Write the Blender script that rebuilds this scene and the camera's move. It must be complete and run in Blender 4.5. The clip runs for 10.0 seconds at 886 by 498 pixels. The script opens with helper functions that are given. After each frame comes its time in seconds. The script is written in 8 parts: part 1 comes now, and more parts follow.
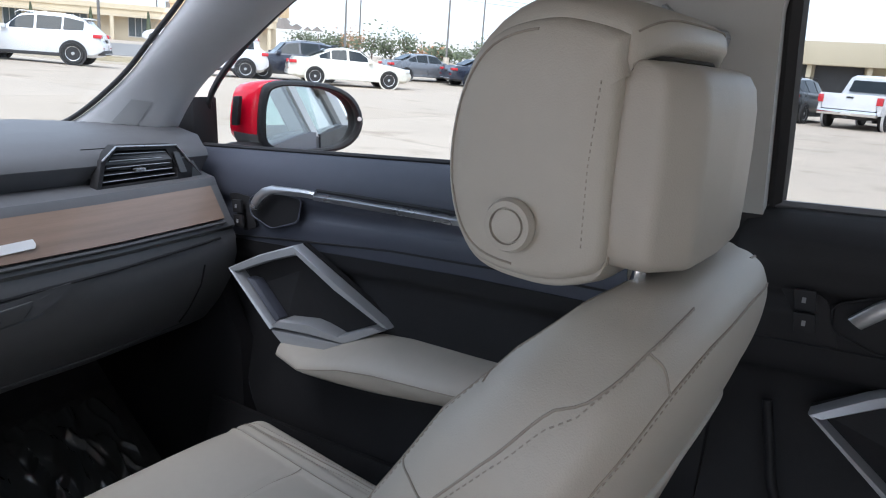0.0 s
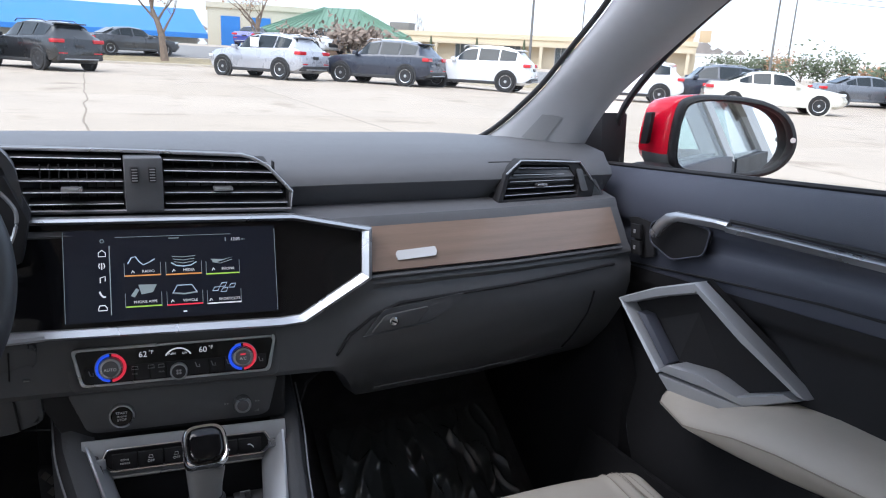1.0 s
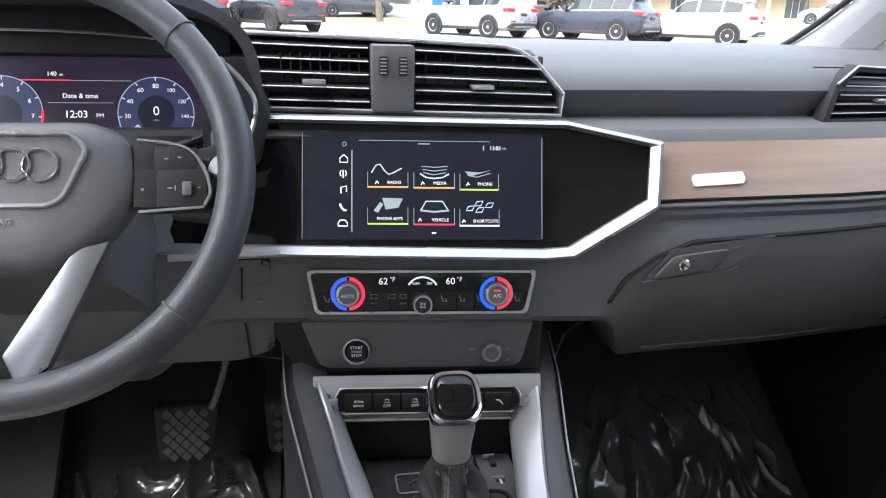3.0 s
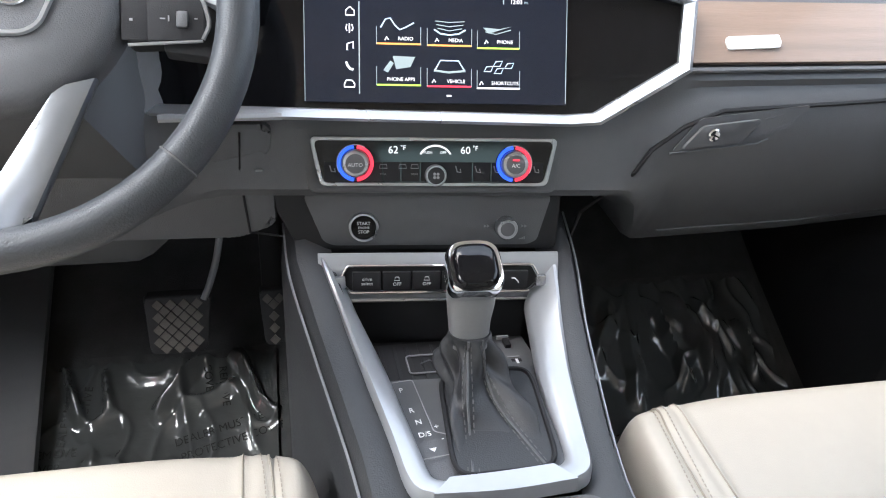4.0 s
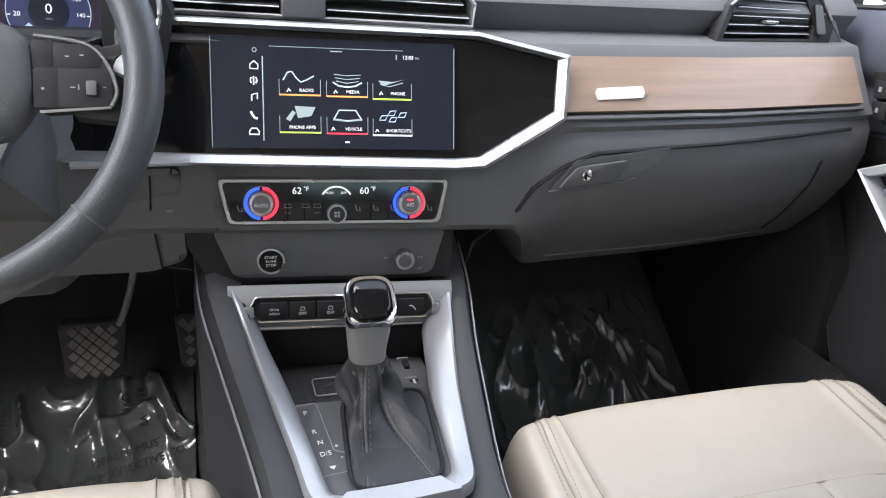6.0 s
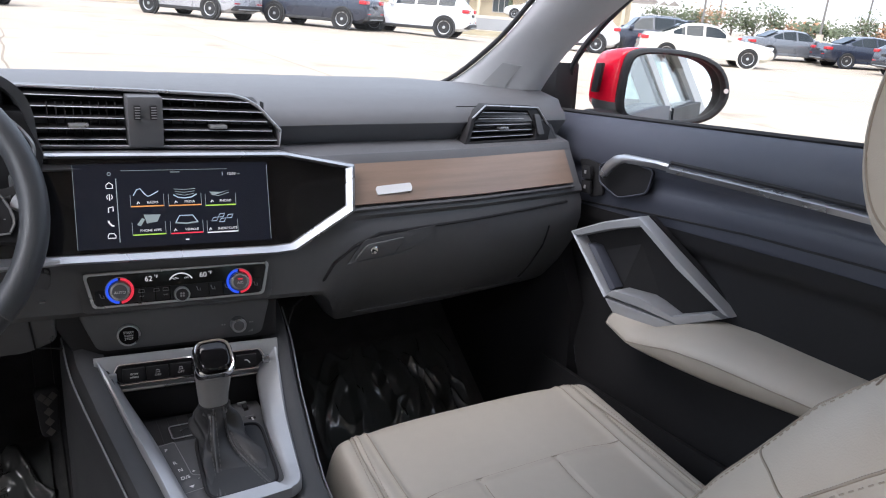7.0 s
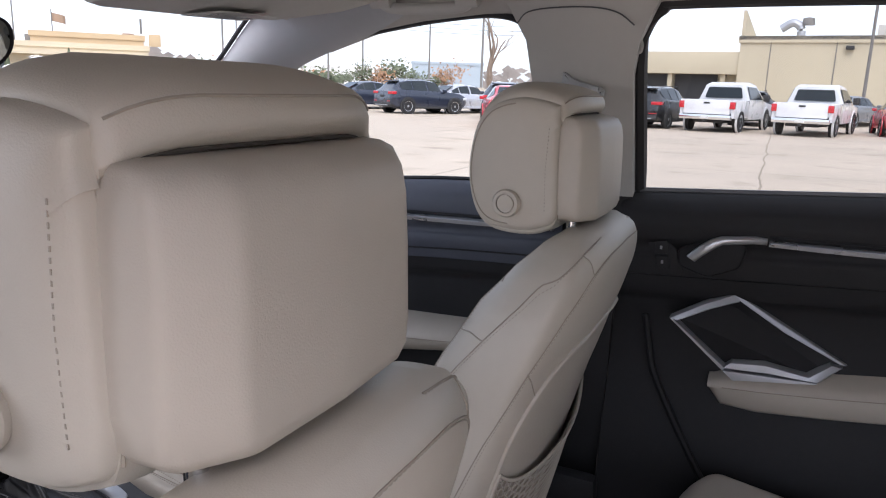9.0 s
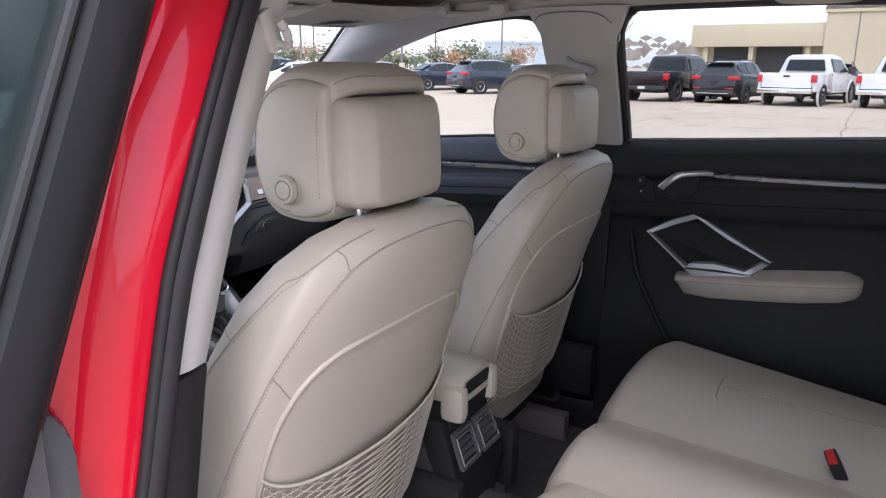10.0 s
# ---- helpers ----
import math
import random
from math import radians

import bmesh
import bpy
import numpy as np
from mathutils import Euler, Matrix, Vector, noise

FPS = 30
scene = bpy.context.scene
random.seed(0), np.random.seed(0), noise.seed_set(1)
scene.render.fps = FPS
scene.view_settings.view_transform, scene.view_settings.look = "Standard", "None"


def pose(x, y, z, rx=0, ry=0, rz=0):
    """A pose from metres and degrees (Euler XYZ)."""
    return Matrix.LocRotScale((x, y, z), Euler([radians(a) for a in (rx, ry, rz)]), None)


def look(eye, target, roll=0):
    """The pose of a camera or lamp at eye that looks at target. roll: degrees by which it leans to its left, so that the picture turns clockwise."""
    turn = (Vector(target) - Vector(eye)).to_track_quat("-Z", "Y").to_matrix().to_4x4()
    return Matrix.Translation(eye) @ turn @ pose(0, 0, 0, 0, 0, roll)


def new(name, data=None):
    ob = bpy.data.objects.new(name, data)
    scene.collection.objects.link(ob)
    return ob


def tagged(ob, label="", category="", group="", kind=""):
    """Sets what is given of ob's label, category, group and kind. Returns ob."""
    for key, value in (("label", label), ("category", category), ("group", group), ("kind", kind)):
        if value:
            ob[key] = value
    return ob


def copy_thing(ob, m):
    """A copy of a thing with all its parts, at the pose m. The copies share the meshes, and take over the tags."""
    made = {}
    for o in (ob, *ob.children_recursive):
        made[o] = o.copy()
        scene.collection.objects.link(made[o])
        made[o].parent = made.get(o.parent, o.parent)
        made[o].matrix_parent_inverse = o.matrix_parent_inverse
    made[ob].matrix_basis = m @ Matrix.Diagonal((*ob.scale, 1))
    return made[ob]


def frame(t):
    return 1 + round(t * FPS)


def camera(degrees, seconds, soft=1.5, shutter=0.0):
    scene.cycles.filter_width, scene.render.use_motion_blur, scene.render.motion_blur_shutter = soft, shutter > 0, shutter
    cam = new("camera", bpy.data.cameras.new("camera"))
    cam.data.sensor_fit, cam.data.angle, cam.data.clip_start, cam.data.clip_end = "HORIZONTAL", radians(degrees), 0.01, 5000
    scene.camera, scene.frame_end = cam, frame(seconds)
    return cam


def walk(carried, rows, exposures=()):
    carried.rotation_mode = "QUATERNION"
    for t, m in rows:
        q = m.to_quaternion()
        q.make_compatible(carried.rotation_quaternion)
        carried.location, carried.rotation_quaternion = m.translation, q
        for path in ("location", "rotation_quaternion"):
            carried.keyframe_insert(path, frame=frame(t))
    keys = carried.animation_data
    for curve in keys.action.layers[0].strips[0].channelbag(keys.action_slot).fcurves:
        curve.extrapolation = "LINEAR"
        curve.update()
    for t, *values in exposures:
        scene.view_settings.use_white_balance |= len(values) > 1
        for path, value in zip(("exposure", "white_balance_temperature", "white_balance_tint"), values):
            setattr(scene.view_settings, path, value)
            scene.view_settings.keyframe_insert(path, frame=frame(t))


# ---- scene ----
cam = camera(62.8, 10.0, soft=1.1)
PATH = [
    (0, (-0.153, -0.134, 1.31), (1.482, 0.902, 0.806), 4.3),
    (0.5, (-0.1, -0.117, 1.296), (1.115, 1.384, 0.776), 3.8),
    (1, (-0.076, -0.043, 1.286), (0.779, 1.693, 0.782), 2.9),
    (1.5, (-0.084, 0.04, 1.267), (0.487, 1.881, 0.736), 2.7),
    (2, (-0.086, 0.094, 1.247), (0.308, 1.967, 0.667), 1.9),
    (2.2, (-0.084, 0.107, 1.235), (0.26, 1.989, 0.653), 1.4),
    (3.3, (-0.113, 0.152, 1.176), (0.231, 2.005, 0.506), 1.7),
    (3.5, (-0.12, 0.159, 1.163), (0.236, 1.994, 0.453), 1.8),
    (4, (-0.129, 0.175, 1.128), (0.269, 1.956, 0.31), 2.4),
    (4.5, (-0.137, 0.193, 1.097), (0.311, 1.913, 0.179), 3.1),
    (5, (-0.143, 0.203, 1.076), (0.335, 1.885, 0.104), 3.5),
    (5.5, (-0.144, 0.199, 1.089), (0.359, 1.89, 0.148), 3.4),
    (6, (-0.113, 0.122, 1.183), (0.472, 1.858, 0.38), 4.2),
    (6.2, (-0.094, 0.07, 1.214), (0.548, 1.814, 0.476), 4.8),
    (7.3, (-0.249, -0.146, 1.332), (0.939, 1.356, 0.754), 4.3),
    (7.5, (-0.313, -0.156, 1.367), (1.012, 1.242, 0.828), 4.3),
    (8, (-0.428, -0.186, 1.415), (1.134, 0.953, 0.904), 2.5),
    (8.5, (-0.516, -0.211, 1.381), (1.181, 0.734, 0.901), 1.8),
    (9, (-0.606, -0.219, 1.351), (1.179, 0.571, 0.913), 1.9),
    (9.2, (-0.707, -0.26, 1.34), (1.079, 0.522, 0.896), 1.9),
    (9.5, (-0.885, -0.337, 1.337), (0.884, 0.472, 0.873), 1.0),
    (10, (-1.091, -0.528, 1.358), (0.592, 0.435, 0.866), 0.5),
]
EXPOSE = [(0.0, 1.1, 5950, 13), (1.0, 1.2, 6000, 15), (1.5, 1.25, 6100, 19), (2.2, 1.45, 6200, 18), (3.3, 2.5, 6350, 13), (4.0, 2.75, 6350, 12), (5.0, 2.5, 6650, 13), (5.5, 2.5, 6650, 14), (6.2, 2.5, 6450, 14), (7.3, 1.1, 6350, 18), (8.0, 0.9, 6350, 19), (9.0, 1.1, 6300, 20), (9.5, 1.2, 6250, 20), (10.0, 1.1, 6200, 20)]
walk(cam, [(t, look(eye, target, roll)) for t, eye, target, roll in PATH], EXPOSE)

# ---- sky and sun: thin high cloud, soft shadows ----
world = bpy.data.worlds.new("sky")
scene.world = world
world.use_nodes = True
wn, wl = world.node_tree.nodes, world.node_tree.links
wn.clear()
w_out, w_bg, w_mix = wn.new("ShaderNodeOutputWorld"), wn.new("ShaderNodeBackground"), wn.new("ShaderNodeMix")
w_sky, w_noise, w_ramp, w_co, w_map = (wn.new("ShaderNode" + k) for k in ("TexSky", "TexNoise", "ValToRGB", "TexCoord", "Mapping"))
w_sky.sky_type, w_sky.sun_disc = "NISHITA", False
w_sky.sun_elevation, w_sky.sun_rotation = radians(56), radians(-115)
w_sky.dust_density, w_sky.air_density = 2.0, 1.0
w_mix.data_type = "RGBA"
w_map.inputs["Scale"].default_value = (1.0, 1.0, 3.5)
w_noise.inputs["Scale"].default_value, w_noise.inputs["Detail"].default_value = 2.2, 6.0
w_ramp.color_ramp.elements[0].position, w_ramp.color_ramp.elements[1].position = 0.34, 0.66
w_ramp.color_ramp.elements[0].color, w_ramp.color_ramp.elements[1].color = (0.35, 0.35, 0.35, 1), (0.92, 0.92, 0.92, 1)
w_mix.inputs["B"].default_value = (6.3, 6.8, 7.5, 1)
w_bg.inputs["Strength"].default_value = 0.15
wl.new(w_co.outputs["Generated"], w_map.inputs["Vector"])
wl.new(w_map.outputs["Vector"], w_noise.inputs["Vector"])
wl.new(w_noise.outputs["Fac"], w_ramp.inputs["Fac"])
wl.new(w_ramp.outputs["Color"], w_mix.inputs["Factor"])
wl.new(w_sky.outputs["Color"], w_mix.inputs["A"])
wl.new(w_mix.outputs["Result"], w_bg.inputs["Color"])
wl.new(w_bg.outputs["Background"], w_out.inputs["Surface"])

sun = new("sun", bpy.data.lights.new("sun", "SUN"))
sun.data.energy, sun.data.angle, sun.data.color = 1.9, radians(55), (1.0, 0.96, 0.9)
sun.matrix_world = look((-9, -4.2, 15), (0, 0, 0))

# added area lamp inside the driver's window, tops up skylight in the cabin
fill_lamp = new("window_fill_lamp", bpy.data.lights.new("window_fill_lamp", "AREA"))
fill_lamp.data.shape, fill_lamp.data.size, fill_lamp.data.size_y = "RECTANGLE", 0.62, 0.24
fill_lamp.data.energy, fill_lamp.data.color = 0.8, (0.93, 0.97, 1.0)
fill_lamp.matrix_world = look((-0.700, 0.50, 1.30), (0.2, 0.62, 0.70))


# ---- materials ----
def mat(name, color, rough=0.5, metal=0.0, vary=0.12, scale=6.0, grain=0.0, grain_scale=400.0, rough_vary=0.1,
        coat=0.0, color2=None, stretch=(1, 1, 1), emit=None, spec=0.5, large=True, piece=0.0):
    """A procedural surface: colour varied at two scales, roughness variation, fine relief."""
    m = bpy.data.materials.new(name)
    m.use_nodes = True
    n, l = m.node_tree.nodes, m.node_tree.links
    b = n["Principled BSDF"]
    b.inputs["Metallic"].default_value, b.inputs["Specular IOR Level"].default_value = metal, spec
    b.inputs["Coat Weight"].default_value, b.inputs["Coat Roughness"].default_value = coat, 0.05
    co, mp = n.new("ShaderNodeTexCoord"), n.new("ShaderNodeMapping")
    mp.inputs["Scale"].default_value = stretch
    l.new(co.outputs["Object"], mp.inputs["Vector"])
    big, fine = n.new("ShaderNodeTexNoise"), n.new("ShaderNodeTexNoise")
    big.inputs["Scale"].default_value, big.inputs["Detail"].default_value = scale, 4.0
    fine.inputs["Scale"].default_value, fine.inputs["Detail"].default_value = scale * 14, 3.0
    for t in (big, fine):
        l.new(mp.outputs["Vector"], t.inputs["Vector"])
    add = n.new("ShaderNodeMath")
    add.operation = "MULTIPLY_ADD"
    add.inputs[1].default_value = 0.35
    l.new(fine.outputs["Fac"], add.inputs[0])
    l.new(big.outputs["Fac"], add.inputs[2])
    ramp = n.new("ShaderNodeMapRange")
    ramp.inputs["From Min"].default_value, ramp.inputs["From Max"].default_value = 0.4, 0.95
    l.new(add.outputs["Value"], ramp.inputs["Value"])
    mix = n.new("ShaderNodeMix")
    mix.data_type = "RGBA"
    c1 = [c * (1 - vary) for c in color]
    c2 = color2 or [min(1, c * (1 + vary)) for c in color]
    mix.inputs["A"].default_value, mix.inputs["B"].default_value = (*c1, 1), (*c2, 1)
    l.new(ramp.outputs["Result"], mix.inputs["Factor"])
    out = mix.outputs["Result"]
    if piece:
        info, hue = n.new("ShaderNodeObjectInfo"), n.new("ShaderNodeHueSaturation")
        rng = n.new("ShaderNodeMapRange")
        rng.inputs["To Min"].default_value, rng.inputs["To Max"].default_value = 1 - piece, 1 + piece
        l.new(info.outputs["Random"], rng.inputs["Value"])
        l.new(rng.outputs["Result"], hue.inputs["Value"])
        l.new(out, hue.inputs["Color"])
        out = hue.outputs["Color"]
    l.new(out, b.inputs["Base Color"])
    rr = n.new("ShaderNodeMapRange")
    rr.inputs["To Min"].default_value, rr.inputs["To Max"].default_value = max(0, rough - rough_vary), min(1, rough + rough_vary)
    l.new(big.outputs["Fac"], rr.inputs["Value"])
    l.new(rr.outputs["Result"], b.inputs["Roughness"])
    if grain:
        g, bump = n.new("ShaderNodeTexNoise"), n.new("ShaderNodeBump")
        g.inputs["Scale"].default_value, g.inputs["Detail"].default_value = grain_scale, 2.0
        bump.inputs["Strength"].default_value, bump.inputs["Distance"].default_value = grain, 0.0006
        l.new(mp.outputs["Vector"], g.inputs["Vector"])
        l.new(g.outputs["Fac"], bump.inputs["Height"])
        l.new(bump.outputs["Normal"], b.inputs["Normal"])
    if emit:
        b.inputs["Emission Color"].default_value, b.inputs["Emission Strength"].default_value = (*emit[:3], 1), emit[3]
    return m


def glass(name, tint, gloss=0.06):
    """A thin pane: tinted see-through with a clear reflection that grows at grazing angles."""
    m = bpy.data.materials.new(name)
    m.use_nodes = True
    n, l = m.node_tree.nodes, m.node_tree.links
    n.clear()
    out, mix, tr, gl, lw, pw, ad = (n.new("ShaderNode" + k) for k in ("OutputMaterial", "MixShader", "BsdfTransparent", "BsdfGlossy", "LayerWeight", "Math", "Math"))
    tr.inputs["Color"].default_value = (*tint, 1)
    gl.inputs["Roughness"].default_value = 0.01
    lw.inputs["Blend"].default_value = 0.5
    pw.operation, ad.operation, ad.use_clamp = "POWER", "MULTIPLY_ADD", True
    pw.inputs[1].default_value = 5.0
    ad.inputs[1].default_value, ad.inputs[2].default_value = 0.4, gloss * 0.4
    l.new(lw.outputs["Facing"], pw.inputs[0])
    l.new(pw.outputs["Value"], ad.inputs[0])
    l.new(ad.outputs["Value"], mix.inputs["Fac"])
    l.new(tr.outputs["BSDF"], mix.inputs[1])
    l.new(gl.outputs["BSDF"], mix.inputs[2])
    l.new(mix.outputs["Shader"], out.inputs["Surface"])
    return m


LEATHER = mat("cream_leather", (0.50, 0.455, 0.39), 0.45, vary=0.05, scale=5, grain=0.35, grain_scale=900, rough_vary=0.06)
LEATHER_SIDE = mat("cream_leather_side", (0.475, 0.43, 0.37), 0.48, vary=0.05, scale=5, grain=0.35, grain_scale=900)
THREAD = mat("seam_thread", (0.36, 0.32, 0.27), 0.8, vary=0.1, scale=80)
# darker leather tone for seam lines, with the shade of their grooves painted in
SEAM_SHADE = mat("seam_shade", (0.34, 0.30, 0.25), 0.9, vary=0.1, scale=60)
DARK_THREAD = mat("grey_thread", (0.10, 0.10, 0.10), 0.8, vary=0.1, scale=80)
DASH = mat("soft_dash_plastic", (0.092, 0.095, 0.103), 0.52, vary=0.1, scale=5, grain=0.55, grain_scale=1300)
PLASTIC = mat("dark_grained_plastic", (0.098, 0.100, 0.106), 0.46, vary=0.12, scale=6, grain=0.5, grain_scale=1100)
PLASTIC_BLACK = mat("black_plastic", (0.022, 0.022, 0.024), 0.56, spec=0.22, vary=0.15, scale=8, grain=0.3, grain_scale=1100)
GLOSS = mat("piano_black", (0.006, 0.006, 0.007), 0.08, vary=0.1, scale=8, spec=0.35, rough_vary=0.03)
DOORSKIN = mat("blue_black_door_plastic", (0.064, 0.070, 0.093), 0.5, vary=0.1, scale=5, grain=0.5, grain_scale=1200)
SILVER = mat("satin_aluminium", (0.45, 0.46, 0.48), 0.28, metal=0.8, vary=0.05, scale=7, rough_vary=0.06)
SILVER_PAINT = mat("silver_painted_trim", (0.42, 0.435, 0.46), 0.36, metal=0.4, vary=0.05, scale=7, rough_vary=0.06)
CHROME = mat("bright_chrome", (0.82, 0.83, 0.85), 0.1, metal=1.0, vary=0.03, scale=9, rough_vary=0.03)
WOOD = mat("open_pore_brown_wood", (0.215, 0.152, 0.115), 0.34, vary=0.16, scale=9, stretch=(0.35, 3, 12), grain=0.25, grain_scale=190, rough_vary=0.05, coat=0.25)
CARPET = mat("black_carpet", (0.075, 0.075, 0.077), 0.95, vary=0.25, scale=25, grain=1.0, grain_scale=700)
RUBBER = mat("black_rubber", (0.022, 0.022, 0.024), 0.6, vary=0.15, scale=12)
CONSOLE = mat("grained_console_skin", (0.046, 0.048, 0.052), 0.5, vary=0.12, scale=7, grain=0.6, grain_scale=700)
PEDAL = mat("worn_pedal_rubber", (0.12, 0.11, 0.10), 0.65, vary=0.2, scale=40)
LINER = mat("grey_headliner_cloth", (0.50, 0.48, 0.45), 0.9, vary=0.04, scale=9, grain=0.6, grain_scale=800)
PILLAR = mat("light_grey_pillar_plastic", (0.50, 0.485, 0.46), 0.55, vary=0.04, scale=5, grain=0.4, grain_scale=1200)
PILLAR_A = mat("grey_pillar_plastic", (0.42, 0.43, 0.45), 0.55, vary=0.05, scale=5, grain=0.4, grain_scale=1200)
RED = mat("red_car_paint", (0.70, 0.003, 0.026), 0.26, vary=0.04, scale=3, coat=0.7, spec=0.3, rough_vary=0.04)
WHEEL_LEATHER = mat("grey_wheel_leather", (0.050, 0.054, 0.060), 0.42, vary=0.12, scale=14, grain=0.45, grain_scale=700)
BOOT_LEATHER = mat("grey_boot_leather", (0.030, 0.031, 0.034), 0.46, vary=0.12, scale=14, grain=0.5, grain_scale=800)
ICON = mat("white_print", (0.75, 0.75, 0.75), 0.6, vary=0.02)
DIM_ICON = mat("grey_print", (0.27, 0.27, 0.28), 0.6, vary=0.02)
GLOW_WHITE = mat("lit_white", (0.6, 0.6, 0.6), 0.5, emit=(0.95, 0.97, 1.0, 0.17))
GLOW_DIM = mat("lit_grey_art", (0.2, 0.25, 0.26), 0.5, emit=(0.55, 0.66, 0.68, 0.084))
GLOW_RED = mat("lit_red", (0.5, 0.02, 0.04), 0.4, emit=(1.0, 0.05, 0.09, 0.225))
GLOW_BLUE = mat("lit_blue", (0.02, 0.06, 0.5), 0.4, emit=(0.03, 0.12, 1.0, 0.255))
GLOW_ORANGE = mat("lit_orange", (0.5, 0.2, 0.05), 0.4, emit=(1.0, 0.42, 0.12, 0.180))
GLOW_GREEN = mat("lit_green", (0.3, 0.5, 0.05), 0.4, emit=(0.42, 0.75, 0.12, 0.180))
GLOW_PALE = mat("lit_pale_blue", (0.4, 0.5, 0.6), 0.4, emit=(0.5, 0.68, 0.85, 0.10))
SCREEN = mat("lit_dark_screen", (0.006, 0.007, 0.011), 0.12, emit=(0.06, 0.09, 0.17, 0.025), rough_vary=0.03)
CLUSTER = mat("lit_cluster_screen", (0.008, 0.008, 0.013), 0.15, emit=(0.16, 0.11, 0.21, 0.036), rough_vary=0.03)
GLASS = glass("clear_glass", (0.885, 0.905, 0.895), 0.05)
TINTED = glass("tinted_glass", (0.72, 0.82, 0.78), 0.08)
MIRROR = mat("mirror_glass", (0.86, 0.88, 0.88), 0.0, metal=1.0, vary=0.0, rough_vary=0.0)


# ---- mesh makers ----
def finish(bm, sharp=35.0):
    bmesh.ops.recalc_face_normals(bm, faces=bm.faces)
    lim = radians(sharp)
    for f in bm.faces:
        f.smooth = True
    for e in bm.edges:
        if len(e.link_faces) == 2 and e.calc_face_angle(0) > lim:
            e.smooth = False
    return bm


def part(name, bm, material, parent=None, label="", m=None, sharp=35.0, keep=False):
    """Link a bmesh as one mesh object, under a thing or a part."""
    finish(bm, sharp)
    me = bpy.data.meshes.new(name)
    bm.to_mesh(me)
    if not keep:
        bm.free()
    me.materials.append(material)
    ob = new(name, me)
    if parent:
        ob.parent = parent
    if m is not None:
        ob.matrix_basis = m
    if label:
        ob["label"] = label
    return ob


def thing(name, label, category, group="", kind="", m=None):
    ob = tagged(new(name), label, category, group, kind)
    if m is not None:
        ob.matrix_basis = m
    return ob


def box(x0, x1, y0, y1, z0, z1, bev=0.0, seg=2, m=None):
    bm = bmesh.new()
    bmesh.ops.create_cube(bm, size=1, matrix=Matrix.Translation(((x0 + x1) / 2, (y0 + y1) / 2, (z0 + z1) / 2)) @ Matrix.Diagonal((x1 - x0, y1 - y0, z1 - z0, 1)))
    if bev:
        bmesh.ops.bevel(bm, geom=bm.edges, offset=bev, segments=seg, profile=0.6, affect="EDGES")
    if m is not None:
        bm.transform(m)
    return bm


def slab(pts, vec, bev=0.0, seg=2):
    """A flat outline in space, pushed along vec."""
    bm = bmesh.new()
    vec = Vector(vec)
    a = [bm.verts.new(p) for p in pts]
    b = [bm.verts.new(Vector(p) + vec) for p in pts]
    n = len(pts)
    bm.faces.new(a[::-1])
    bm.faces.new(b)
    for i in range(n):
        bm.faces.new((a[i], a[(i + 1) % n], b[(i + 1) % n], b[i]))
    if bev:
        bmesh.ops.recalc_face_normals(bm, faces=bm.faces)
        bmesh.ops.bevel(bm, geom=bm.edges, offset=bev, segments=seg, profile=0.6, affect="EDGES")
    return bm


def loft(rings, closed=True, cap=True, loop=False):
    """Skin over rings of equally many points; closed rings, capped ends, or a closed loop of rings."""
    bm = bmesh.new()
    vs = [[bm.verts.new(p) for p in r] for r in rings]
    n, k = len(rings[0]), len(rings)
    for i in range(k if loop else k - 1):
        a, b = vs[i], vs[(i + 1) % k]
        for j in range(n if closed else n - 1):
            bm.faces.new((a[j], a[(j + 1) % n], b[(j + 1) % n], b[j]))
    if cap and closed and not loop:
        bm.faces.new(vs[0][::-1])
        bm.faces.new(vs[-1])
    return bm


def smooth_path(pts, n=8, closed=False):
    """Catmull-Rom through the points."""
    p = [Vector(q) for q in pts]
    out, k = [], len(p)
    for i in range(k if closed else k - 1):
        a = p[i - 1] if (i or closed) else p[0] * 2 - p[1]
        b, c = p[i], p[(i + 1) % k]
        d = p[(i + 2) % k] if (closed or i + 2 < k) else c * 2 - b
        for j in range(n):
            t = j / n
            out.append(0.5 * ((2 * b) + (c - a) * t + (2 * a - 5 * b + 4 * c - d) * t * t + (3 * b - a - 3 * c + d) * t ** 3))
    if not closed:
        out.append(p[-1])
    return out


def tube(path, r, n=8, closed=False, flat=1.0, up=(0, 0, 1)):
    """A round or flattened bar along a path; r a number or one per point."""
    path = [Vector(p) for p in path]
    k, rings = len(path), []
    for i, p in enumerate(path):
        a = path[(i - 1) % k] if (i or closed) else p
        b = path[(i + 1) % k] if (closed or i + 1 < k) else p
        d = (b - a).normalized()
        u = Vector(up)
        if abs(d.dot(u)) > 0.98:
            u = Vector((1, 0, 0))
        s = d.cross(u).normalized()
        u = s.cross(d)
        rr = r[i] if isinstance(r, (list, tuple)) else r
        rings.append([p + s * (rr * math.cos(2 * math.pi * j / n)) + u * (rr * flat * math.sin(2 * math.pi * j / n)) for j in range(n)])
    return loft(rings, loop=closed)


def lathe(profile, n=32, m=None):
    """Turn (radius, height) pairs about z."""
    rings = [[(r * math.cos(2 * math.pi * j / n), r * math.sin(2 * math.pi * j / n), z) for j in range(n)] for r, z in profile]
    bm = loft(rings, loop=profile[0][0] > .0045 and profile[-1][0] > .0045)
    if m is not None:
        bm.transform(m)
    return bm


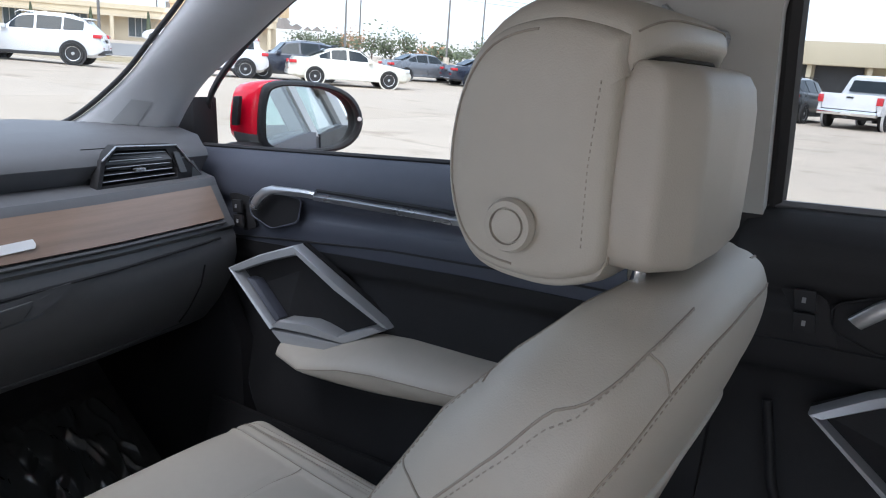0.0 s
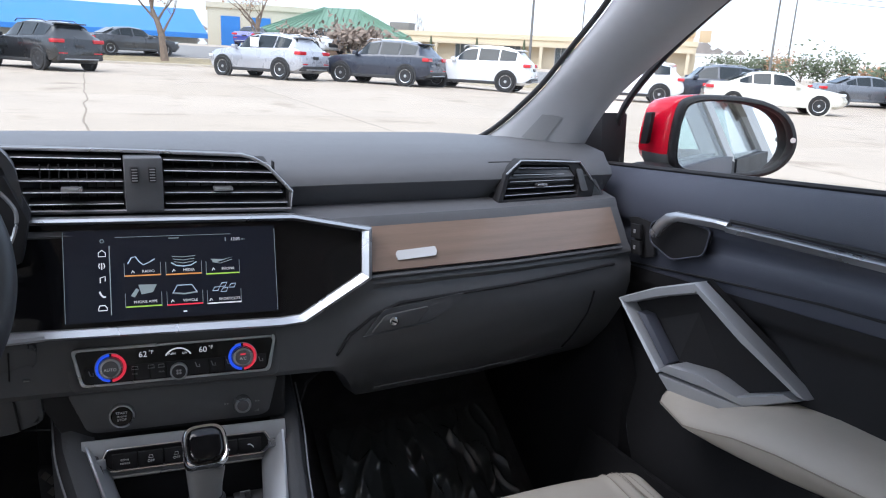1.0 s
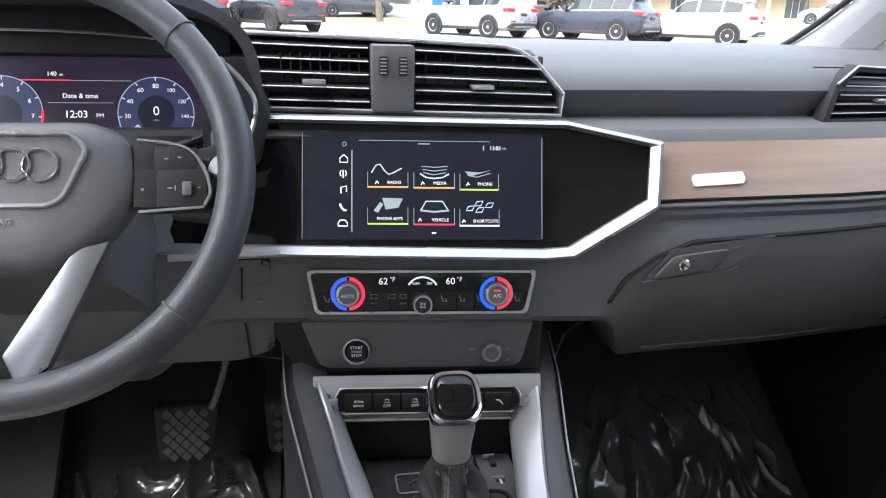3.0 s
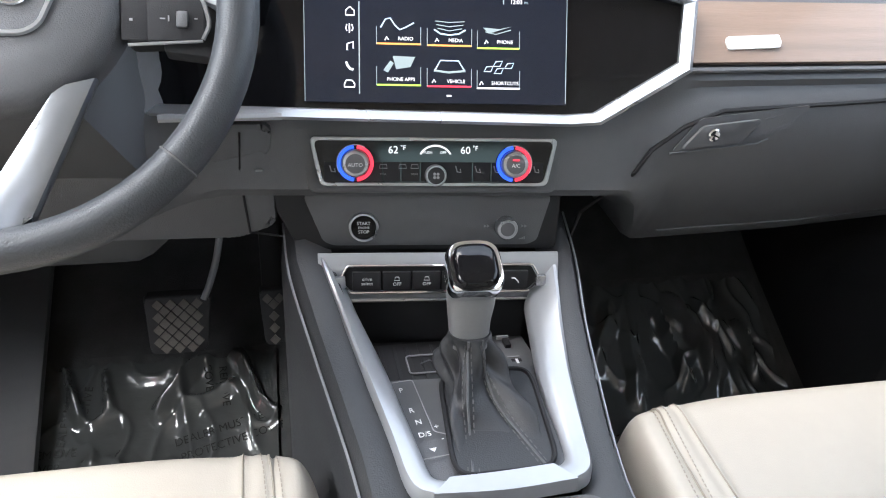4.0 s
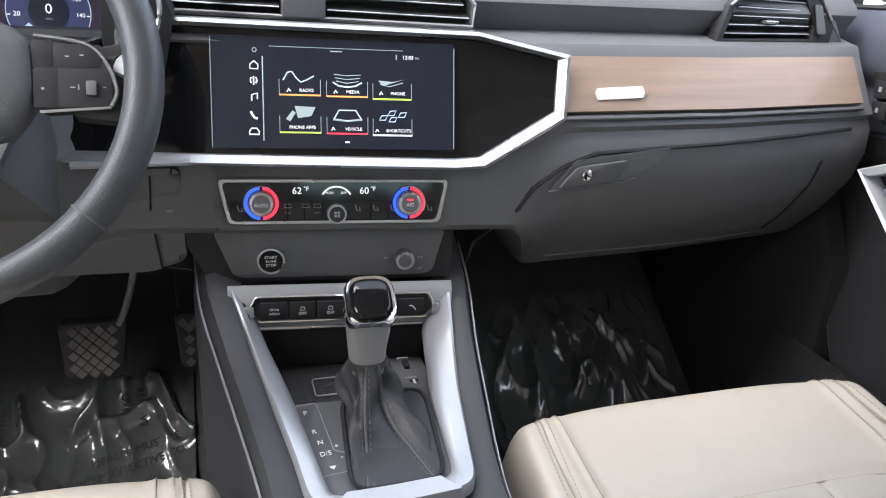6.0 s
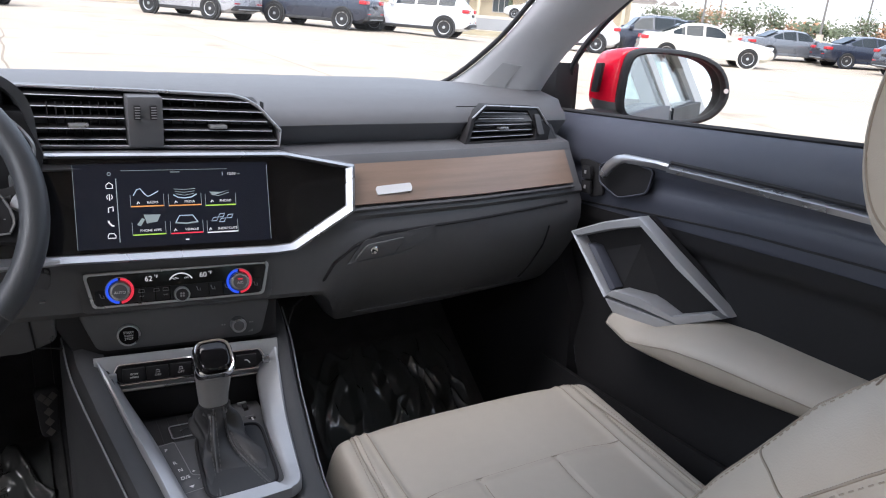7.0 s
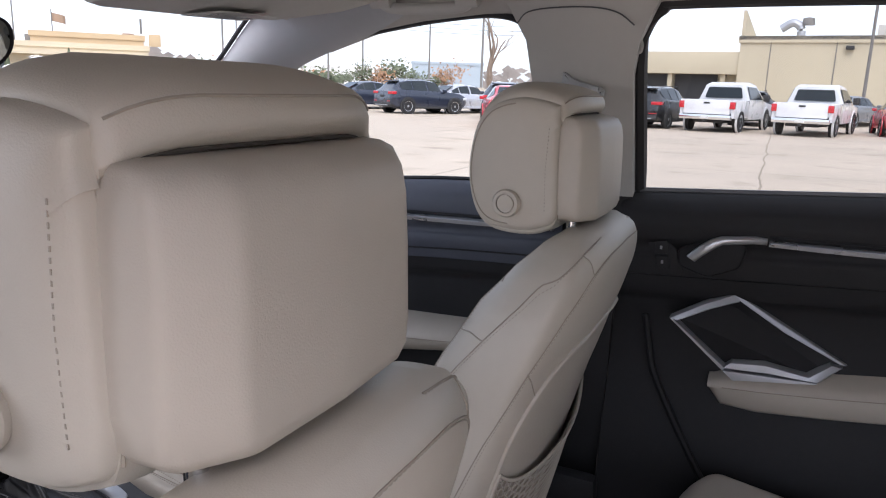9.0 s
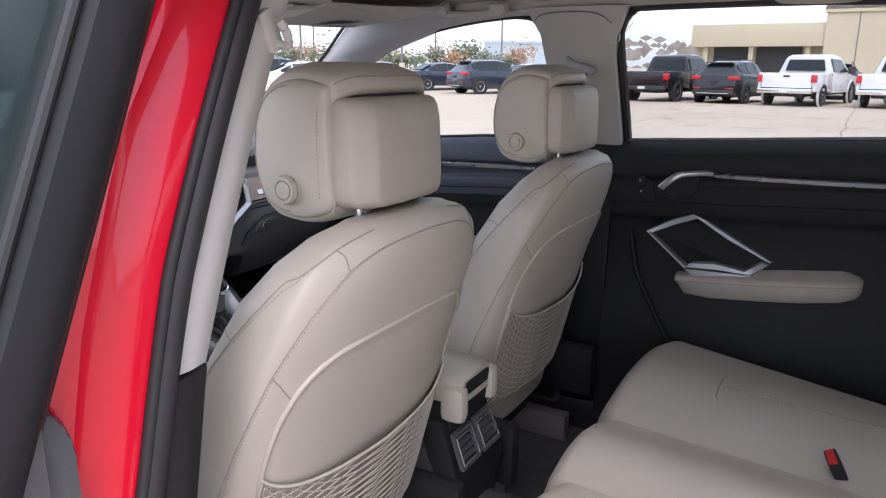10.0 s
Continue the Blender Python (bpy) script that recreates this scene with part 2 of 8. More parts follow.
def sheet(f, nu, nv, thick=0.0):
    """A surface f(u, v) over the unit square, given thickness along its normals when asked."""
    bm = bmesh.new()
    g = [[bm.verts.new(f(i / nu, j / nv)) for j in range(nv + 1)] for i in range(nu + 1)]
    for i in range(nu):
        for j in range(nv):
            bm.faces.new((g[i][j], g[i + 1][j], g[i + 1][j + 1], g[i][j + 1]))
    if thick:
        bm.normal_update()
        bmesh.ops.solidify(bm, geom=bm.faces[:], thickness=thick)
    return bm


def join(*bms):
    out = bmesh.new()
    for b in bms:
        me = bpy.data.meshes.new("tmp")
        b.to_mesh(me)
        out.from_mesh(me)
        b.free()
        bpy.data.meshes.remove(me)
    return out


def ring_panel(outer, inner, vec, bev=0.0):
    """A frame between two outlines of equally many points, pushed along vec."""
    vec = Vector(vec)
    r = [[Vector(p) for p in outer], [Vector(p) + vec for p in outer], [Vector(p) + vec for p in inner], [Vector(p) for p in inner]]
    bm = loft(r, loop=True)
    if bev:
        bmesh.ops.recalc_face_normals(bm, faces=bm.faces)
        long = [e for e in bm.edges if len(e.link_faces) == 2 and e.calc_face_angle(0) > 0.6]
        bmesh.ops.bevel(bm, geom=long, offset=bev, segments=2, profile=0.6, affect="EDGES")
    return bm


def rounded(pts, r, n=4):
    """Round the corners of an outline in space."""
    pts = [Vector(p) for p in pts]
    out, k = [], len(pts)
    for i, p in enumerate(pts):
        a, b = pts[i - 1] - p, pts[(i + 1) % k] - p
        d = min(r, a.length * 0.45, b.length * 0.45)
        a, b = p + a.normalized() * d, p + b.normalized() * d
        for j in range(n + 1):
            t = j / n
            out.append(a * (1 - t) ** 2 + p * 2 * t * (1 - t) + b * t * t)
    return out


def words(text, size, m, parent, material, name="lettering", depth=0.0002):
    """Lettering as a thin mesh on the plane of m, centred."""
    cu = bpy.data.curves.new("lettering", "FONT")
    cu.body, cu.size, cu.align_x, cu.align_y, cu.extrude = text, size, "CENTER", "CENTER", depth
    cu.resolution_u = 3
    tmp = bpy.data.objects.new("tmp", cu)
    scene.collection.objects.link(tmp)
    me = bpy.data.meshes.new_from_object(tmp.evaluated_get(bpy.context.evaluated_depsgraph_get()))
    bpy.data.objects.remove(tmp)
    me.materials.clear()
    me.materials.append(material)
    ob = new(name, me)
    ob.parent, ob.matrix_basis = parent, m
    return ob


def stitches(path, parent, material=None, step=0.007, length=0.0042, r=0.0007, name="stitching"):
    """A row of short threads along a path."""
    path = [Vector(p) for p in path]
    bms, run = [], 0.0
    verts, faces = [], []
    for a, b in zip(path, path[1:]):
        d = b - a
        if d.length < 1e-6:
            continue
        run_here = -run
        u = d.normalized()
        s = u.orthogonal().normalized()
        w = u.cross(s)
        while run_here + step <= d.length + 1e-9:
            run_here += step
            c = a + u * run_here
            base = len(verts)
            for e in (-length / 2, length / 2):
                for k in range(4):
                    an = math.pi / 2 * k
                    verts.append(c + u * e + (s * math.cos(an) + w * math.sin(an)) * r)
            faces += [(base + k, base + (k + 1) % 4, base + 4 + (k + 1) % 4, base + 4 + k) for k in range(4)]
        run = d.length - run_here
    me = bpy.data.meshes.new(name)
    me.from_pydata([tuple(v) for v in verts], [], faces)
    me.materials.append(material or THREAD)
    ob = new(name, me)
    ob.parent = parent
    return ob


# ---- ground: pale concrete lot that rises gently to the street behind ----
def ease(t):
    t = min(1.0, max(0.0, t))
    return t * t * (3 - 2 * t)


def rise(x, y):
    r = math.hypot(x, y)
    return 0.9 * ease((r - 38.0) / 18.0) + .0115 * max(0.0, min(y, 60) - 3) * ease((21 - x) / 9)


def ground_material():
    m = mat("pale_concrete", (0.44, 0.372, 0.300), 0.85, vary=0.10, scale=0.35, grain=0.5, grain_scale=30)
    n, l = m.node_tree.nodes, m.node_tree.links
    b = n["Principled BSDF"]
    base = b.inputs["Base Color"].links[0].from_socket
    co = n.new("ShaderNodeTexCoord")
    sep, wob, comb = n.new("ShaderNodeSeparateXYZ"), n.new("ShaderNodeTexNoise"), n.new("ShaderNodeVectorMath")
    wob.inputs["Scale"].default_value = 0.5
    l.new(co.outputs["Object"], wob.inputs["Vector"])
    comb.operation = "MULTIPLY_ADD"
    comb.inputs[1].default_value = (0.25, 0.25, 0)
    l.new(wob.outputs["Color"], comb.inputs[0])
    l.new(co.outputs["Object"], comb.inputs[2])
    # joints every 4.6 m and stained strips
    br = n.new("ShaderNodeTexBrick")
    br.offset, br.inputs["Scale"].default_value = 0.0, 1.0
    br.inputs["Brick Width"].default_value, br.inputs["Row Height"].default_value = 4.6, 4.6
    br.inputs["Mortar Size"].default_value = 0.018
    br.inputs["Color1"].default_value, br.inputs["Color2"].default_value = (1, 1, 1, 1), (0.93, 0.92, 0.9, 1)
    br.inputs["Mortar"].default_value = (0.55, 0.53, 0.5, 1)
    l.new(comb.outputs["Vector"], br.inputs["Vector"])
    st, sr = n.new("ShaderNodeTexNoise"), n.new("ShaderNodeValToRGB")
    st.inputs["Scale"].default_value, st.inputs["Detail"].default_value = 0.9, 6
    sr.color_ramp.elements[0].position, sr.color_ramp.elements[1].position = 0.30, 0.42
    sr.color_ramp.elements[0].color, sr.color_ramp.elements[1].color = (0.72, 0.70, 0.67, 1), (1, 1, 1, 1)
    l.new(co.outputs["Object"], st.inputs["Vector"])
    l.new(st.outputs["Fac"], sr.inputs["Fac"])
    last = base
    for src in (br.outputs["Color"], sr.outputs["Color"]):
        mx = n.new("ShaderNodeMix")
        mx.data_type, mx.blend_type = "RGBA", "MULTIPLY"
        mx.inputs["Factor"].default_value = 1.0
        l.new(last, mx.inputs["A"])
        l.new(src, mx.inputs["B"])
        last = mx.outputs["Result"]
    l.new(last, b.inputs["Base Color"])
    return m


def build_ground():
    bm = bmesh.new()
    rads = [0, 2, 4, 6, 8, 11, 14, 17, 20, 23, 26, 29, 32, 35, 38, 42, 46, 50, 54, 58, 66, 80, 120, 200, 400, 900, 2500]
    k = 120
    rows = []
    for r in rads:
        rows.append([bm.verts.new((r * math.cos(2 * math.pi * j / k), r * math.sin(2 * math.pi * j / k), rise(r * math.cos(2 * math.pi * j / k), r * math.sin(2 * math.pi * j / k)))) for j in range(k if r else 1)])
    for a, b in zip(rows, rows[1:]):
        for j in range(k):
            if len(a) == 1:
                bm.faces.new((a[0], b[j], b[(j + 1) % k]))
            else:
                bm.faces.new((a[j], b[j], b[(j + 1) % k], a[(j + 1) % k]))
    ob = part("ground", bm, ground_material())
    tagged(ob, "pale worn concrete car park with faint joints and stains", "ground", kind="structure")


build_ground()

GRASS = mat("dry_winter_grass", (0.30, 0.24, 0.14), 0.95, vary=0.3, scale=1.2, grain=1.0, grain_scale=60)
ASPHALT = mat("grey_asphalt", (0.22, 0.21, 0.20), 0.9, vary=0.12, scale=0.8, grain=0.6, grain_scale=50)
KERB = mat("concrete_kerb", (0.52, 0.46, 0.38), 0.85, vary=0.12, scale=2)
TYRE = mat("tyre_rubber", (0.02, 0.02, 0.021), 0.75, vary=0.2, scale=9)
RIM = mat("alloy_wheel", (0.55, 0.56, 0.58), 0.3, metal=0.8, vary=0.06, scale=6)
DARKRIM = mat("dark_alloy_wheel", (0.10, 0.10, 0.11), 0.3, metal=0.6, vary=0.06, scale=6)
CARGLASS = mat("dark_car_window", (0.020, 0.026, 0.030), 0.08, vary=0.1, scale=2, spec=0.35, rough_vary=0.02)
TAIL = mat("red_tail_lens", (0.55, 0.02, 0.03), 0.15, vary=0.1, scale=9, coat=0.5)
HEAD = mat("clear_lamp_lens", (0.62, 0.64, 0.66), 0.1, vary=0.08, scale=9, coat=0.5)
PLATE = mat("plate_white", (0.7, 0.7, 0.68), 0.5, vary=0.05)
CLAD = mat("dark_cladding", (0.035, 0.035, 0.037), 0.6, vary=0.1)
PAINTS = {k: mat(k + "_car_paint", c, 0.28, metal=me, vary=0.04, scale=2, coat=0.7, rough_vary=0.04) for k, c, me in (
    ("white", (0.72, 0.73, 0.75), 0.0), ("cream", (0.70, 0.68, 0.60), 0.0), ("silver", (0.46, 0.47, 0.51), 0.35), ("black", (0.012, 0.013, 0.015), 0.0),
    ("navy", (0.022, 0.028, 0.048), 0.1), ("charcoal", (0.065, 0.07, 0.08), 0.2), ("ruby", (0.50, 0.015, 0.03), 0.1), ("grey", (0.16, 0.17, 0.19), 0.3),
    ("blue", (0.03, 0.04, 0.25), 0.1))}


def interp(table, t):
    for (a, *va), (b, *vb) in zip(table, table[1:]):
        if t <= b:
            k = (t - a) / (b - a)
            k = max(0.0, min(1.0, k))
            return [p + (q - p) * k for p, q in zip(va, vb)]
    return list(table[-1][1:])


SHAPES = {
    # length, width; (x along from nose, bonnet/belt height, roof height, half width, roof half width)
    "suv": (4.55, 1.88, 1.62, [(0, .62, .62, .62, .5), (.05, .86, .86, .80, .6), (.13, .98, .98, .90, .7), (.28, 1.05, 1.05, .93, .70), (.33, 1.06, 1.12, .93, .62), (.43, 1.06, 1.54, .94, .58), (.55, 1.07, 1.62, .94, .58),
                               (.75, 1.09, 1.60, .94, .57), (.88, 1.11, 1.50, .93, .54), (.945, 1.10, 1.16, .90, .60), (.975, 1.02, 1.02, .87, .60), (1, .72, .72, .82, .6)]),
    "sedan": (4.9, 1.88, 1.46, [(0, .58, .58, .62, .5), (.05, .78, .78, .82, .6), (.14, .86, .86, .90, .7), (.27, .94, .94, .93, .70), (.33, .96, 1.04, .93, .62), (.43, .96, 1.40, .93, .56), (.55, .97, 1.46, .93, .56),
                                (.66, .98, 1.42, .93, .55), (.78, 1.0, 1.16, .92, .58), (.84, 1.02, 1.04, .90, .66), (.95, 1.01, 1.01, .86, .66), (1, .70, .70, .80, .6)]),
}


def wheel_set(car, width, xs, r, rim):
    """Four wheels, each a tyre with a spoked rim."""
    base = None
    for i, (x, side) in enumerate([(x, s) for x in xs for s in (-1, 1)]):
        m = pose(x, side * (width / 2 - 0.070), r, 0, 0, 0 if side > 0 else 180)
        if base is None:
            base = new("wheel")
            base.parent = car
            base.matrix_basis = m
            prof = [(r * .66, -.09), (r * .93, -.11), (r, -.075), (r, .075), (r * .93, .11), (r * .68, .10), (r * .66, .06)]
            part("tyre", lathe(prof, 28, pose(0, 0, 0, -90, 0, 0)), TYRE, base)
            bms = [lathe([(r * .67, .02), (r * .67, .085), (r * .61, .075), (r * .60, .02)], 24, pose(0, 0, 0, -90, 0, 0)), lathe([(.01, .04), (r * .17, .04), (r * .15, .085), (.01, .09)], 12, pose(0, 0, 0, -90, 0, 0))]
            for k in range(10):
                an = (k // 2) * 72 + (k % 2) * 26 - 13
                bms.append(box(-.018, .018, .05, .075, r * .10, r * .64, m=pose(0, 0, 0, 0, an, 0)))
            part("rim", join(*bms), rim, base)
            part("brake_disc", lathe([(.01, -.01), (r * .58, -.01), (r * .58, .01), (.01, .01)], 20, pose(0, 0, 0, -90, 0, 0)), CLAD, base)
        else:
            copy_thing(base, m)


def car_body_rings(shape, n=13):
    L, W, H, tab = SHAPES[shape]
    rings, meta = [], []
    for i in range(41):
        t = i / 40
        belt, roof, hw, rhw = interp(tab, t)
        sc = W / 2 / .94
        hw, rhw = hw * sc, rhw * sc
        low = 0.24 + 0.16 * max(0, (0.06 - t) / .06) + 0.16 * max(0, (t - .93) / .07)
        cab = max(0.0, roof - belt)
        pts = [(-hw * .80, low), (-hw * .96, low + .10), (-hw, .62 if belt > .7 else (low + belt) / 2), (-hw * .985, belt - .06), (-hw * .95, belt)]
        if cab > 0.02:
            pts += [(-(hw * .92 * .45 + rhw * .55), belt + cab * .52), (-rhw * 1.04, roof - .05 * min(1, cab * 3)), (-rhw * .7, roof)]
        else:
            pts += [(-hw * .82, belt + .012), (-hw * .6, belt + .02), (-hw * .4, belt + .025)]
        pts = pts + [(-p[0], p[1]) for p in pts[::-1]]
        rings.append([(L / 2 - t * L, p[0], p[1]) for p in pts])
        meta.append((t, belt, roof, hw, rhw))
    return L, W, H, rings, meta


def side_pane(meta, L, t0, t1, side, inset=0.03, lo=.03, hi=.075):
    """A side window laid just proud of the cabin side between two stations."""
    lo_pts, hi_pts = [], []
    for i in range(9):
        t = t0 + (t1 - t0) * i / 8
        k = min(range(len(meta)), key=lambda j: abs(meta[j][0] - t))
        a = meta[k]
        b = meta[min(k + 1, len(meta) - 1)] if a[0] <= t else meta[k - 1]
        f = 0 if b[0] == a[0] else (t - a[0]) / (b[0] - a[0])
        belt, roof, hw, rhw = (a[q] + (b[q] - a[q]) * f for q in (1, 2, 3, 4))
        x = L / 2 - t * L
        cab = roof - belt
        zl, zh = belt + lo, max(belt + lo + .005, roof - hi)
        def at(z):
            w1, w2, w3 = hw * .95, hw * .92 * .45 + rhw * .55, rhw * 1.04
            s = (z - belt) / max(cab, .05)
            return w1 + (w2 - w1) * s / .52 if s < .52 else w2 + (w3 - w2) * (s - .52) / .43
        lo_pts.append((x, side * (at(zl) + .012), zl))
        hi_pts.append((x, side * (at(zh) + .012), zh))
    ring = lo_pts + hi_pts[::-1]
    bm = bmesh.new()
    vs = [[bm.verts.new(p) for p in row] for row in (lo_pts, hi_pts)]
    for i in range(8):
        bm.faces.new((vs[0][i], vs[0][i + 1], vs[1][i + 1], vs[1][i]))
    bmesh.ops.recalc_face_normals(bm, faces=bm.faces)
    bmesh.ops.solidify(bm, geom=bm.faces[:], thickness=0.01)
    return bm


def parked_car(shape, paint, label, x, y, heading, rim=None, group="parked cars", lift=None, name=None):
    """A parked car with body, windows, lamps and wheels. heading: degrees, 0 along +x."""
    L, W, H, rings, meta = car_body_rings(shape)
    z = rise(x, y) if lift is None else lift
    car = thing(name or ("suv_car" if shape == "suv" else "sedan_car"), label, "car", group, m=pose(x, y, z, 0, 0, heading))
    body = part("body", loft(rings), PAINTS[paint], car, sharp=28)
    big = shape == "suv"
    r = .36 if big else .34
    xs = (L * .5 - L * .20, L * .5 - L * .795)
    for s in (-1, 1):
        for a, b in (((.375, .535), (.555, .72), (.735, .87)) if big else ((.375, .525), (.545, .665), (.675, .76))):
            part("side_window", side_pane(meta, L, a, b, s), CARGLASS, car)
        for wx in xs:
            part("wheel_arch", lathe([(r + .02, -.03), (r + .075, -.03), (r + .07, .012), (r + .02, .012)], 24, pose(wx, s * (W / 2 + .002), r + .01, -90 * s, 0, 0)), CLAD if big else PAINTS[paint], car)
            part("wheel_well", lathe([(.01, -.14), (r + .03, -.14), (r + .03, .012), (.01, .012)], 20, pose(wx, s * (W / 2 - .006), r + .01, -90 * s, 0, 0)), RUBBER, car)
        part("sill", box(xs[1] + .3, xs[0] - .3, s * (W / 2 - .04) - .03, s * (W / 2 - .04) + .03, .25, .36, .02), CLAD if big else PAINTS[paint], car)
        part("mirror", box(.62, .80, s * (W / 2 + .06) - .09, s * (W / 2 + .06) + .09, 1.04 if big else .93, 1.18 if big else 1.05, .04), PAINTS[paint], car)
        zt = .98 if big else .86
        part("tail_lamp", box(-L * .5 + .03, -L * .5 + .30, s * (W * .385) - W * .105, s * (W * .385) + W * .105, zt - .075, zt + .055, .03, m=None), TAIL, car)
        part("reflector", box(-L * .5 - .005, -L * .5 + .10, s * W * .34 - .16, s * W * .34 + .16, .56, .60, .01), TAIL, car)
        part("headlamp", box(L * .5 - .34, L * .5 - .12, s * (W * .37) - .14, s * (W * .37) + .14, .68, .80, .03), HEAD, car)
    xr = -L / 2
    if big:
        part("rear_window", slab(rounded([(xr + .34, -.60, 1.16), (xr + .34, .60, 1.16), (xr + .56, .52, 1.46), (xr + .56, -.52, 1.46)], .05), (-.03, 0, .012)), CARGLASS, car)
        part("roof_spoiler", box(xr + .40, xr + .66, -.54, .54, 1.50, 1.55, .02), PAINTS[paint], car)
        for s in (-1, 1):
            part("roof_rail", tube([(.45, s * .56, 1.55), (.3, s * .56, 1.645), (-1.1, s * .56, 1.635), (-1.35, s * .55, 1.55)], .017, 6), SILVER if paint != "black" else CLAD, car)
    else:
        part("rear_window", slab(rounded([(xr + .80, -.60, 1.06), (xr + .80, .60, 1.06), (xr + 1.42, .50, 1.36), (xr + 1.42, -.50, 1.36)], .05), (-.02, 0, .03)), CARGLASS, car)
    part("windscreen", slab(rounded([(L / 2 - .345 * L, -.62, 1.12 if big else 1.02), (L / 2 - .345 * L, .62, 1.12 if big else 1.02), (L / 2 - .425 * L, .52, H - .12), (L / 2 - .425 * L, -.52, H - .12)], .05), (.03, 0, .03)), CARGLASS, car)
    part("rear_bumper", box(xr - .03, xr + .22, -.80, .80, .34, .52, .05), CLAD if big else PAINTS[paint], car)
    part("diffuser_strip", box(xr - .04, xr + .1, -.62, .62, .37, .41, .012), SILVER_PAINT, car)
    part("number_plate", box(xr - .012, xr + .05, -.16, .16, .76 if big else .70, .86 if big else .80, .006), PLATE if paint in ("charcoal",) else CLAD, car)
    part("grille", box(L / 2 - .10, L / 2 + .02, -.45, .45, .42, .72, .04), CLAD, car)
    wheel_set(car, W, xs, r, rim or RIM)
    return car


def pickup(paint, label, x, y, heading, group="parked pickups"):
    """A crew-cab pickup seen mostly from its tailgate."""
    L, W = 5.8, 2.0
    car = thing("pickup_truck", label, "pickup", group, m=pose(x, y, rise(x, y), 0, 0, heading))
    P = PAINTS[paint]
    part("bonnet", loft([[(xx, -w, .55), (xx, -w, h), (xx, -w * .8, h + .06), (xx, w * .8, h + .06), (xx, w, h), (xx, w, .55)] for xx, w, h in ((2.9, .78, .85), (2.8, .95, 1.02), (1.4, .98, 1.12))]), P, car)
    part("cab", loft([[(xx, -.98, .45), (xx, -.99, 1.12), (xx, -w, h), (xx, -w + .1, h + .05), (xx, w - .1, h + .05), (xx, w, h), (xx, .99, 1.12), (xx, .98, .45)] for xx, w, h in ((1.55, .95, 1.16), (1.35, .93, 1.25), (.75, .74, 1.76), (.2, .72, 1.82), (-.55, .72, 1.80), (-.75, .75, 1.73), (-.82, .93, 1.2))]), P, car)
    part("rear_window", slab(rounded([(-.84, -.72, 1.26), (-.84, .72, 1.26), (-.78, .62, 1.67), (-.78, -.62, 1.67)], .06), (-.03, 0, 0)), CARGLASS, car)
    for s in (-1, 1):
        part("bed_side", box(-2.8, -.84, s * .95 - .06, s * .95 + .06, .52, 1.18, .04), P, car)
        part("tail_lamp", box(-2.87, -2.7, s * .93 - .09, s * .93 + .09, .86, 1.12, .02), TAIL, car)
        part("mirror", box(1.0, 1.15, s * 1.12 - .12, s * 1.12 + .12, 1.15, 1.42, .04), CLAD, car)
        part("side_window", slab([(1.15, s * .965, 1.22), (.55, s * .800, 1.68), (-.60, s * .790, 1.70), (-.68, s * .965, 1.22)], (0, s * .02, 0)), CARGLASS, car)
        for wx in (1.85, -1.85):
            part("wheel_arch", lathe([(.41, -.05), (.50, -.05), (.49, .02), (.41, .02)], 22, pose(wx, s * .985, .45, -90 * s, 0, 0)), P, car)
            part("wheel_well", lathe([(.01, -.16), (.44, -.16), (.44, .02), (.01, .02)], 18, pose(wx, s * .985, .43, -90 * s, 0, 0)), RUBBER, car)
    part("bed_floor", box(-2.75, -.84, -.90, .90, .60, .68), CLAD, car)
    part("tailgate", box(-2.84, -2.75, -.86, .86, .66, 1.18, .025), P, car)
    part("tailgate_handle", box(-2.865, -2.83, -.11, .11, 1.04, 1.10, .01), CLAD, car)
    part("rear_bumper", box(-3.0, -2.80, -.95, .95, .46, .64, .04), CHROME if paint == "white" else CLAD, car)
    part("number_plate", box(-3.012, -2.98, -.15, .15, .50, .60), PLATE, car)
    part("tow_hitch", box(-3.05, -2.8, -.05, .05, .36, .44, .01), CLAD, car)
    part("chassis", box(-2.6, 2.6, -.55, .55, .34, .52, .03), CLAD, car)
    wheel_set(car, W, (1.85, -1.85), .40, RIM)
    return car


# cars beyond the windscreen, tails turned to the camera
parked_car("sedan", "charcoal", "dark grey sedan parked past the first row", -11.6, 42.0, 20, rim=RIM)
parked_car("suv", "charcoal", "dark grey compact SUV with a white dealer plate", -4.7, 31.2, 112, rim=DARKRIM)
parked_car("suv", "black", "black compact SUV parked tail outwards", -1.45, 29.9, 124, rim=DARKRIM)
silver_suv = parked_car("suv", "silver", "silver SUV with a white paper sheet in its side window", 6.2, 28.7, 128)
parked_car("suv", "navy", "dark navy SUV with bright alloy wheels", 10.3, 27.0, 133)
parked_car("suv", "white", "white SUV with a roof spoiler, beside a navy one", 13.8, 25.9, 138)
parked_car("suv", "white", "white SUV standing side-on behind the pillar", 20.0, 24.5, 143)
parked_car("suv", "navy", "dark blue SUV between two white cars", 23.0, 22.9, 146)
parked_car("sedan", "cream", "white sedan with dark push bar parked nose out", 22.9, 19.6, -40)
part("paper_sheet", box(-.35, .05, .885, .893, 1.12, 1.46), PLATE, silver_suv, "white paper sheet taped inside the window")
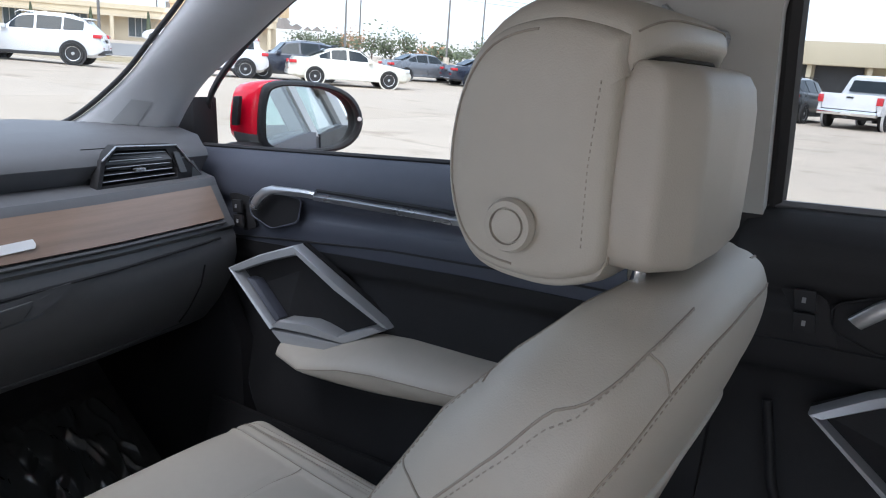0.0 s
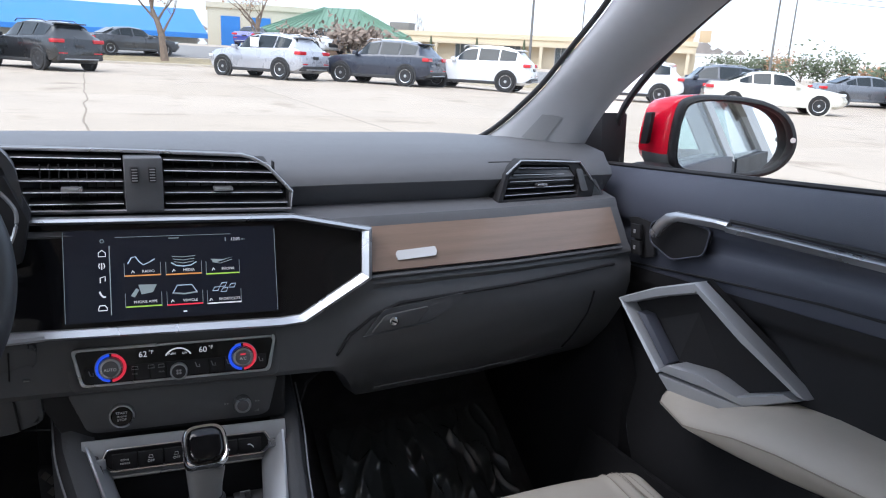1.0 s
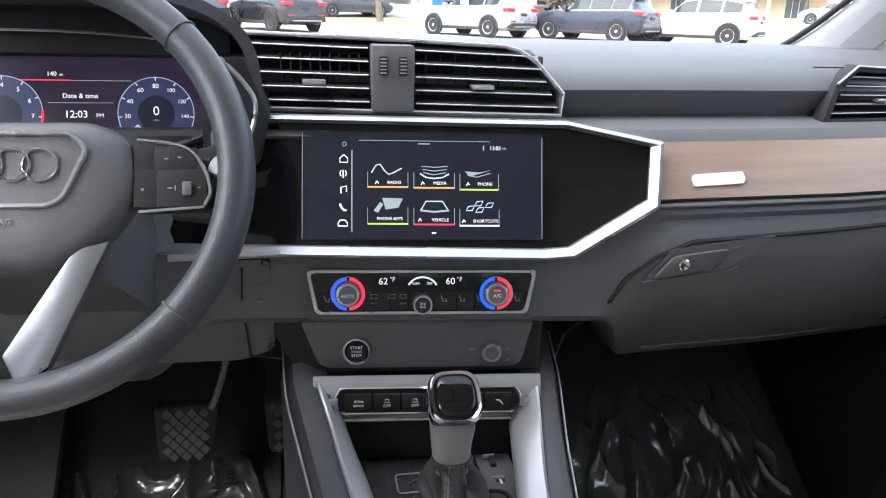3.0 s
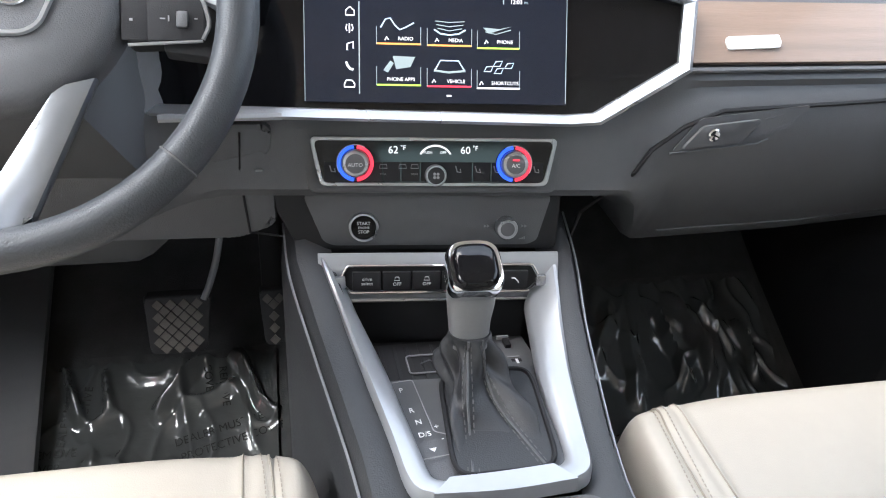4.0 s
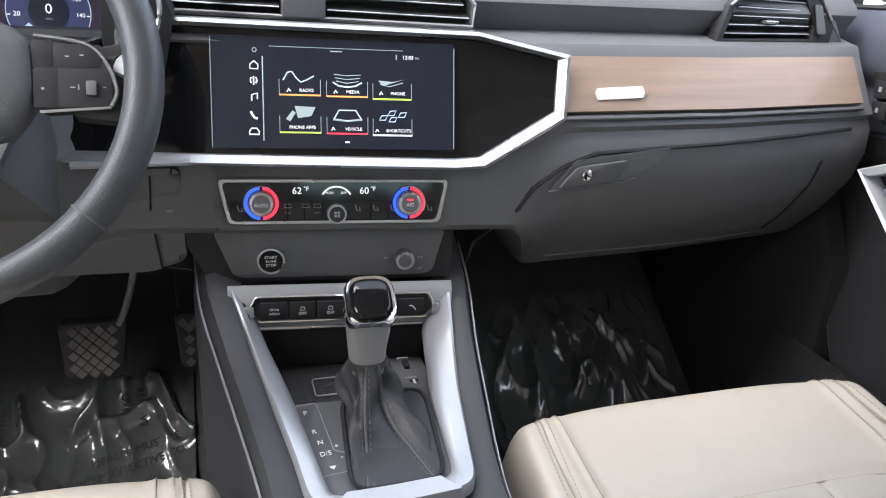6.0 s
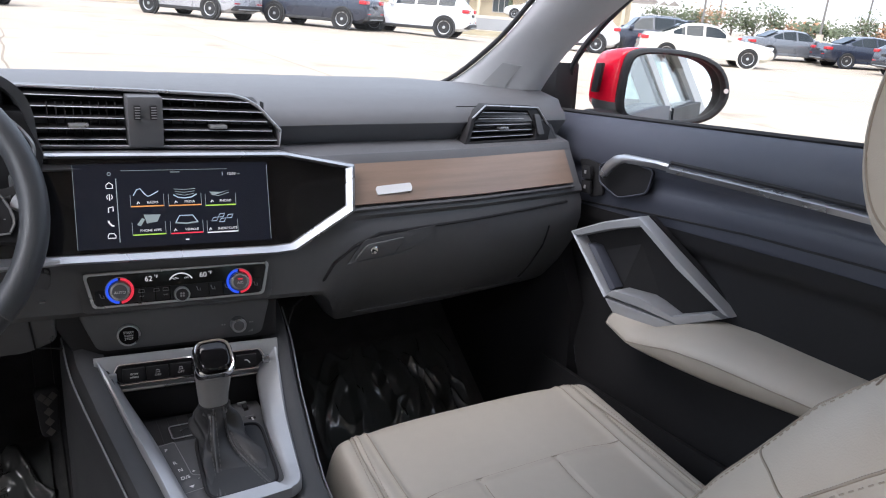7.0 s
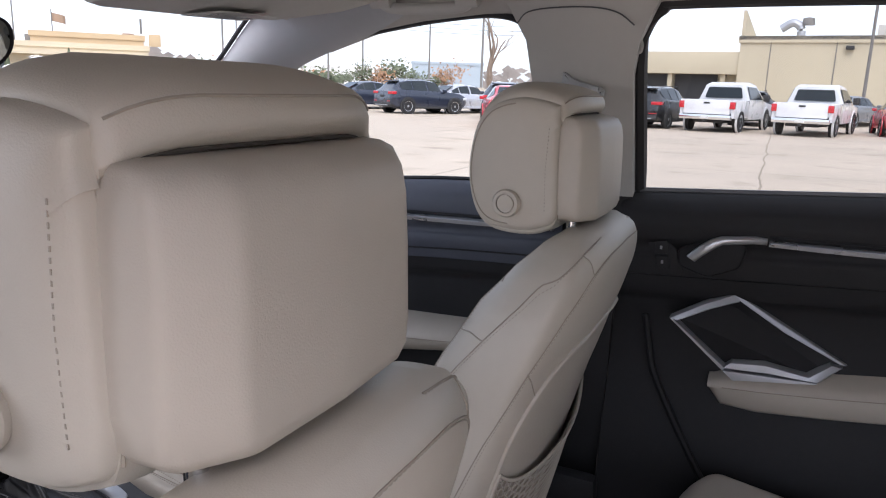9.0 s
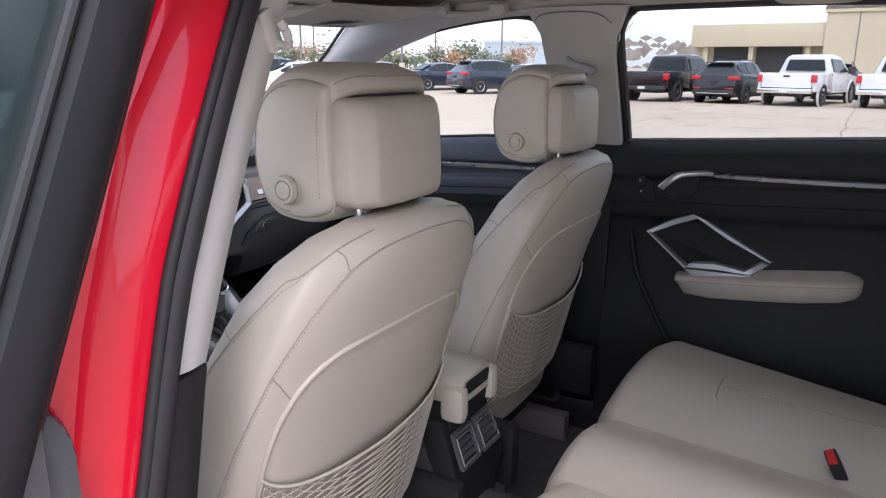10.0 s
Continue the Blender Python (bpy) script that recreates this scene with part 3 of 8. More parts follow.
# row along the far side
parked_car("sedan", "grey", "pale grey sedan in the far row", 33.6, 23.3, -32)
parked_car("sedan", "navy", "dark blue sedan in the far row", 34.6, 19.9, -34)
parked_car("suv", "navy", "dark SUV in the far row", 32.6, 15.9, -32)
parked_car("sedan", "silver", "silver-white sedan in the far row", 35.6, 14.9, -32)
parked_car("sedan", "ruby", "red coupe parked by the lot edge", 24.9, 8.6, 24)
parked_car("suv", "navy", "blue SUV behind the red coupe", 31.5, 11.2, 20)
pickup("black", "black crew-cab pickup parked tail outwards", 31.4, 6.7, -13)
parked_car("suv", "black", "black SUV parked tail outwards by the pickups", 31.0, 4.2, -13)
pickup("white", "white crew-cab pickup with tow hitch", 31.2, 1.5, -13)
parked_car("suv", "black", "black SUV between two white pickups", 38.0, .9, 4)
pickup("white", "white pickup with dark rear window", 31.3, -1.7, -13)
parked_car("sedan", "grey", "pale grey car further back in the lot", 41.0, -3.6, -30)
parked_car("sedan", "ruby", "red sedan parked past the pickups", 33.6, -4.9, 0)
parked_car("sedan", "blue", "bright blue car by the blue-roofed shop", 11.5, 57, 60)
parked_car("sedan", "ruby", "red car by the blue-roofed shop", 14.2, 57, 60)
parked_car("suv", "white", "white car facing out by the shop", 15.0, 52, -80)
parked_car("sedan", "charcoal", "dark car half hidden behind the grass strip", 2.2, 44, 20)
parked_car("suv", "white", "white van by the tan building", 37.5, 50, 140)
parked_car("sedan", "white", "white car by the tan building", 42, 49, 140)


# ---- grass strip and street kerb behind the first row ----
def strip(name, label, r0, r1, a0, a1, lift, material):
    """A low strip of ground along an arc."""
    def f(u, v):
        a = radians(a0 + (a1 - a0) * u)
        r = r0 + (r1 - r0) * v
        return (r * math.cos(a), r * math.sin(a), rise(r * math.cos(a), r * math.sin(a)) + lift)
    ob = part(name, sheet(f, 60, 6, -0.15), material)
    tagged(ob, label, name.replace("_", " "), kind="structure")


strip("grass_strip", "dry winter grass strip behind the parked cars", 37.5, 43.0, 48, 105, .06, GRASS)
strip("kerb", "worn concrete kerb along the grass strip", 37.2, 37.5, 48, 105, .10, KERB)
strip("street", "grey asphalt street beyond the grass", 44.0, 52.0, 48, 110, .03, ASPHALT)

STUCCO = mat("tan_stucco", (0.56, 0.42, 0.26), 0.9, vary=0.07, scale=0.5, grain=0.5, grain_scale=20)
STUCCO_PALE = mat("pale_stucco", (0.62, 0.53, 0.39), 0.9, vary=0.06, scale=0.5, grain=0.5, grain_scale=20)
CREAM_WALL = mat("cream_block_wall", (0.62, 0.56, 0.44), 0.9, vary=0.05, scale=0.4, grain=0.4, grain_scale=20)
BEIGE_PANEL = mat("beige_wall_panel", (0.52, 0.46, 0.34), 0.85, vary=0.05, scale=0.3, grain=0.3, grain_scale=15)
GREEN_ROOF = mat("green_metal_roof", (0.13, 0.24, 0.16), 0.55, vary=0.08, scale=0.6)
BLUE_ROOF = mat("blue_metal_roof", (0.03, 0.19, 0.55), 0.5, vary=0.08, scale=0.6)
GREYBLUE = mat("grey_metal_siding", (0.36, 0.42, 0.47), 0.6, vary=0.05, scale=0.3)
BRICKISH = mat("brown_brick_wall", (0.36, 0.25, 0.18), 0.9, vary=0.12, scale=1.5)
DARKGAP = mat("dark_doorway", (0.03, 0.03, 0.032), 0.6, vary=0.1)
WINDOWS = mat("shop_window", (0.10, 0.12, 0.13), 0.1, vary=0.15, scale=1)
POLE = mat("weathered_steel_pole", (0.20, 0.19, 0.18), 0.6, metal=0.3, vary=0.15, scale=3)
BARK = mat("grey_brown_bark", (0.20, 0.15, 0.115), 0.9, vary=0.25, scale=6)
TWIG = mat("bare_twigs", (0.26, 0.20, 0.16), 0.9, vary=0.25, scale=5)
RUSTLEAF = mat("dry_rust_leaves", (0.36, 0.20, 0.11), 0.8, vary=0.3, scale=9)
# leaf green is paled to paint in the haze of distance
EVERGREEN = mat("evergreen_leaves", (0.11, 0.13, 0.075), 0.8, vary=0.35, scale=3)
HAZEWOOD = mat("far_winter_woods", (0.28, 0.25, 0.23), 0.95, vary=0.25, scale=0.15)


def building(name, label, cx, cy, yaw, w, d, h, wall, roof=None, base=None, cat="building"):
    b = thing(name, label, cat, "buildings round the lot", m=pose(cx, cy, rise(cx, cy) if base is None else base, 0, 0, yaw))
    part("wall", box(-w / 2, w / 2, -d / 2, d / 2, -.3, h), wall, b)
    part("parapet", ring_panel([(-w / 2 - .12, -d / 2 - .12, h - .35), (w / 2 + .12, -d / 2 - .12, h - .35), (w / 2 + .12, d / 2 + .12, h - .35), (-w / 2 - .12, d / 2 + .12, h - .35)],
                               [(-w / 2 + .3, -d / 2 + .3, h - .35), (w / 2 - .3, -d / 2 + .3, h - .35), (w / 2 - .3, d / 2 - .3, h - .35), (-w / 2 + .3, d / 2 - .3, h - .35)], (0, 0, .45)), roof or wall, b)
    return b


def facade_items(b, items, y, material, name, frame=None):
    """Openings on the front face: (x, z, width, height)."""
    for x, z, w, h in items:
        o = part(name, box(x - w / 2, x + w / 2, y - .06, y + .1, z, z + h), material, b)
        if frame:
            f = .08
            part("frame", ring_panel([(x - w / 2 - f, y - .10, z - f), (x + w / 2 + f, y - .10, z - f), (x + w / 2 + f, y - .10, z + h + f), (x - w / 2 - f, y - .10, z + h + f)],
                                     [(x - w / 2, y - .10, z), (x + w / 2, y - .10, z), (x + w / 2, y - .10, z + h), (x - w / 2, y - .10, z + h)], (0, .1, 0)), frame, o)
            if w > 1.0:
                for k in (1, 2):
                    part("mullion", box(x - w / 2 + w * k / 3 - .03, x - w / 2 + w * k / 3 + .03, y - .10, y, z, z + h), frame, o)


# long tan building with cypresses, over the street
tan = building("tan_building", "long low tan stucco building with flat roof", 39, 68, -41, 38, 9, 3.0, STUCCO_PALE)
facade_items(tan, [(-13, .5, 1.4, 1.5), (-8, .5, 1.4, 1.5), (-3, .5, 1.4, 1.5), (2, .4, 1.6, 1.7), (7, .4, 1.6, 1.7), (12, .4, 1.6, 1.7)], -4.5, WINDOWS, "window", PILLAR)
part("porch_band", box(-18, 18, -5.6, -4.5, 2.0, 2.2), STUCCO_PALE, tan)
for k in range(7):
    part("porch_post", box(-16 + k * 5.2, -15.7 + k * 5.2, -5.6, -5.3, 0, 2.0), STUCCO_PALE, tan)
for k, (x, h) in enumerate(((-12, 1.0), (9, .8))):
    part("roof_unit", box(x, x + 2.2, -1, 1, 3.0, 3.0 + h, .05), POLE, tan)
tan2 = building("tan_entrance_block", "taller orange-tan stucco entrance block", 49.5, 58.5, -41, 9, 8, 3.9, STUCCO)
facade_items(tan2, [(-1.5, .3, 3.6, 1.6)], -4.0, WINDOWS, "window", PLATE)
part("canopy", box(-4.6, 4.6, -5.4, -4.0, 2.0, 2.35), STUCCO_PALE, tan2)
for k in range(3):
    part("canopy_post", box(-4.2 + k * 4.1, -3.9 + k * 4.1, -5.3, -5.0, 0, 2.0), STUCCO_PALE, tan2)
# green hip-roofed house
green = thing("green_roofed_building", "brown brick building with a wide green metal hip roof", "building", "buildings round the lot", m=pose(19.5, 61, .9, 0, 0, -24))
part("wall", box(-5.1, 5.1, -5, 5, -.3, 1.7), BRICKISH, green)
part("eave", box(-5.9, 5.9, -6.1, 6.1, 1.62, 1.95), GREEN_ROOF, green)
part("roof", loft([[(-5.9, -6.1, 1.95), (5.9, -6.1, 1.95), (5.9, 6.1, 1.95), (-5.9, 6.1, 1.95)], [(-1.4, -.15, 4.1), (1.4, -.15, 4.1), (1.4, .15, 4.1), (-1.4, .15, 4.1)]]), GREEN_ROOF, green)
for k in range(24):
    x = -5.7 + k * .495
    top = (max(-1.4, min(1.4, x)), -.15, 4.14)
    part("roof_seam", tube([(x, -6.1, 1.98), top], .03, 4), GREEN_ROOF, green)
facade_items(green, [(-4, .5, 1.1, .9), (-1.5, .5, 1.1, .9), (1.5, .5, 1.1, .9), (4, .5, 1.1, .9)], -5, WINDOWS, "window", STUCCO_PALE)
# blue-roofed shop
blue = thing("blue_roofed_shop", "cream workshop with a bright blue metal roof", "building", "buildings round the lot", m=pose(-1.5, 64, .9, 0, 0, 2))
part("wall", box(-12, 9, -5, 5, -.3, 1.35), CREAM_WALL, blue)
part("roof", slab([(-12.6, -5.8, 1.25), (9.6, -5.8, 1.25), (9.6, 0, 3.2), (-12.6, 0, 3.2)], (0, 0, .14)), BLUE_ROOF, blue)
part("fascia", box(-12.6, 9.6, -5.95, -5.78, 1.05, 1.4), BLUE_ROOF, blue)
facade_items(blue, [(-9, .2, 1.0, .8), (-6.5, -.1, .9, 1.1), (6.2, .2, .7, .8), (1.0, .3, 1.6, .6)], -5, WINDOWS, "window", PLATE)
shed = building("blue_door_garage", "pale garage with tall blue roller doors", 14.5, 70, -8, 9, 6, 3.6, CREAM_WALL)
facade_items(shed, [(-2.6, 0, 1.6, 2.6), (0, 0, 1.6, 2.6), (2.6, 0, 1.6, 2.6)], -3, BLUE_ROOF, "roller_door")
# beige dealership buildings to the east
low = building("service_building", "low beige service building with dark panels for its shaded garage openings", 61, 6.2, 84, 9.2, 8, 3.35, BEIGE_PANEL, base=.9)
# flat dark panels stand for the shade inside the open garage bays
facade_items(low, [(2.0, 0, 2.5, 2.3), (-1.25, 0, 3.0, 2.3)], 4.0, DARKGAP, "garage_bay_shade")
part("fascia", box(-4.7, 4.7, 4.0, 5.0, 1.9, 3.45, .05), BEIGE_PANEL, low)
for px_ in (-3.2, .5, 3.7):
    part("canopy_post", box(px_ - .16, px_ + .16, 4.3, 4.7, -.3, 1.9), BEIGE_PANEL, low)
tall = building("showroom_building", "tall beige panelled building with rooftop units", 59.2, -9.9, 84, 24, 10, 4.4, BEIGE_PANEL, base=.9)
for k in range(6):
    part("panel_joint", box(-10 + k * 4, -9.94 + k * 4, 5.0, 5.03, 0, 4.4), POLE, tall)
part("coping", box(-12.1, 12.1, 4.9, 5.12, 4.25, 4.5), POLE, tall)
part("parapet_wing", slab([(11.8, 5.0, 4.4), (11.8, -3, 4.4), (11.8, 5.0, 6.2)], (.2, 0, 0)), BEIGE_PANEL, tall)
part("wall_light", box(5.0, 5.5, 5.0, 5.35, 3.6, 3.85, .03), DARKGAP, tall)
unit = thing("rooftop_duct", "grey curved rooftop exhaust duct", "roof duct", m=pose(56.0, -1.2, 5.3, 0, 0, 84))
part("duct", tube(smooth_path([(0, 0, 0), (.1, 0, .7), (.6, 0, 1.0), (1.3, 0, .6)], 5), .28, 10), SILVER_PAINT, unit)
part("hood", lathe([(.02, -.1), (.42, -.1), (.36, .35), (.02, .42)], 14, pose(-.35, 0, .95)), POLE, unit)
hvac = thing("rooftop_air_unit", "pale rooftop air handling unit", "roof unit", m=pose(57, -7.4, 5.3, 0, 0, 84))
part("casing", box(-1.6, 1.6, -.8, .8, 0, .9, .04), PILLAR, hvac)
part("cap", box(-.6, 1.2, -.6, .6, .9, 1.4, .06), PILLAR, hvac)
warehouse = building("grey_warehouse", "far grey-blue metal warehouse", 128, 57, -66, 13, 10, 4.6, GREYBLUE, base=.9)
white_sheds = building("white_sheds", "far pale row of low sheds", 112, 92, -52, 60, 8, 3.6, PLATE, base=.9)


def light_pole(x, y, h, heads=1, tilt=0, heading=0, label="tall grey car park light pole"):
    p = thing("light_pole", label, "light pole", "light poles", m=pose(x, y, rise(x, y), 0, tilt, heading))
    part("pole", tube([(0, 0, 0), (0, 0, h)], [.09, .06], 8), POLE, p)
    part("pole_base", lathe([(.02, 0), (.25, 0), (.25, .6), (.02, .6)], 12), KERB, p)
    for k in range(heads):
        s = 1 if k == 0 else -1
        part("lamp_head", box(s * .15 if s > 0 else -.85, .85 if s > 0 else -.15, -.14, .14, h - .06, h + .06, .03), DARKGAP, p)


light_pole(25.5, 40.8, 12)
light_pole(52.0, 34.0, 12)
light_pole(41.3, 35.8, 5.3, 1, 0, 200)
light_pole(47.5, 18.6, 12)
light_pole(58, 27.6, 6.2, 1, 0, 150)
light_pole(44.6, -4.4, 10)
light_pole(62, 36.6, 11)
light_pole(49.0, 68.0, 8)
light_pole(60.5, 50.5, 9)
sign = thing("roadside_sign", "roadside sign board on a tall pole", "sign", m=pose(62, 65, .9, 0, 0, 135))
part("post", tube([(0, 0, 0), (0, 0, 6.6)], .12, 8), POLE, sign)
for k in range(3):
    part("sign_board", box(-2.0 + k * 1.35, -.75 + k * 1.35, -.12, .12, 3.7, 5.0, .03), (STUCCO, PLATE, BRICKISH)[k], sign)
flag = thing("flag_pole", "thin flag pole with a hanging flag", "flag pole", m=pose(50.5, 64.5, .9))
part("pole", tube([(0, 0, 0), (0, 0, 6.5)], .05, 6), POLE, flag)
part("flag", sheet(lambda u, v: (1.2 * u, .12 * math.sin(7 * u) - .5 * u, 6.2 - .8 * v - .3 * u), 8, 4, .01), BRICKISH, flag)


def bare_tree(x, y, h, seed, label, spread=1.0, leaves=0, leafmat=None, name="bare_tree"):
    """Tapered trunk, forked limbs and fine twigs."""
    rnd = random.Random(seed)
    t = thing(name, label, "tree", "trees", m=pose(x, y, rise(x, y)))
    limbs, twigs, tips = [], [], []

    def grow(p, d, length, r, level):
        n = 4
        pts, rad = [p], [r]
        for i in range(n):
            d = (d + Vector((rnd.uniform(-.2, .2), rnd.uniform(-.2, .2), rnd.uniform(-.05, .16)))).normalized()
            p = p + d * (length / n)
            pts.append(p)
            rad.append(r * (1 - .55 * (i + 1) / n))
        (limbs if level < 3 else twigs).append(tube(pts, rad, 6 if level < 2 else 4))
        if level >= 4:
            tips.append(p)
            return
        for k in range(3 if level else 5):
            a = rnd.uniform(0, 6.28)
            q = pts[rnd.choice((2, 3, 4)) if level else rnd.choice((2, 3, 4, 4))]
            nd = (d * .75 + Vector((math.cos(a), math.sin(a), rnd.uniform(.1, .55))) * (.75 * spread)).normalized()
            grow(q, nd, length * rnd.uniform(.55, .78), max(.008, rad[-1] * .72), level + 1)

    grow(Vector((0, 0, 0)), Vector((0, 0, 1)), h * .38, h * .032, 0)
    part("trunk", join(*limbs), BARK, t)
    part("twigs", join(*twigs), TWIG, t)
    if leaves:
        vs, fs = [], []
        for _ in range(leaves):
            c = rnd.choice(tips) + Vector((rnd.gauss(0, .25), rnd.gauss(0, .25), rnd.gauss(0, .2)))
            e1 = Vector((rnd.uniform(-1, 1), rnd.uniform(-1, 1), rnd.uniform(-1, 1))).normalized() * .07
            e2 = e1.orthogonal().normalized() * .045
            b = len(vs)
            vs += [c - e1, c + e2, c + e1, c - e2]
            fs.append((b, b + 1, b + 2, b + 3))
        me = bpy.data.meshes.new("leaves")
        me.from_pydata([tuple(v) for v in vs], [], fs)
        me.materials.append(leafmat or RUSTLEAF)
        new("leaves", me).parent = t
    return t


bare_tree(3.6, 40.5, 7.0, 3, "street tree with a thick trunk and dry rust-brown leaves", 1.1, 2600)
bare_tree(8.5, 42.0, 6.5, 5, "leafless street tree with spreading brown twigs", 1.2, 500)
bare_tree(56, 21.0, 10.0, 8, "tall slim leafless tree", .6)
bare_tree(63, 19.0, 10.0, 12, "tall leafless tree near the lot edge", .7)
bare_tree(30, 78, 6.0, 21, "leafless tree behind the flat roof", 1.0)
bare_tree(34, 80, 6.5, 22, "leafless tree behind the flat roof", 1.0)
bare_tree(58, 70, 5.5, 24, "leafless tree by the entrance block", 1.1)
bare_tree(-14, 44, 6.5, 31, "leafless street tree by the kerb", 1.1, 400)


def shrub(x, y, w, h, seed, label, material, name="shrub", n=420):
    """A clump of many small leaves over short stems."""
    rnd = random.Random(seed)
    t = thing(name, label, "shrub", "shrubs", m=pose(x, y, rise(x, y)))
    part("stems", join(*[tube([(0, 0, 0), (rnd.uniform(-w, w) * .3, rnd.uniform(-w, w) * .3, h * .7)], .03, 4) for _ in range(5)]), BARK, t)
    vs, fs = [], []
    lobes = [(rnd.uniform(-w, w) * .32, rnd.uniform(-w, w) * .32, rnd.uniform(.3, .75) * h, rnd.uniform(.22, .36)) for _ in range(7)]
    for _ in range(n):
        lx, ly, lz, lr = rnd.choice(lobes)
        c = Vector((lx + rnd.gauss(0, w * lr * .6), ly + rnd.gauss(0, w * lr * .6), max(.05, lz + rnd.gauss(0, h * lr * .5))))
        e1 = Vector((rnd.uniform(-1, 1), rnd.uniform(-1, 1), rnd.uniform(-1, 1))).normalized() * (.13 * max(w, h) * .4)
        e2 = e1.orthogonal().normalized() * e1.length * .6
        b = len(vs)
        vs += [c - e1, c + e2, c + e1, c - e2]
        fs.append((b, b + 1, b + 2, b + 3))
    me = bpy.data.meshes.new("foliage")
    me.from_pydata([tuple(v) for v in vs], [], fs)
    me.materials.append(material)
    new("foliage", me).parent = t


rs = random.Random(44)
for k in range(16):
    a = radians(24 + k * 1.35)
    r = 70 + rs.uniform(-3, 6)
    shrub(r * math.cos(a), r * math.sin(a), rs.uniform(2.2, 4.2), rs.uniform(1.5, 3.2), 60 + k, "evergreen bush along the far fence, its green paled for haze" if k % 4 else "reddish bare bush along the far fence", EVERGREEN if k % 4 else RUSTLEAF)
shrub(17, 51, 4.5, 2.3, 90, "bare brown bush before the brick wall", TWIG, n=900)
shrub(13.5, 52, 3.2, 2.0, 91, "bare brown bush before the brick wall", TWIG, n=600)
for k in range(7):
    q = (-15 + k * 4.6)
    cxy = Vector((39, 68)) + Vector((math.cos(radians(-41)), math.sin(radians(-41)))) * q + Vector((math.sin(radians(-41)), -math.cos(radians(-41)))) * 6.2
    c = thing("cypress", "slim dark cypress against the tan wall", "tree", "cypresses", m=pose(cxy.x, cxy.y, .9))
    part("trunk", tube([(0, 0, 0), (0, 0, .6)], .05, 5), BARK, c)
    rn = random.Random(200 + k)
    vs, fs = [], []
    for i in range(260):
        z = rn.uniform(.15, 2.5)
        rr = .30 * (1 - z / 2.7) ** .7
        an = rn.uniform(0, 6.28)
        cc = Vector((rr * math.cos(an), rr * math.sin(an), z))
        e1, e2 = Vector((math.cos(an + 1.57), math.sin(an + 1.57), 0)) * .07, Vector((0, 0, .13))
        b = len(vs)
        vs += [cc - e1, cc + e2, cc + e1, cc - e2]
        fs.append((b, b + 1, b + 2, b + 3))
    me = bpy.data.meshes.new("foliage")
    me.from_pydata([tuple(v) for v in vs], [], fs)
    me.materials.append(EVERGREEN)
    new("foliage", me).parent = c


def far_woods():
    """Uneven winter tree line at the horizon, all round."""
    rnd = random.Random(7)
    vs, fs = [], []
    for k in range(5200):
        a = rnd.uniform(0, 6.283)
        r = rnd.uniform(210, 260)
        hgt = 5.5 + 2.5 * math.sin(a * 9) + 1.5 * math.sin(a * 23 + 1)
        z = rnd.uniform(0, max(2, hgt)) + .9
        c = Vector((r * math.cos(a), r * math.sin(a), z))
        t = Vector((-math.sin(a), math.cos(a), 0)) * rnd.uniform(.8, 2.2)
        u = Vector((0, 0, rnd.uniform(.6, 1.6)))
        b = len(vs)
        vs += [c - t, c + u, c + t, c - u]
        fs.append((b, b + 1, b + 2, b + 3))
    me = bpy.data.meshes.new("far_woods")
    me.from_pydata([tuple(v) for v in vs], [], fs)
    me.materials.append(HAZEWOOD)
    tagged(new("far_woods", me), "hazy leafless tree line along the horizon", "woods", kind="stuff")


far_woods()


def wires(x0, y0, x1, y1, z):
    t = thing("overhead_wires", "thin overhead wires between street poles", "wires", "overhead wires")
    for k in range(3):
        pts = [(x0 + (x1 - x0) * i / 10, y0 + (y1 - y0) * i / 10, z + .5 * k - 1.2 * (1 - (2 * i / 10 - 1) ** 2)) for i in range(11)]
        part("wire", tube(pts, .02, 4), DARKGAP, t)


wires(20, 75, 62, 50.5, 9.0)
wires(62, 50.5, 95, 20, 8.5)


# ---- the red car: shell, floor, roof, pillars, glass ----
def side_x(z):
    """Inner face of the side frame above the belt line."""
    return 0.765 - max(0.0, z - 1.17) * 0.50


SEATX = {"driver": -0.350, "passenger": 0.385}
FLOOR = 0.40

car_shell = thing("car_body", "red compact SUV body shell, rear door standing open", "car body", kind="structure")


def floor_z(x, y):
    """Carpet height: flat, then the sloping toe board, over the tunnel hump."""
    t = max(0.0, y - .97)
    return FLOOR + .80 * t * t / (t + .06) + .16 * math.exp(-(x / .13) ** 4)


def floor_f(u, v):
    x = -.74 + 1.48 * u
    y = -1.7 + 3.25 * v
    z = floor_z(x, y)
    z += .008 * noise.noise(Vector((x * 6, y * 6, 1)))
    return (x, y, z)


tagged(part("floor", sheet(floor_f, 40, 60, 0.03), CARPET), "black carpeted car floor rising to the toe board", "floor", kind="structure")


def liner_f(u, v):
    x = -.63 + 1.26 * u
    y = -1.75 + 2.39 * v
    e = abs(2 * u - 1)
    z = 1.524 - .018 * e ** 5 - .05 * max(0, (y - .35) / .29) ** 2 - .06 * max(0, (-.9 - y) / .85) ** 2
    return (x, y, z)


tagged(part("ceiling", sheet(liner_f, 28, 36, -0.02), LINER), "grey cloth headliner", "ceiling", kind="structure")


def roof_skin(u, v):
    x = -.66 + 1.32 * u
    y = -1.95 + 2.6 * v
    e = abs(2 * u - 1)
    return (x, y, 1.61 - .05 * e ** 3 - .08 * max(0, (y - .3) / .35) ** 2)


part("roof_skin", sheet(roof_skin, 16, 16, 0.01), RED, car_shell)

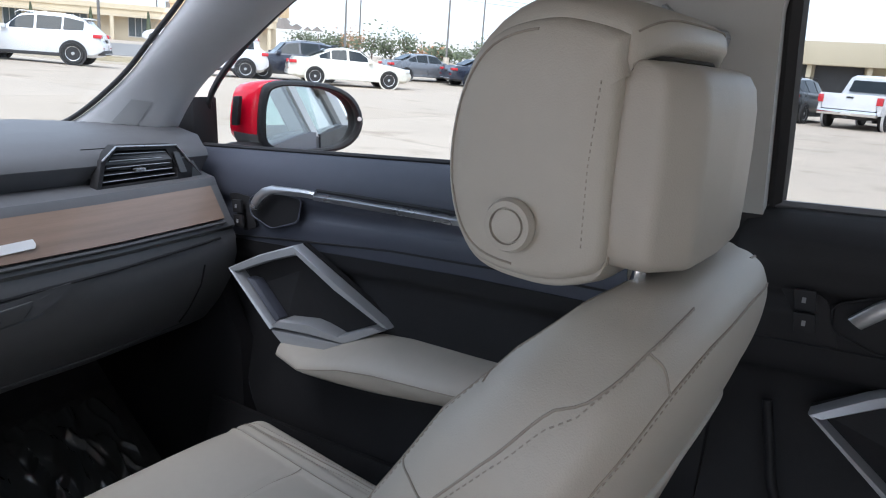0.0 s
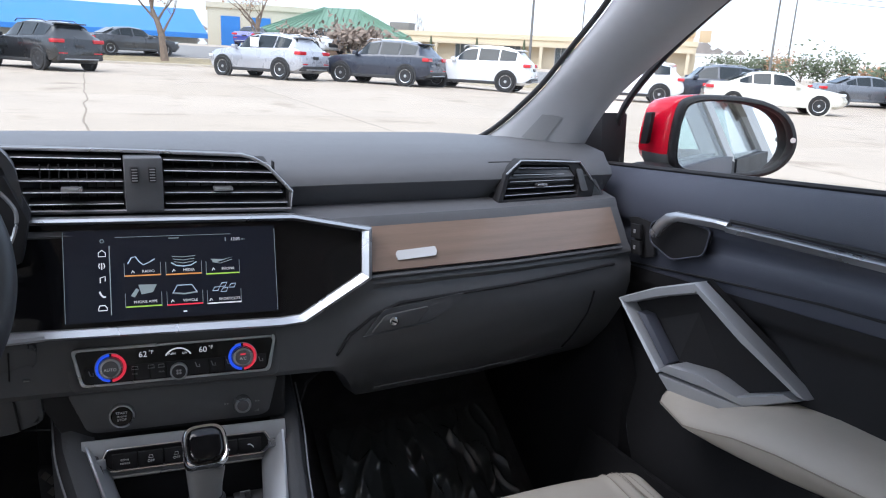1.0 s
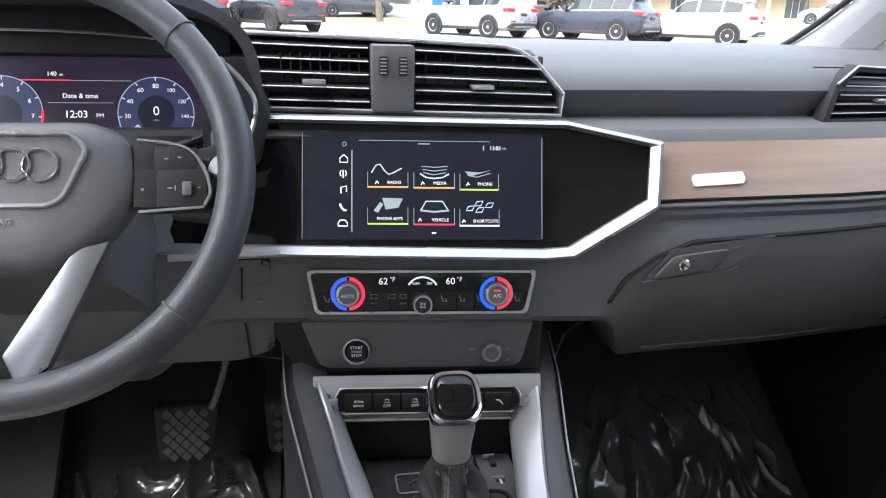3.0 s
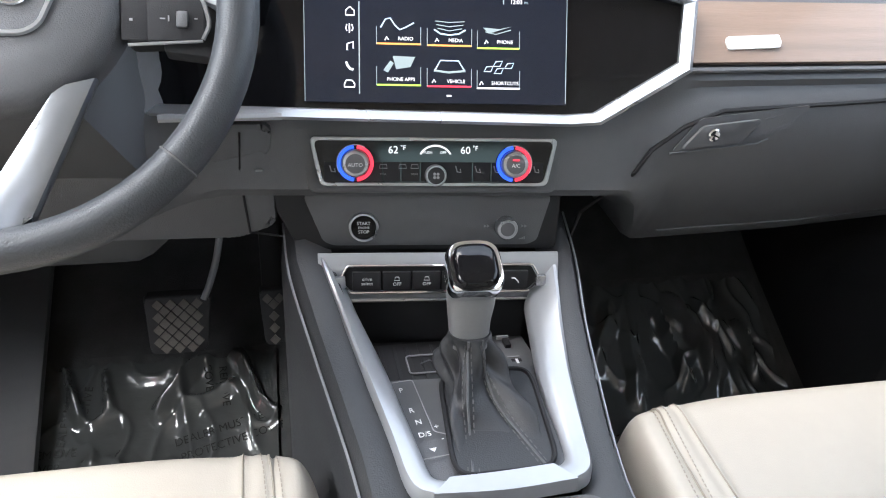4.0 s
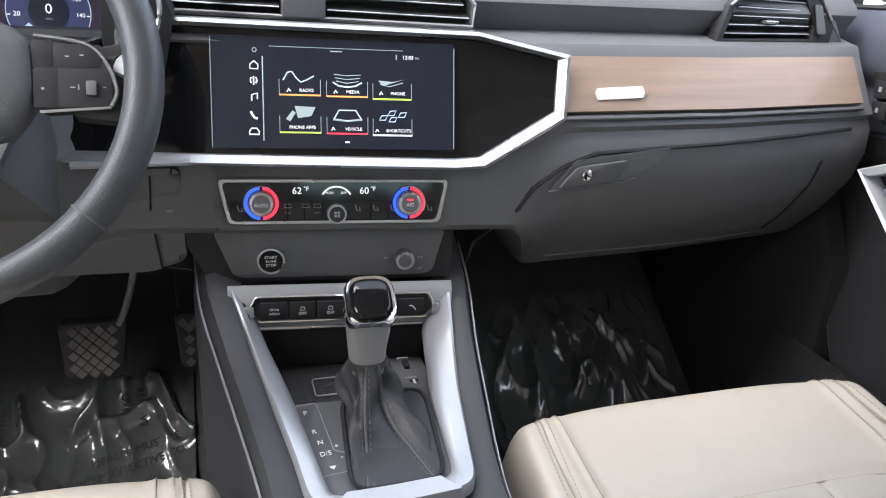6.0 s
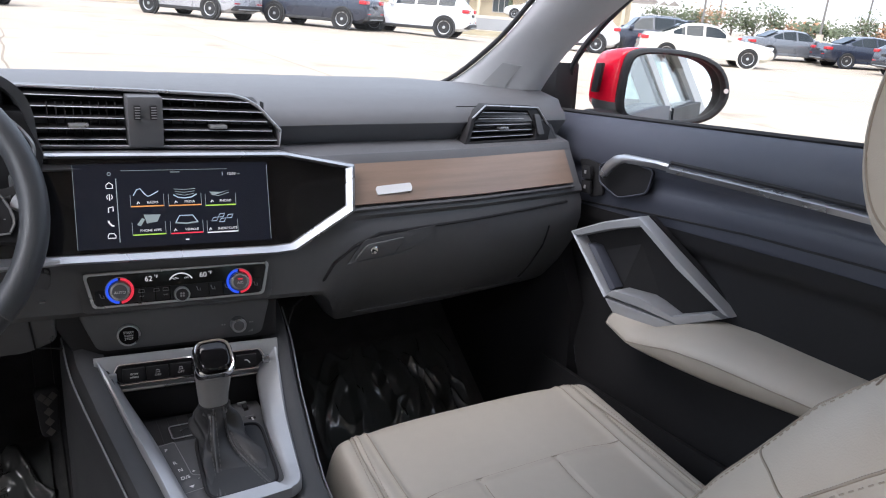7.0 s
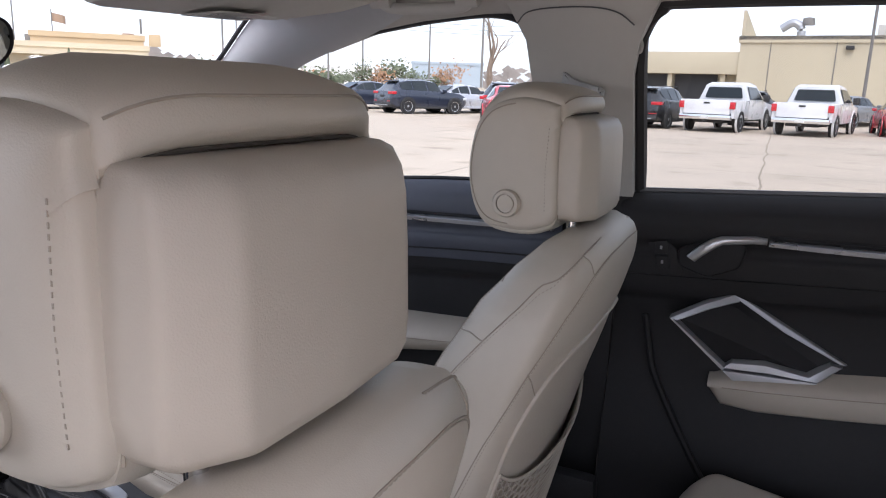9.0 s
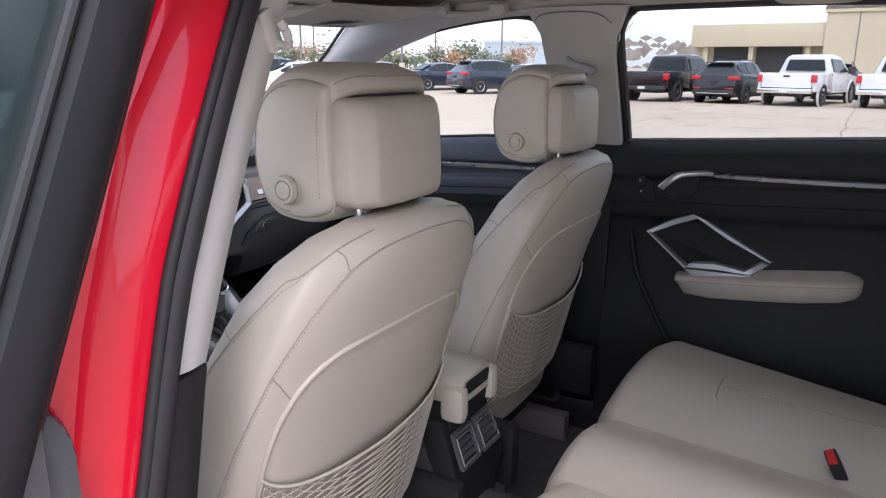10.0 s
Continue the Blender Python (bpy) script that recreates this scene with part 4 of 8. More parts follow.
# window openings of a side as (y, z) outlines, front and rear
FRONT_WIN = [(1.0, 1.112), (.992, 1.200), (.87, 1.288), (.70, 1.377), (.575, 1.428), (.478, 1.449), (.38, 1.464), (.276, 1.474), (.225, 1.472), (.195, 1.461), (.177, 1.436), (.174, 1.36), (.150, 1.165)]
REAR_WIN = [(-.005, 1.175), (-.005, 1.40), (-.012, 1.45), (-.04, 1.482), (-.10, 1.492), (-.55, 1.490), (-.80, 1.46), (-.92, 1.36), (-.98, 1.205)]


def on_side(y, z, s, off=0.0):
    return Vector((s * (side_x(z) + off), y, z))


def side_band(top, bot, s, material, name, label="", off0=-0.004, thick=0.045, n=4, parent=None):
    """A trim skin between two (y, z) rows on the side frame, with thickness outwards and eased edges."""
    rings = []
    for (y0, z0), (y1, z1) in zip(top, bot):
        row = []
        for k in range(n + 1):
            t = k / n
            bulge = -.012 * math.sin(math.pi * t) ** .6
            row.append(on_side(y0 + (y1 - y0) * t, z0 + (z1 - z0) * t, s, off0 + bulge))
        row += [on_side(y0 + (y1 - y0) * (1 - k / n), z0 + (z1 - z0) * (1 - k / n), s, thick) for k in range(n + 1)]
        rings.append(row)
    return part(name, loft(rings), material, parent or car_shell, label, sharp=50)


def build_side(s):
    # cant rail over the windows
    top = [(.72, 1.475), (.60, 1.49), (.45, 1.505), (.25, 1.515), (.10, 1.515), (-.10, 1.52), (-.55, 1.52), (-.85, 1.50), (-1.0, 1.46)]
    bot = [(.62, 1.410), (.50, 1.445), (.38, 1.464), (.26, 1.475), (.10, 1.480), (-.10, 1.486), (-.55, 1.490), (-.80, 1.46), (-.92, 1.36)]
    side_band(top, bot, s, LINER, "cant_rail", thick=.05)
    # pillar between the doors
    f = [(.205, 1.49), (.177, 1.43), (.174, 1.38), (.165, 1.28), (.150, 1.165), (.115, 1.05), (.14, .80), (.16, .45)]
    r = [(-.04, 1.49), (-.010, 1.43), (.000, 1.38), (.000, 1.28), (.000, 1.165), (.018, 1.05), (.02, .80), (.03, .45)]
    if s < 0:
        r = [(.03, 1.49)] + [(.035, z) for y, z in r[1:]]
    side_band(f[:5], r[:5], s, PILLAR, "pillar_trim_upper", thick=.03, off0=-.03)
    side_band(f[4:], r[4:], s, PLASTIC_BLACK, "pillar_trim_lower", thick=.03, off0=-.028)
    part("trim_joint", tube(smooth_path([on_side(y, z, s, -.046) for y, z in ((.185, 1.455), (.165, 1.472), (.12, 1.478), (.06, 1.478), (.02, 1.47), (-.005, 1.452))], 4), .0012, 5), PLASTIC, car_shell)
    # rear quarter trim
    side_band([(-.98, 1.50), (-.98, 1.40), (-.985, 1.205), (-1.0, .9), (-1.0, .45)], [(-1.6, 1.50), (-1.6, 1.40), (-1.6, 1.205), (-1.6, .9), (-1.6, .45)], s, PILLAR, "quarter_trim")
    # outer red skin below the belt and the roof frame outside
    x = s * .86
    part("belt_line_outer", slab([(s * .80, 1.75, 1.06), (s * .815, .3, 1.13), (s * .815, -1.6, 1.16), (s * .88, -1.6, .95), (s * .90, .3, .92), (s * .87, 1.75, .90)], (s * .015, 0, 0)), RED, car_shell) if s > 0 else None
    side_band([(.72, 1.505), (.45, 1.54), (.0, 1.56), (-.6, 1.555), (-1.1, 1.50)], [(.66, 1.445), (.45, 1.485), (.0, 1.50), (-.6, 1.495), (-1.0, 1.44)], s, RED, "roof_frame_outer", off0=.055, thick=.085)


build_side(1)
build_side(-1)


def a_pillar(s):
    """Front pillar trim from the dash to the roof: windscreen edge to side-window edge."""
    rows = [  # inner edge (x, y, z), outer edge (x, y, z)
        ((.560, 1.255, 1.120), (.694, 1.022, 1.083)), ((.600, 1.165, 1.152), (.681, 1.008, 1.134)), ((.604, 1.015, 1.235), (.673, .914, 1.238)),
        ((.604, .920, 1.308), (.664, .798, 1.316)), ((.602, .832, 1.378), (.646, .679, 1.385)), ((.590, .752, 1.452), (.622, .560, 1.428)),
        ((.560, .69, 1.485), (.600, .48, 1.450)), ((.52, .62, 1.505), (.575, .40, 1.480))]
    dense = list(zip(smooth_path([r[0] for r in rows], 5), smooth_path([r[1] for r in rows], 5)))
    rings = []
    for a, b in dense:
        a, b = Vector(a), Vector(b)
        d = (b - a)
        nrm = Vector((-.8, -.45, .25)).normalized()
        nrm = (nrm - d.normalized() * nrm.dot(d.normalized())).normalized()
        ring = []
        for k in range(9):
            t = k / 8
            ring.append(a + d * t + nrm * (.024 * math.sin(math.pi * t) ** .7))
        for k in range(5):
            t = 1 - k / 4
            ring.append(a + d * t - nrm * .03)
        rings.append([Vector((s * p.x, p.y, p.z)) for p in ring])
    ob = part("front_pillar_trim", loft(rings), PILLAR_A, car_shell, "grey plastic windscreen pillar trim", sharp=60)
    if s > 0:
        # small tweeter grille low on the pillar
        def g(u, v):
            t0 = .160 + .068 * v
            k = t0 * (len(dense) - 1)
            i = int(k)
            a = dense[i][0].lerp(dense[i + 1][0], k - i)
            b = dense[i][1].lerp(dense[i + 1][1], k - i)
            d = b - a
            n = Vector((-.8, -.45, .25)).normalized()
            n = (n - d.normalized() * n.dot(d.normalized())).normalized()
            w = .46 + .26 * u
            return a + d * w + n * (.0265 * math.sin(math.pi * w) ** .7 + .0008)
        part("tweeter_grille", sheet(g, 10, 8, .0006), mat("grey_mesh_grille", (.31, .32, .33), .8, vary=.08, scale=700), car_shell, "fine grey speaker mesh")
    return dense


A_EDGE = a_pillar(1)
a_pillar(-1)
part("windscreen_seal", tube([a + Vector((-.004, .004, .002)) for a, b in A_EDGE], .0045, 6), RUBBER, car_shell, "black windscreen edge seal", sharp=70)


# windscreen, backlight, side glass
def screen_f(u, v):
    x = (-1 + 2 * u) * (.66 - .10 * v)
    bow = .10 * (1 - (2 * u - 1) ** 2)
    return (x, 1.20 - .52 * v + bow, 1.13 + .375 * v + .01 * (1 - (2 * u - 1) ** 2))


pane = part("windscreen", sheet(screen_f, 20, 10, .004), GLASS, car_shell, "clear windscreen glass")
pane.visible_shadow = False
back = part("rear_window", sheet(lambda u, v: ((-1 + 2 * u) * (.6 - .08 * v), -1.95 + .3 * v, 1.12 + .38 * v), 8, 6, .004), TINTED, car_shell)
part("tailgate", box(-.7, .7, -2.0, -1.9, .45, 1.12, .03), PLASTIC, car_shell)
part("load_floor", box(-.7, .7, -1.95, -1.2, .70, .74, .01), CARPET, car_shell)


def side_glass(outline, s, name, material):
    pts = [on_side(y, z, s, .022) for y, z in outline]
    c = sum(pts, Vector()) / len(pts)
    big = [c + (p - c) * 1.03 for p in pts]
    ob = part(name, slab(big, (s * .004, 0, 0)), material, car_shell)
    ob.visible_shadow = False


side_glass(FRONT_WIN, 1, "front_side_window", GLASS)
side_glass(REAR_WIN, 1, "rear_side_window", glass("light_tint_glass", (0.80, 0.815, 0.805), 0.05))
side_glass(FRONT_WIN, -1, "front_side_window", GLASS)


# black seals round the rear opening on the passenger side
def seal_path(outline, s, off):
    return smooth_path([on_side(y, z, s, off) for y, z in outline], 4)


part("window_seal", tube(seal_path([(.012, 1.12)] + REAR_WIN + [(-.985, 1.19)], 1, .004), .013, 8), RUBBER, car_shell, "black rubber window seal")
part("window_seal", tube(seal_path(FRONT_WIN, 1, .016), .006, 8), RUBBER, car_shell, "black rubber window seal")
# black sail panel at the front corner of the passenger window
part("sail_panel", slab([(.700, 1.10, 1.08), (.742, .998, 1.08), (.728, .990, 1.212), (.700, 1.03, 1.195)], (.055, 0, 0), .004), PLASTIC_BLACK, car_shell, "black mirror sail panel")

# driver-side pillar seen from outside through the open door: red jamb, seal, cream trim edge
ZROW = [1.62, 1.50, 1.41, 1.30, 1.20, 1.14, 1.01, .85, .60, .40]


def jamb_x(z, which):
    """x of the jamb's edges at a height: outer skin, paint to seal, seal to trim."""
    lines = {"out": [(1.41, -.662), (1.30, -.735), (1.143, -.786), (1.01, -.811)], "seal": [(1.414, -.578), (1.275, -.640), (1.178, -.679), (1.073, -.708), (.981, -.728)], "trim": [(1.417, -.543), (1.27, -.611), (1.12, -.667), (1.084, -.681), (.967, -.703)]}[which]
    if z >= lines[0][0]:
        (z0, x0), (z1, x1) = lines[0], lines[1]
    elif z <= lines[-1][0]:
        (z0, x0), (z1, x1) = lines[-2], lines[-1]
        z = max(z, .85)
    else:
        for (z0, x0), (z1, x1) in zip(lines, lines[1:]):
            if z1 <= z <= z0:
                break
    return x0 + (x1 - x0) * (z - z0) / (z1 - z0)


rings = []
for z in ZROW:
    a, b = jamb_x(z, "out"), jamb_x(z, "seal")
    w = b - a
    rings.append([(a + .004, .15, z), (a + .001, .03, z), (a, .012, z), (a + w * .30, .000, z), (a + w * .38, .010, z), (a + w * .62, .006, z), (a + w * .70, -.004, z), (b + .015, -.004, z), (b + .02, .06, z), (a + .05, .15, z)])
part("door_jamb", loft(rings), RED, car_shell, "glossy red painted door jamb", sharp=60)
part("pillar_cover", loft([[(jamb_x(z, "out") - d, y, z) for d, y in ((.022, .022), (.024, .03), (.030, .30), (.018, .30), (.012, .022))] for z in (1.50, 1.41, 1.30, 1.20, 1.13)]), GLOSS, car_shell, "gloss black outer pillar cover", sharp=50)
part("door_jamb_seal", tube(smooth_path([((jamb_x(z, "seal") + jamb_x(z, "trim")) / 2 + .005, -.006, z) for z in ZROW], 4), .0125, 12), RUBBER, car_shell, "fat black rubber door seal", sharp=70)
part("door_jamb_seal_lip", tube(smooth_path([(jamb_x(z, "seal") + .006, -.008, z) for z in ZROW], 4), .0062, 8), RUBBER, car_shell, sharp=70)
rings = []
for z in [1.50, 1.41, 1.30, 1.20, 1.14, 1.078]:
    b = jamb_x(z, "trim")
    rings.append([(b - .02, .0, z), (b - .001, -.009, z), (b + .022, -.010, z), (b + .044, -.006, z), (b + .052, .004, z), (b + .056, .15, z), (b - .02, .15, z)])
part("jamb_trim", loft(rings), PILLAR, car_shell, "light grey pillar trim edge", sharp=60)
rings = []
for z in [1.074, 1.01, .85, .60, .40]:
    b = jamb_x(z, "trim")
    rings.append([(b - .02, .0, z), (b - .001, -.012, z), (b + .022, -.013, z), (b + .044, -.008, z), (b + .052, .004, z), (b + .056, .15, z), (b - .02, .15, z)])
part("jamb_trim_lower", loft(rings), PLASTIC_BLACK, car_shell, "black lower pillar trim", sharp=60)
hook = thing("coat_hook", "light grey plastic coat hook on the pillar", "coat hook", "coat hooks", m=pose(-.533, -.012, 1.389, 0, -28, 0) @ Matrix.Diagonal((.75, .75, .75, 1)))
part("hook_base", box(-.012, .012, -.006, .01, -.028, .028, .006), PILLAR, hook)
part("hook_arm", tube(smooth_path([(0, -.002, -.02), (.0, -.022, -.02), (.0, -.026, 0), (.0, -.022, .012)], 4), .006, 8), PILLAR, hook)
hook2 = copy_thing(hook, pose(.622, .002, 1.425, 0, 0, 0) @ Matrix.Diagonal((.7, .7, .7, 1)))

# rear body opening edge under the sill on the driver's side
part("passenger_sill", box(.66, .86, -1.0, 1.0, .30, .44, .01), PLASTIC_BLACK, car_shell)
for q in (-1, 1):
    part("rear_wheel_house", box(.60 if q > 0 else -.80, .80 if q > 0 else -.60, -1.7, -.95, .40, .80, .05), CARPET, car_shell)
part("door_gap_filler", box(.757, .775, .60, 1.22, .38, 1.09), PLASTIC_BLACK, car_shell)
part("sill_plate", box(-.86, -.66, -1.0, .05, .34, .415, .01), PLASTIC_BLACK, car_shell)
part("outer_sill", box(-.92, -.84, -1.1, 1.2, .30, .40, .03), RED, car_shell)
# front body ahead of the dash closes the footwells
part("bulkhead", box(-.74, .74, 1.52, 1.56, .40, 1.03), CARPET, car_shell)
part("bonnet", sheet(lambda u, v: ((-1 + 2 * u) * .80, 1.30 + 1.15 * v, 1.075 - .20 * v ** 1.6 - .05 * abs(2 * u - 1) ** 3), 12, 10, .02), RED, car_shell)
part("wiper_cowl", box(-.70, .70, 1.27, 1.40, 1.05, 1.10, .01), PLASTIC_BLACK, car_shell)
for s in (-1, 1):
    part("footwell_side", slab([(s * .70, .80, .40), (s * .70, 1.55, .40), (s * .66, 1.55, 1.10), (s * .69, 1.0, 1.10), (s * .71, .84, .78)], (s * .03, 0, 0)), PLASTIC_BLACK, car_shell)

# open rear door on the driver's side, hinged at the pillar
door = thing("rear_door_open", "open red rear car door with black window frame", "car door", "car doors", m=pose(-.815, .045, 0, 0, 0, 166) @ Matrix.Diagonal((1, -1, 1, 1)))
DOOR_IN = door.matrix_basis.inverted()


def post_x(z):
    """Edge of the door's window frame beside the jamb; the frame leans inwards with height."""
    return -.691 + .43 * (z - 1.40)


def door_pt(x, y, z):
    return DOOR_IN @ Vector((x, y, z))


POST_Z = (1.62, 1.50, 1.40, 1.32, 1.24, 1.16, 1.05)
part("window_frame_post", loft([[door_pt(post_x(z) + dx, y, z) for dx, y in ((-.060, -.030), (-.052, -.047), (-.030, -.052), (-.012, -.050), (0, -.038), (0, .0), (-.060, .0))] for z in POST_Z]), PLASTIC_BLACK, door, "black inner window frame", sharp=50)
part("frame_seal", tube(smooth_path([door_pt(post_x(z) + .001, -.026, z) for z in POST_Z], 3), .008, 8), RUBBER, door)
part("glass_channel", tube(smooth_path([door_pt(post_x(z) - .062, -.034, z) for z in POST_Z], 3), .005, 8), RUBBER, door)
dg = part("door_glass", slab([door_pt(post_x(1.60) - .05, -.015, 1.60), door_pt(-1.55, .10, 1.56), door_pt(-1.70, .10, 1.12), door_pt(post_x(1.12) - .05, -.015, 1.12)], (0, .004, 0)), TINTED, door, "green-tinted door glass")
dg.visible_shadow = False
part("door_panel", slab(rounded([(-.045, -.06, 1.085), (.02, -.06, 1.140), (.9, -.06, 1.16), (.9, -.06, .45), (-.06, -.06, .45)], .03), (0, .06, 0), .012), PLASTIC, door, "dark grained inner door panel")
part("door_cap", box(-.02, .9, -.085, -.02, 1.02, 1.150, .02), PLASTIC, door)
part("door_skin", slab([(-.02, .03, 1.12), (.95, .03, 1.14), (.95, .05, .42), (-.02, .05, .42)], (0, .03, 0)), RED, door, "red outer door skin")


# ---- seats ----
BACK = [  # z, rear y, front y, bolster y, half width
    (.58, .095, .27, .34, .225), (.70, .065, .235, .315, .238), (.82, .036, .185, .262, .243), (.93, .005, .135, .200, .236), (1.02, -.024, .097, .148, .230),
    (1.09, -.047, .066, .104, .214), (1.135, -.057, .044, .064, .188), (1.163, -.054, .026, .034, .150), (1.177, -.040, .010, .012, .105)]


def back_row(v):
    z = BACK[0][0] + (BACK[-1][0] - BACK[0][0]) * v
    k = [i for i in range(len(BACK) - 1) if BACK[i][0] <= z + 1e-9][-1]
    pts = [Vector((r[0], r[1], r[2])) for r in BACK]
    t = (z - BACK[k][0]) / (BACK[k + 1][0] - BACK[k][0])
    out = [z]
    for c in range(1, 5):
        p0, p1, p2, p3 = (BACK[max(0, min(len(BACK) - 1, k + q))][c] for q in (-1, 0, 1, 2))
        out.append(.5 * (2 * p1 + (p2 - p0) * t + (2 * p0 - 5 * p1 + 4 * p2 - p3) * t * t + (3 * p1 - p0 - 3 * p2 + p3) * t ** 3))
    return out


def spow(a, p):
    return math.copysign(abs(a) ** p, a)


def back_pt(u, v, lift=0.0):
    """u round the section: 0 right side, .25 front, .5 left side, .75 rear."""
    z, yr, yf, yb, hw = back_row(v)
    a = 2 * math.pi * u
    c, s = math.cos(a), math.sin(a)
    x = hw * spow(c, .55)
    e = min(1, abs(x) / hw)
    mid = (yr + yf) * .5
    if s >= 0:
        st = min(1, max(0, (e - .45) / .35))
        front = yf + (yb - yf) * st * st * (3 - 2 * st)
        y = mid + (front - mid) * abs(s) ** .55
    else:
        y = mid + (yr + .02 * e ** 3 - mid) * abs(s) ** .5
    p = Vector((x, y, z))
    if lift:
        q = Vector((0, mid, z))
        p += (p - q).normalized() * lift
    return p


def cushion_pt(u, v, lift=0.0):
    """Seat cushion: u across, v from the back to under the front edge."""
    x = (-1 + 2 * u)
    hw = .246 - .02 * max(0, v - .7)
    e = abs(x)
    st = min(1, max(0, (e - .66) / .06))
    bol = .004 * st * st * (3 - 2 * st) - .003 * math.exp(-((e - .725) / .012) ** 2) - .0035 * math.exp(-((e - .80) / .010) ** 2)
    front = .612 - .02 * max(0, e - .62) * 3
    if e < .70:
        bol -= .0045 * math.exp(-((v - front) / .010) ** 2) + (.003 * math.exp(-((e - .26) / .013) ** 2) if v < front else 0)
        bol -= .004 * (v < front) * (1 - math.exp(-((v - front) / .03) ** 2))
    edge = max(0, (e - .86) / .14)
    y = .17 + .535 * min(1, v / .86)
    z = .690 + .037 * min(1, v / .86) - .012 * math.sin(min(1, v / .86) * 3.0) + bol
    if v > .80:
        t = (v - .80) / .20
        y = .17 + .535 * (.80 / .86) + .046 * math.sin(min(1, t * 1.2) * math.pi / 2)
        z -= .11 * t ** 2.2
    z -= .075 * edge ** 2.4
    xx = hw * x * (1 - .02 * edge)
    return Vector((xx, y - .035 * e ** 4 * min(1, v * 2), z + lift))


HR_PROF = [(.018, 1.186), (.019, 1.25), (.020, 1.312), (.016, 1.320), (.003, 1.325), (-.002, 1.334), (.008, 1.347), (.044, 1.358), (.084, 1.360), (.118, 1.345), (.138, 1.309), (.146, 1.257),
           (.143, 1.215), (.130, 1.181), (.108, 1.165), (.066, 1.162), (.036, 1.169)]
HR_SMOOTH = [(q.y, q.z) for q in smooth_path([(0, p[0], p[1]) for p in HR_PROF], 4, closed=True)]
HR_HALF = .111


def hr_ring(x, k=1.0):
    """Section of the head restraint pad across the car; k shrinks it towards its middle."""
    e = min(1, abs(x) / HR_HALF)
    tall = 1 - .20 * max(0, (e - .45) / .55) ** 2.8
    low = 1 - .10 * max(0, (e - .6) / .4) ** 2.4
    out = []
    for y, z in HR_SMOOTH:
        y += (max(y, .016) - y) * min(1, 1.15 * e ** 3 + (k < .99))
        y += .006 * e ** 3 * min(1, max(0, (z - 1.312) / .02)) * min(1, max(0, (.05 - y) / .04))
        yy = .080 + (y - .080) * k - k * .008 * e ** 2.4 * min(1, max(0, (y - .05) / .03))
        zz = 1.262 + (z - 1.262) * k * (tall if z > 1.262 else low)
        out.append(Vector((x, yy, zz)))
    return out


HR_ENDS = [(.0070, .02), (.0069, .35), (.0062, .62), (.0050, .80), (.0030, .905), (.0012, .955), (-.002, .985), (-.008, .998)]


def hr_side(k, s=-1):
    """How far the domed end stands out where the section is shrunk by k."""
    for (o0, k0), (o1, k1) in zip(HR_ENDS, HR_ENDS[1:]):
        if k0 <= k <= k1:
            return s * (HR_HALF + o0 + (o1 - o0) * (k - k0) / (k1 - k0))
    return s * HR_HALF


